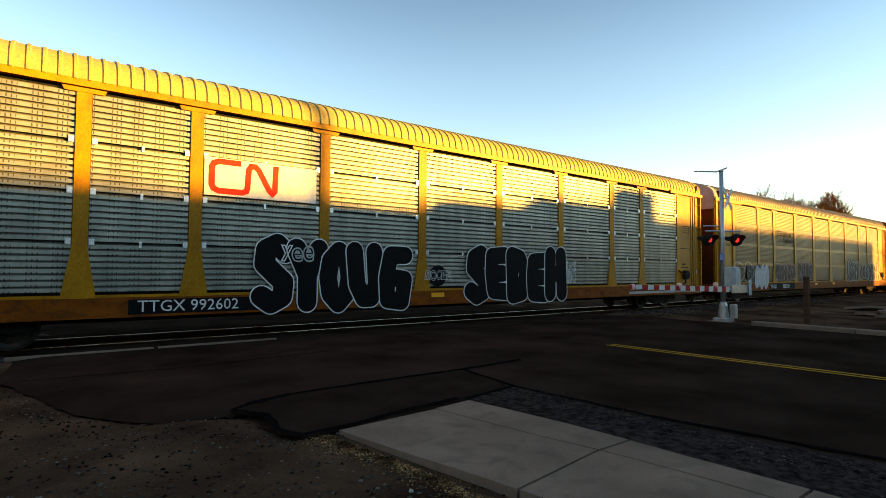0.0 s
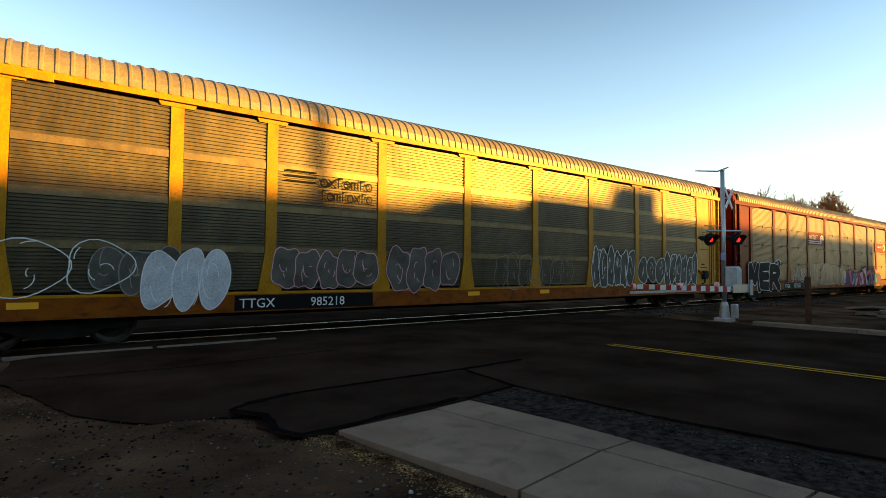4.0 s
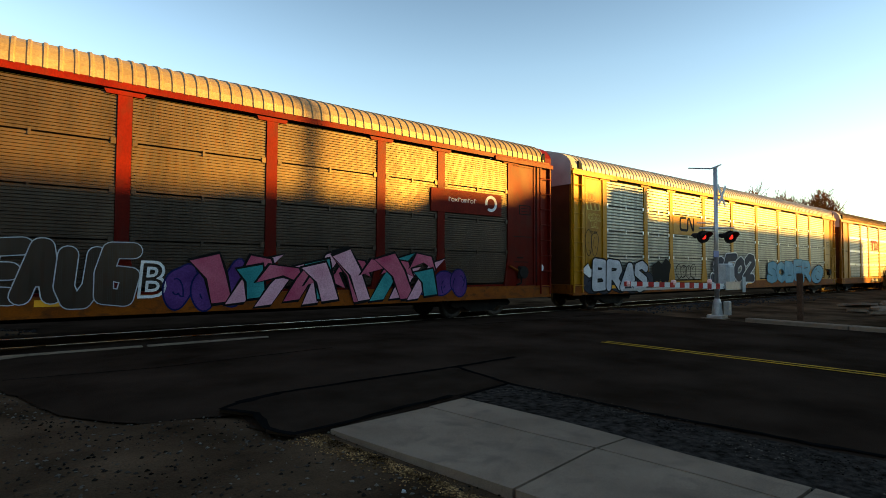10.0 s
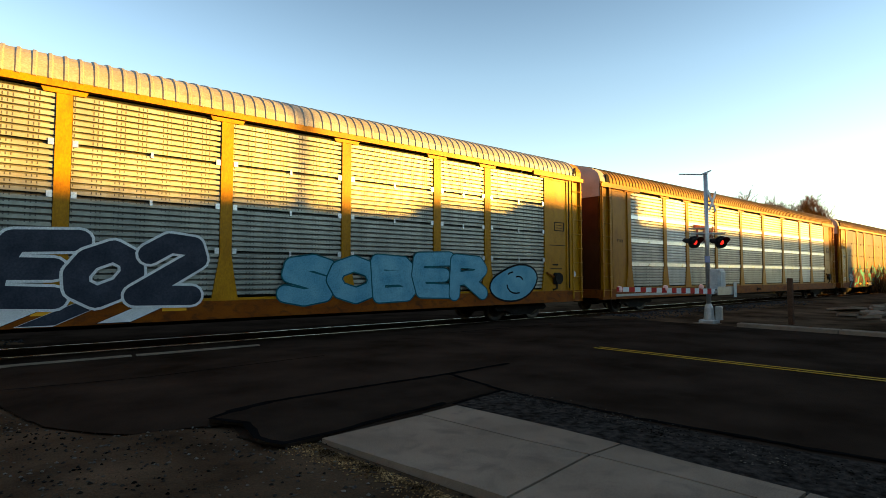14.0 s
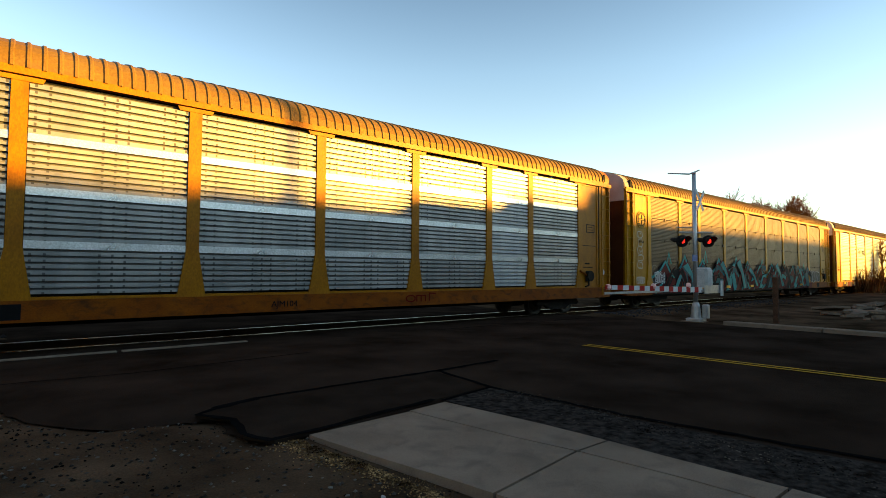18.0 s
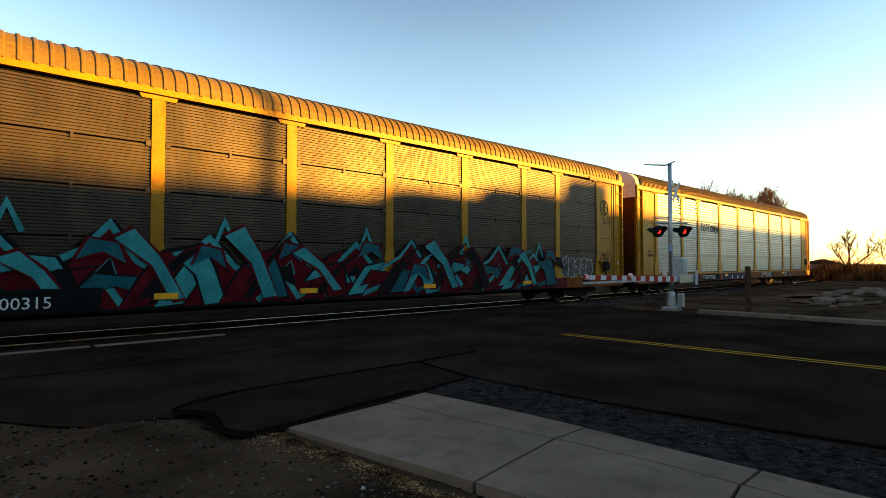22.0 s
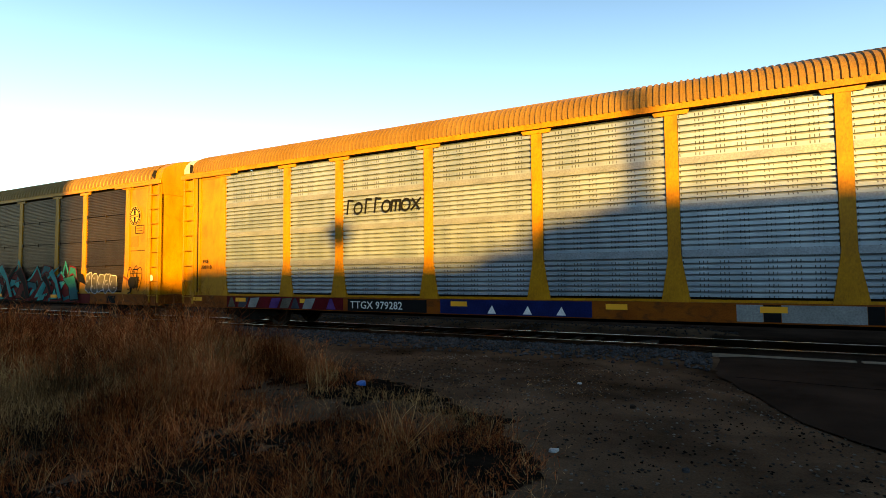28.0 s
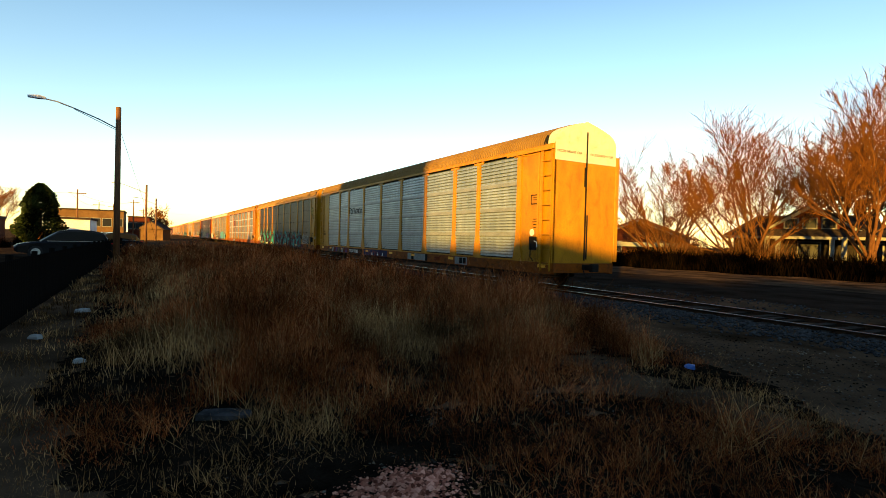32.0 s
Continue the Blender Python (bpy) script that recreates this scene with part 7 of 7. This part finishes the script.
def weed_height(x, y, spots=True):
    """How tall the dry weeds stand at a place; nothing on the bare dirt."""
    x += 0.4 * noise.noise((3, y * 0.9, 1)) * step(-4, -2, x)
    rim = [(-60, 9.6), (-16, 9.4), (-9.5, 8.7), (-6.7, 7.4), (-4.6, 6.8), (-3.2, 6.1), (-2.0, 5.5), (-1.5, 4.2), (-1.3, -3)]
    far = next((b + (d - b) * (x - a) / (c - a) for (a, b), (c, d) in zip(rim, rim[1:]) if a <= x <= c), -3)
    far += 0.35 * noise.noise((x * 0.9, 3, 0))
    h = 0.30 + 0.66 * (1 - step(-8.5, -3.2, x))
    h *= (1 - step(far - 0.5, far + 0.05, y)) * step(-1.5, 0.1, y + 0.012 * max(0.0, -x - 9) ** 1.5)
    h *= 0.72 + 0.5 * noise.noise((x * 0.55, y * 0.55, 9)) + 0.25 * noise.noise((x * 1.6, y * 1.6, 2))
    for cx, cy, r in () if not spots else ((-6.5, 5.7, 0.35), (-4.5, 4.8, 0.42), (-3.6, 5.1, 0.3), (-5.4, 5.2, 0.5), (-3.2, 1.2, 0.6), (-5.1, 0.35, 0.4), (-6.4, -0.2, 0.8), (-2.9, 4.9, 0.25)):
        h *= 0.04 + 0.96 * step(r * 0.7, r * 1.35, math.hypot(x - cx, y - cy))
    return max(0.0, h)


def weeds():
    """Dry bushes of many branched stems over the lot, with tufts of straw between them."""
    rng = random.Random(21)
    sets = {"red": ([], []), "straw": ([], [])}

    def blade(kind, p, v, length, wid, bend=0.15):
        """A thin bent stem from p along v; returns points along it."""
        vs, fs = sets[kind]
        k = len(vs)
        b = rng.uniform(0, 3.14)
        dx, dy = wid * math.cos(b), wid * math.sin(b)
        bx, by, bz = (rng.gauss(0, bend) * length for _ in range(3))
        m = (p[0] + v[0] * length * 0.5 + bx * 0.4, p[1] + v[1] * length * 0.5 + by * 0.4, p[2] + v[2] * length * 0.52)
        e = (p[0] + v[0] * length + bx, p[1] + v[1] * length + by, p[2] + v[2] * length + bz * 0.5)
        vs += [(p[0] - dx, p[1] - dy, p[2]), (p[0] + dx, p[1] + dy, p[2]), (m[0] + dx * 0.75, m[1] + dy * 0.75, m[2]), (m[0] - dx * 0.75, m[1] - dy * 0.75, m[2]), e]
        fs += [(k, k + 1, k + 2, k + 3), (k + 3, k + 2, k + 4)]
        return m, e

    def bush(kind, x, y, h, wide, stems, kids, wid):
        z, sway = ground_z(x, y) - 0.01, 0.55 + 0.4 * step(-6.0, -3.5, x)
        for _ in range(stems):
            a, tilt = rng.uniform(0, 6.283), abs(rng.gauss(0, sway))
            v = (math.cos(a) * math.sin(tilt), math.sin(a) * math.sin(tilt), math.cos(tilt))
            p = (x + rng.gauss(0, wide), y + rng.gauss(0, wide), z)
            ln = h * rng.uniform(0.5, 1.1)
            m, e = blade(kind, p, v, ln, wid, 0.12 + 0.2 * step(-6.0, -3.5, x))
            for _ in range(kids):
                f = rng.uniform(-0.5, 0.95)
                q = tuple(m[i] + (e[i] - m[i]) * f if f > 0 else m[i] + (m[i] - p[i]) * f for i in range(3))
                w = (v[0] + rng.gauss(0, 0.6), v[1] + rng.gauss(0, 0.6), v[2] * 0.8 + rng.gauss(0, 0.25))
                blade(kind, q, w, ln * rng.uniform(0.12, 0.3), wid * 0.7, 0.25)

    spots = [(-1.3 - 9.8 * rng.random(), rng.uniform(-2.0, 8.9), 1) for _ in range(2700)] + [(rng.uniform(-48, -11), rng.uniform(-1.4, 9.2), 2) for _ in range(1800)]
    for x, y, far in spots:
        h = weed_height(x, y)
        if h < 0.05:
            if rng.random() < 0.25 and far == 1 and x < 0:
                for _ in range(14):
                    a = rng.uniform(0, 6.283)
                    blade("straw", (x + rng.gauss(0, 0.1), y + rng.gauss(0, 0.1), ground_z(x, y)), (math.cos(a), math.sin(a), 0.35), rng.uniform(0.03, 0.1), 0.0018)
            continue
        pale = noise.noise((x * 0.45, y * 0.45, 5)) < -0.22 + 0.30 * (y < 0.9)
        near = max(0.0, (-x - 4) * 0.3)
        if pale:
            bush("straw", x, y, h * rng.uniform(0.45, 0.9), 0.12 * far, 20 if far == 1 else 26, 2, 0.0018 + 0.0012 * near)
        else:
            bush("red", x, y, h * rng.choice((0.45, 0.6, 0.75, 0.9, 1.05, 1.4)), 0.10 * far, 22 if far == 1 else 26, 7 if far == 1 else 4, 0.0020 + 0.0012 * near)
            if rng.random() < 0.25:
                bush("straw", x + rng.gauss(0, 0.2), y + rng.gauss(0, 0.2), h * rng.uniform(0.7, 1.2), 0.06, 9, 2, 0.0017 + 0.0008 * near)
    for cx, cy in ((-5.9, 1.05), (-6.1, 0.4), (-5.2, 6.2), (-6.9, 6.4), (-4.9, 5.6), (-2.7, 4.2), (-8.0, 1.6)):
        bush("straw", cx, cy, rng.uniform(0.45, 0.7), 0.08, 55, 0, 0.003)
    # short sparse tufts on the bare strip along the fence
    for _ in range(900):
        x, y = -3.0 - 26 * rng.random() ** 1.3, rng.uniform(-2.1, 0.2)
        if weed_height(x, y) < 0.12:
            bush("straw", x, y, rng.uniform(0.05, 0.2), 0.08, 12, 0, 0.0018 + 0.0005 * max(0.0, -x - 4))
    # straw strip along the pavement edge, whose own place does not follow the lot
    for _ in range(2600):
        u = rng.random()
        x, y = 2.25 - LOT + 0.42 * u + rng.gauss(-0.14, 0.09), 4.55 - 2.6 * u + rng.gauss(0, 0.05)
        a = rng.uniform(0, 6.283)
        blade("straw", (x, y, ground_z(x, y)), (math.cos(a), math.sin(a), 0.5), rng.uniform(0.015, 0.06), 0.0022)
    for kind, label, mat in (("red", "knee-high reddish-brown dry weeds over the lot", straw("reddish_dry_weed", [(0.06, 0.014, 0.004), (0.15, 0.037, 0.011), (0.27, 0.080, 0.024), (0.46, 0.22, 0.085)])), ("straw", "straw-coloured dry grass tufts", straw("pale_dry_grass", [(0.11, 0.057, 0.021), (0.27, 0.15, 0.06), (0.55, 0.36, 0.165)]))):
        me = bpy.data.meshes.new("dry_weeds")
        me.from_pydata(*[sets[kind][0], [], sets[kind][1]])
        me.materials.append(mat)
        tagged(new("dry_weeds" if kind == "red" else "dry_grass", me), label, "weeds", kind="stuff").location.x = LOT


weeds()


def plant_litter():
    """A thin mat of rotted stems, coloured nearly black to add the shade under the weeds."""
    s, d, rng = Shape(), 0.12, random.Random(6)
    dust = ((-6.5, 5.7, 0.6), (-4.5, 4.8, 0.65), (-3.6, 5.1, 0.55), (-5.4, 5.2, 0.65), (-2.9, 4.9, 0.45))
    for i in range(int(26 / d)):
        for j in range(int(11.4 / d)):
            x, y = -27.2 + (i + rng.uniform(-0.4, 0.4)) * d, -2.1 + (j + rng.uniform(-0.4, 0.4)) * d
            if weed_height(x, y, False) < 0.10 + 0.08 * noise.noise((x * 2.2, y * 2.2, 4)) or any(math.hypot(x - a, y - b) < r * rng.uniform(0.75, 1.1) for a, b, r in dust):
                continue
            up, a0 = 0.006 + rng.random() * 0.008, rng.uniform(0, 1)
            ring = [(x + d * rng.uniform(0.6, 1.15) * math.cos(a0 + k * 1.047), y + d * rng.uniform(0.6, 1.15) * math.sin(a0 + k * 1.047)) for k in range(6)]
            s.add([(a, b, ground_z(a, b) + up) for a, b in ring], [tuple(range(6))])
    ob = part("plant_litter", s, surface("dark_litter_and_shade", (0.003, 0.0025, 0.002), (0.014, 0.010, 0.007), 3, 40, 1.0, bump=1.0, spec=0.0, world_space=True))
    tagged(ob, "dark mat of rotted stems and painted shade under the dry weeds", "plant litter", kind="stuff").location.x = LOT


plant_litter()

# ---- loose stones, wood chips, litter ----
def pebbles(name, label, spots, n, rmin, rmax, mat, seed):
    rng = np.random.default_rng(seed)
    ov = np.array([(1, 0, 0), (-1, 0, 0), (0, 1, 0), (0, -1, 0), (0, 0, 1), (0, 0, -1)], float)
    of = [(0, 2, 4), (2, 1, 4), (1, 3, 4), (3, 0, 4), (2, 0, 5), (1, 2, 5), (3, 1, 5), (0, 3, 5)]
    vs, fs, k = [], [], 0
    for _ in range(n):
        x, y, z = spots(rng)
        r = rng.uniform(rmin, rmax)
        a = rng.uniform(0, 6.28)
        q = ov * (r * rng.uniform(0.5, 1.3, (6, 3)))
        ca, sa = math.cos(a), math.sin(a)
        vs += [(x + ca * p[0] - sa * p[1], y + sa * p[0] + ca * p[1], z + 0.6 * p[2]) for p in q]
        fs += [tuple(i + k for i in f) for f in of]
        k += 6
    me = bpy.data.meshes.new(name)
    me.from_pydata(vs, [], fs)
    me.materials.append(mat)
    tagged(new(name, me), label, "stones", kind="stuff")


def heap(rng):
    r, a = 0.58 * math.sqrt(rng.random()), rng.uniform(0, 6.28)
    x, y = -3.12 + LOT + 0.9 * r * math.cos(a), 1.22 + 1.4 * r * math.sin(a)
    return x, y, ground_z(x, y) + 0.05 * max(0, 1 - (r / 0.58) ** 2) * rng.uniform(0.7, 1) - 0.03


def loose(rng):
    x, y = rng.uniform(-7, 2.6), rng.uniform(0.3, 9.3)
    return x, y, ground_z(x, y) + 0.004


def shoulder(rng):
    u = rng.random()
    return 4.75 + 0.25 * rng.normal() * 0.6 + 0.35 * u * 0.3, 4.7 - 6 * u, 0.03


def verge(rng):
    u = rng.random()
    x, y = 2.08 + 0.56 * u - abs(rng.normal(0, 0.13)), 4.5 - 2.7 * u + rng.normal(0, 0.06)
    return x, y, ground_z(x, y) + 0.004


core = Shape()
core.loft([[(-3.12 + LOT + 0.9 * r * math.cos(a), 1.22 + 1.4 * r * math.sin(a), z) for a in [2 * math.pi * k / 20 for k in range(20)]] for r, z in ((0.55, -0.1), (0.42, -0.05), (0.2, -0.02))])
CHIPM = straw("reddish_stone_chips", [(0.06, 0.02, 0.013), (0.29, 0.115, 0.08), (0.52, 0.27, 0.20)])
mound = thing("gravel_heap", "small heap of reddish stone chips among the weeds", "gravel heap")
part("core", core, DIRT, mound)
pebbles("stone_chips", "loose reddish stone chips", heap, 4500, 0.014, 0.040, CHIPM, 31)
PEB = straw("mixed_ground_stones", [(0.008, 0.007, 0.006), (0.04, 0.036, 0.032), (0.12, 0.11, 0.095)])
pebbles("ground_stones", "small stones strewn over the dirt", loose, 12000, 0.004, 0.022, PEB, 32)
pebbles("verge_grit", "golden-brown grit and dead grass along the pavement", verge, 3500, 0.004, 0.013, straw("golden_grit", [(0.04, 0.022, 0.01), (0.15, 0.09, 0.04), (0.32, 0.21, 0.10)], clump=4.0), 34)
pebbles("shoulder_grit", "loose grit on the worn road shoulder", shoulder, 2500, 0.004, 0.012, PEB, 33)

PAPER = plain("dirty_white_litter", (0.28, 0.28, 0.27), 0.7)
BLUEPL = plain("blue_plastic", (0.03, 0.10, 0.32), 0.4)


def litter(x, y, size, mat, label, seed, z=0.0):
    rng = random.Random(seed)
    x += LOT * (x < 0)
    t = thing("litter", label, "litter", m=pose(x, y, ground_z(x, y) + z, 0, 0, rng.uniform(0, 360)))
    ring = [(size * math.cos(a) * rng.uniform(0.6, 1.1), 0.7 * size * math.sin(a) * rng.uniform(0.6, 1.1)) for a in [k * 0.9 for k in range(7)]]
    part("scrap", Shape().loft([[(a, b, -0.005) for a, b in ring], [(a * 0.9, b * 0.9, size * rng.uniform(0.15, 0.5)) for a, b in ring], [(a * 0.3, b * 0.3, size * 0.5) for a, b in ring]]), mat, t)


litter(-1.44, 4.65, 0.055, PAPER, "crumpled white paper scrap on the dirt", 1)
litter(-4.3, 5.75, 0.09, BLUEPL, "crumpled blue plastic scrap in the weeds", 2, 0.12)
litter(-1.03, 6.5, 0.07, TIE, "dark chunk of wood on the dirt", 3)
litter(-0.39, 4.63, 0.05, STONE, "dark stone on the dirt", 4)
litter(-9.6, -1.6, 0.12, PAPER, "crumpled white bag by the fence", 5, 0.05)
litter(-12.5, -1.3, 0.14, PAPER, "crumpled white bag by the fence", 6, 0.05)
litter(-7.9, -0.9, 0.1, PAPER, "white paper scrap in the grass", 7, 0.02)
litter(2.0, 3.0, 0.03, PAPER, "small pale stone beside the pavement", 8)
litter(-2.95, 7.4, 0.06, STONE, "grey stone on the dirt", 9)
litter(-1.87, 7.57, 0.05, PAPER, "small pale scrap on the dirt", 10)
p = thing("concrete_slab", "flat broken concrete piece among dry grass", "rubble", m=pose(-5.1 + LOT, 0.45, 0.05, 4, 3, 72))
part("slab", Shape().slab([(-0.24, -0.08), (0.05, -0.1), (0.22, -0.05), (0.2, 0.05), (0.0, 0.09), (-0.2, 0.05)], -0.06, 0.02), STONE, p)


def run(t):
    """How far the train has rolled at t seconds, in metres along x."""
    return 0.95 * (-7.0659 * t + 0.0096375 * (t - 16) ** 2)


def motions():
    times = [0.5 * k for k in range(65)]
    for i, car in enumerate([CARS[k] for k in "ABCDEFG"] + [SPACING[i] for i in sorted(SPACING)]):
        x0 = car.matrix_basis.translation.x
        walk(car, [(t, pose(x0 + run(t), SIDE_Y, Z0)) for t in times])
    for k in "ABCDEFG":
        for truck in [o for o in CARS[k].children if o.name.startswith("truck")]:
            for w in [o for o in truck.children if o.name.startswith("wheelset")]:
                x = w.matrix_basis.translation.x
                rows = []
                for j in range(481):
                    t = j / 15
                    rows.append((t, Matrix.Translation((x, 0, 0.42)) @ Matrix.Rotation(run(t) / 0.42, 4, "Y")))
                walk(w, rows)


motions()
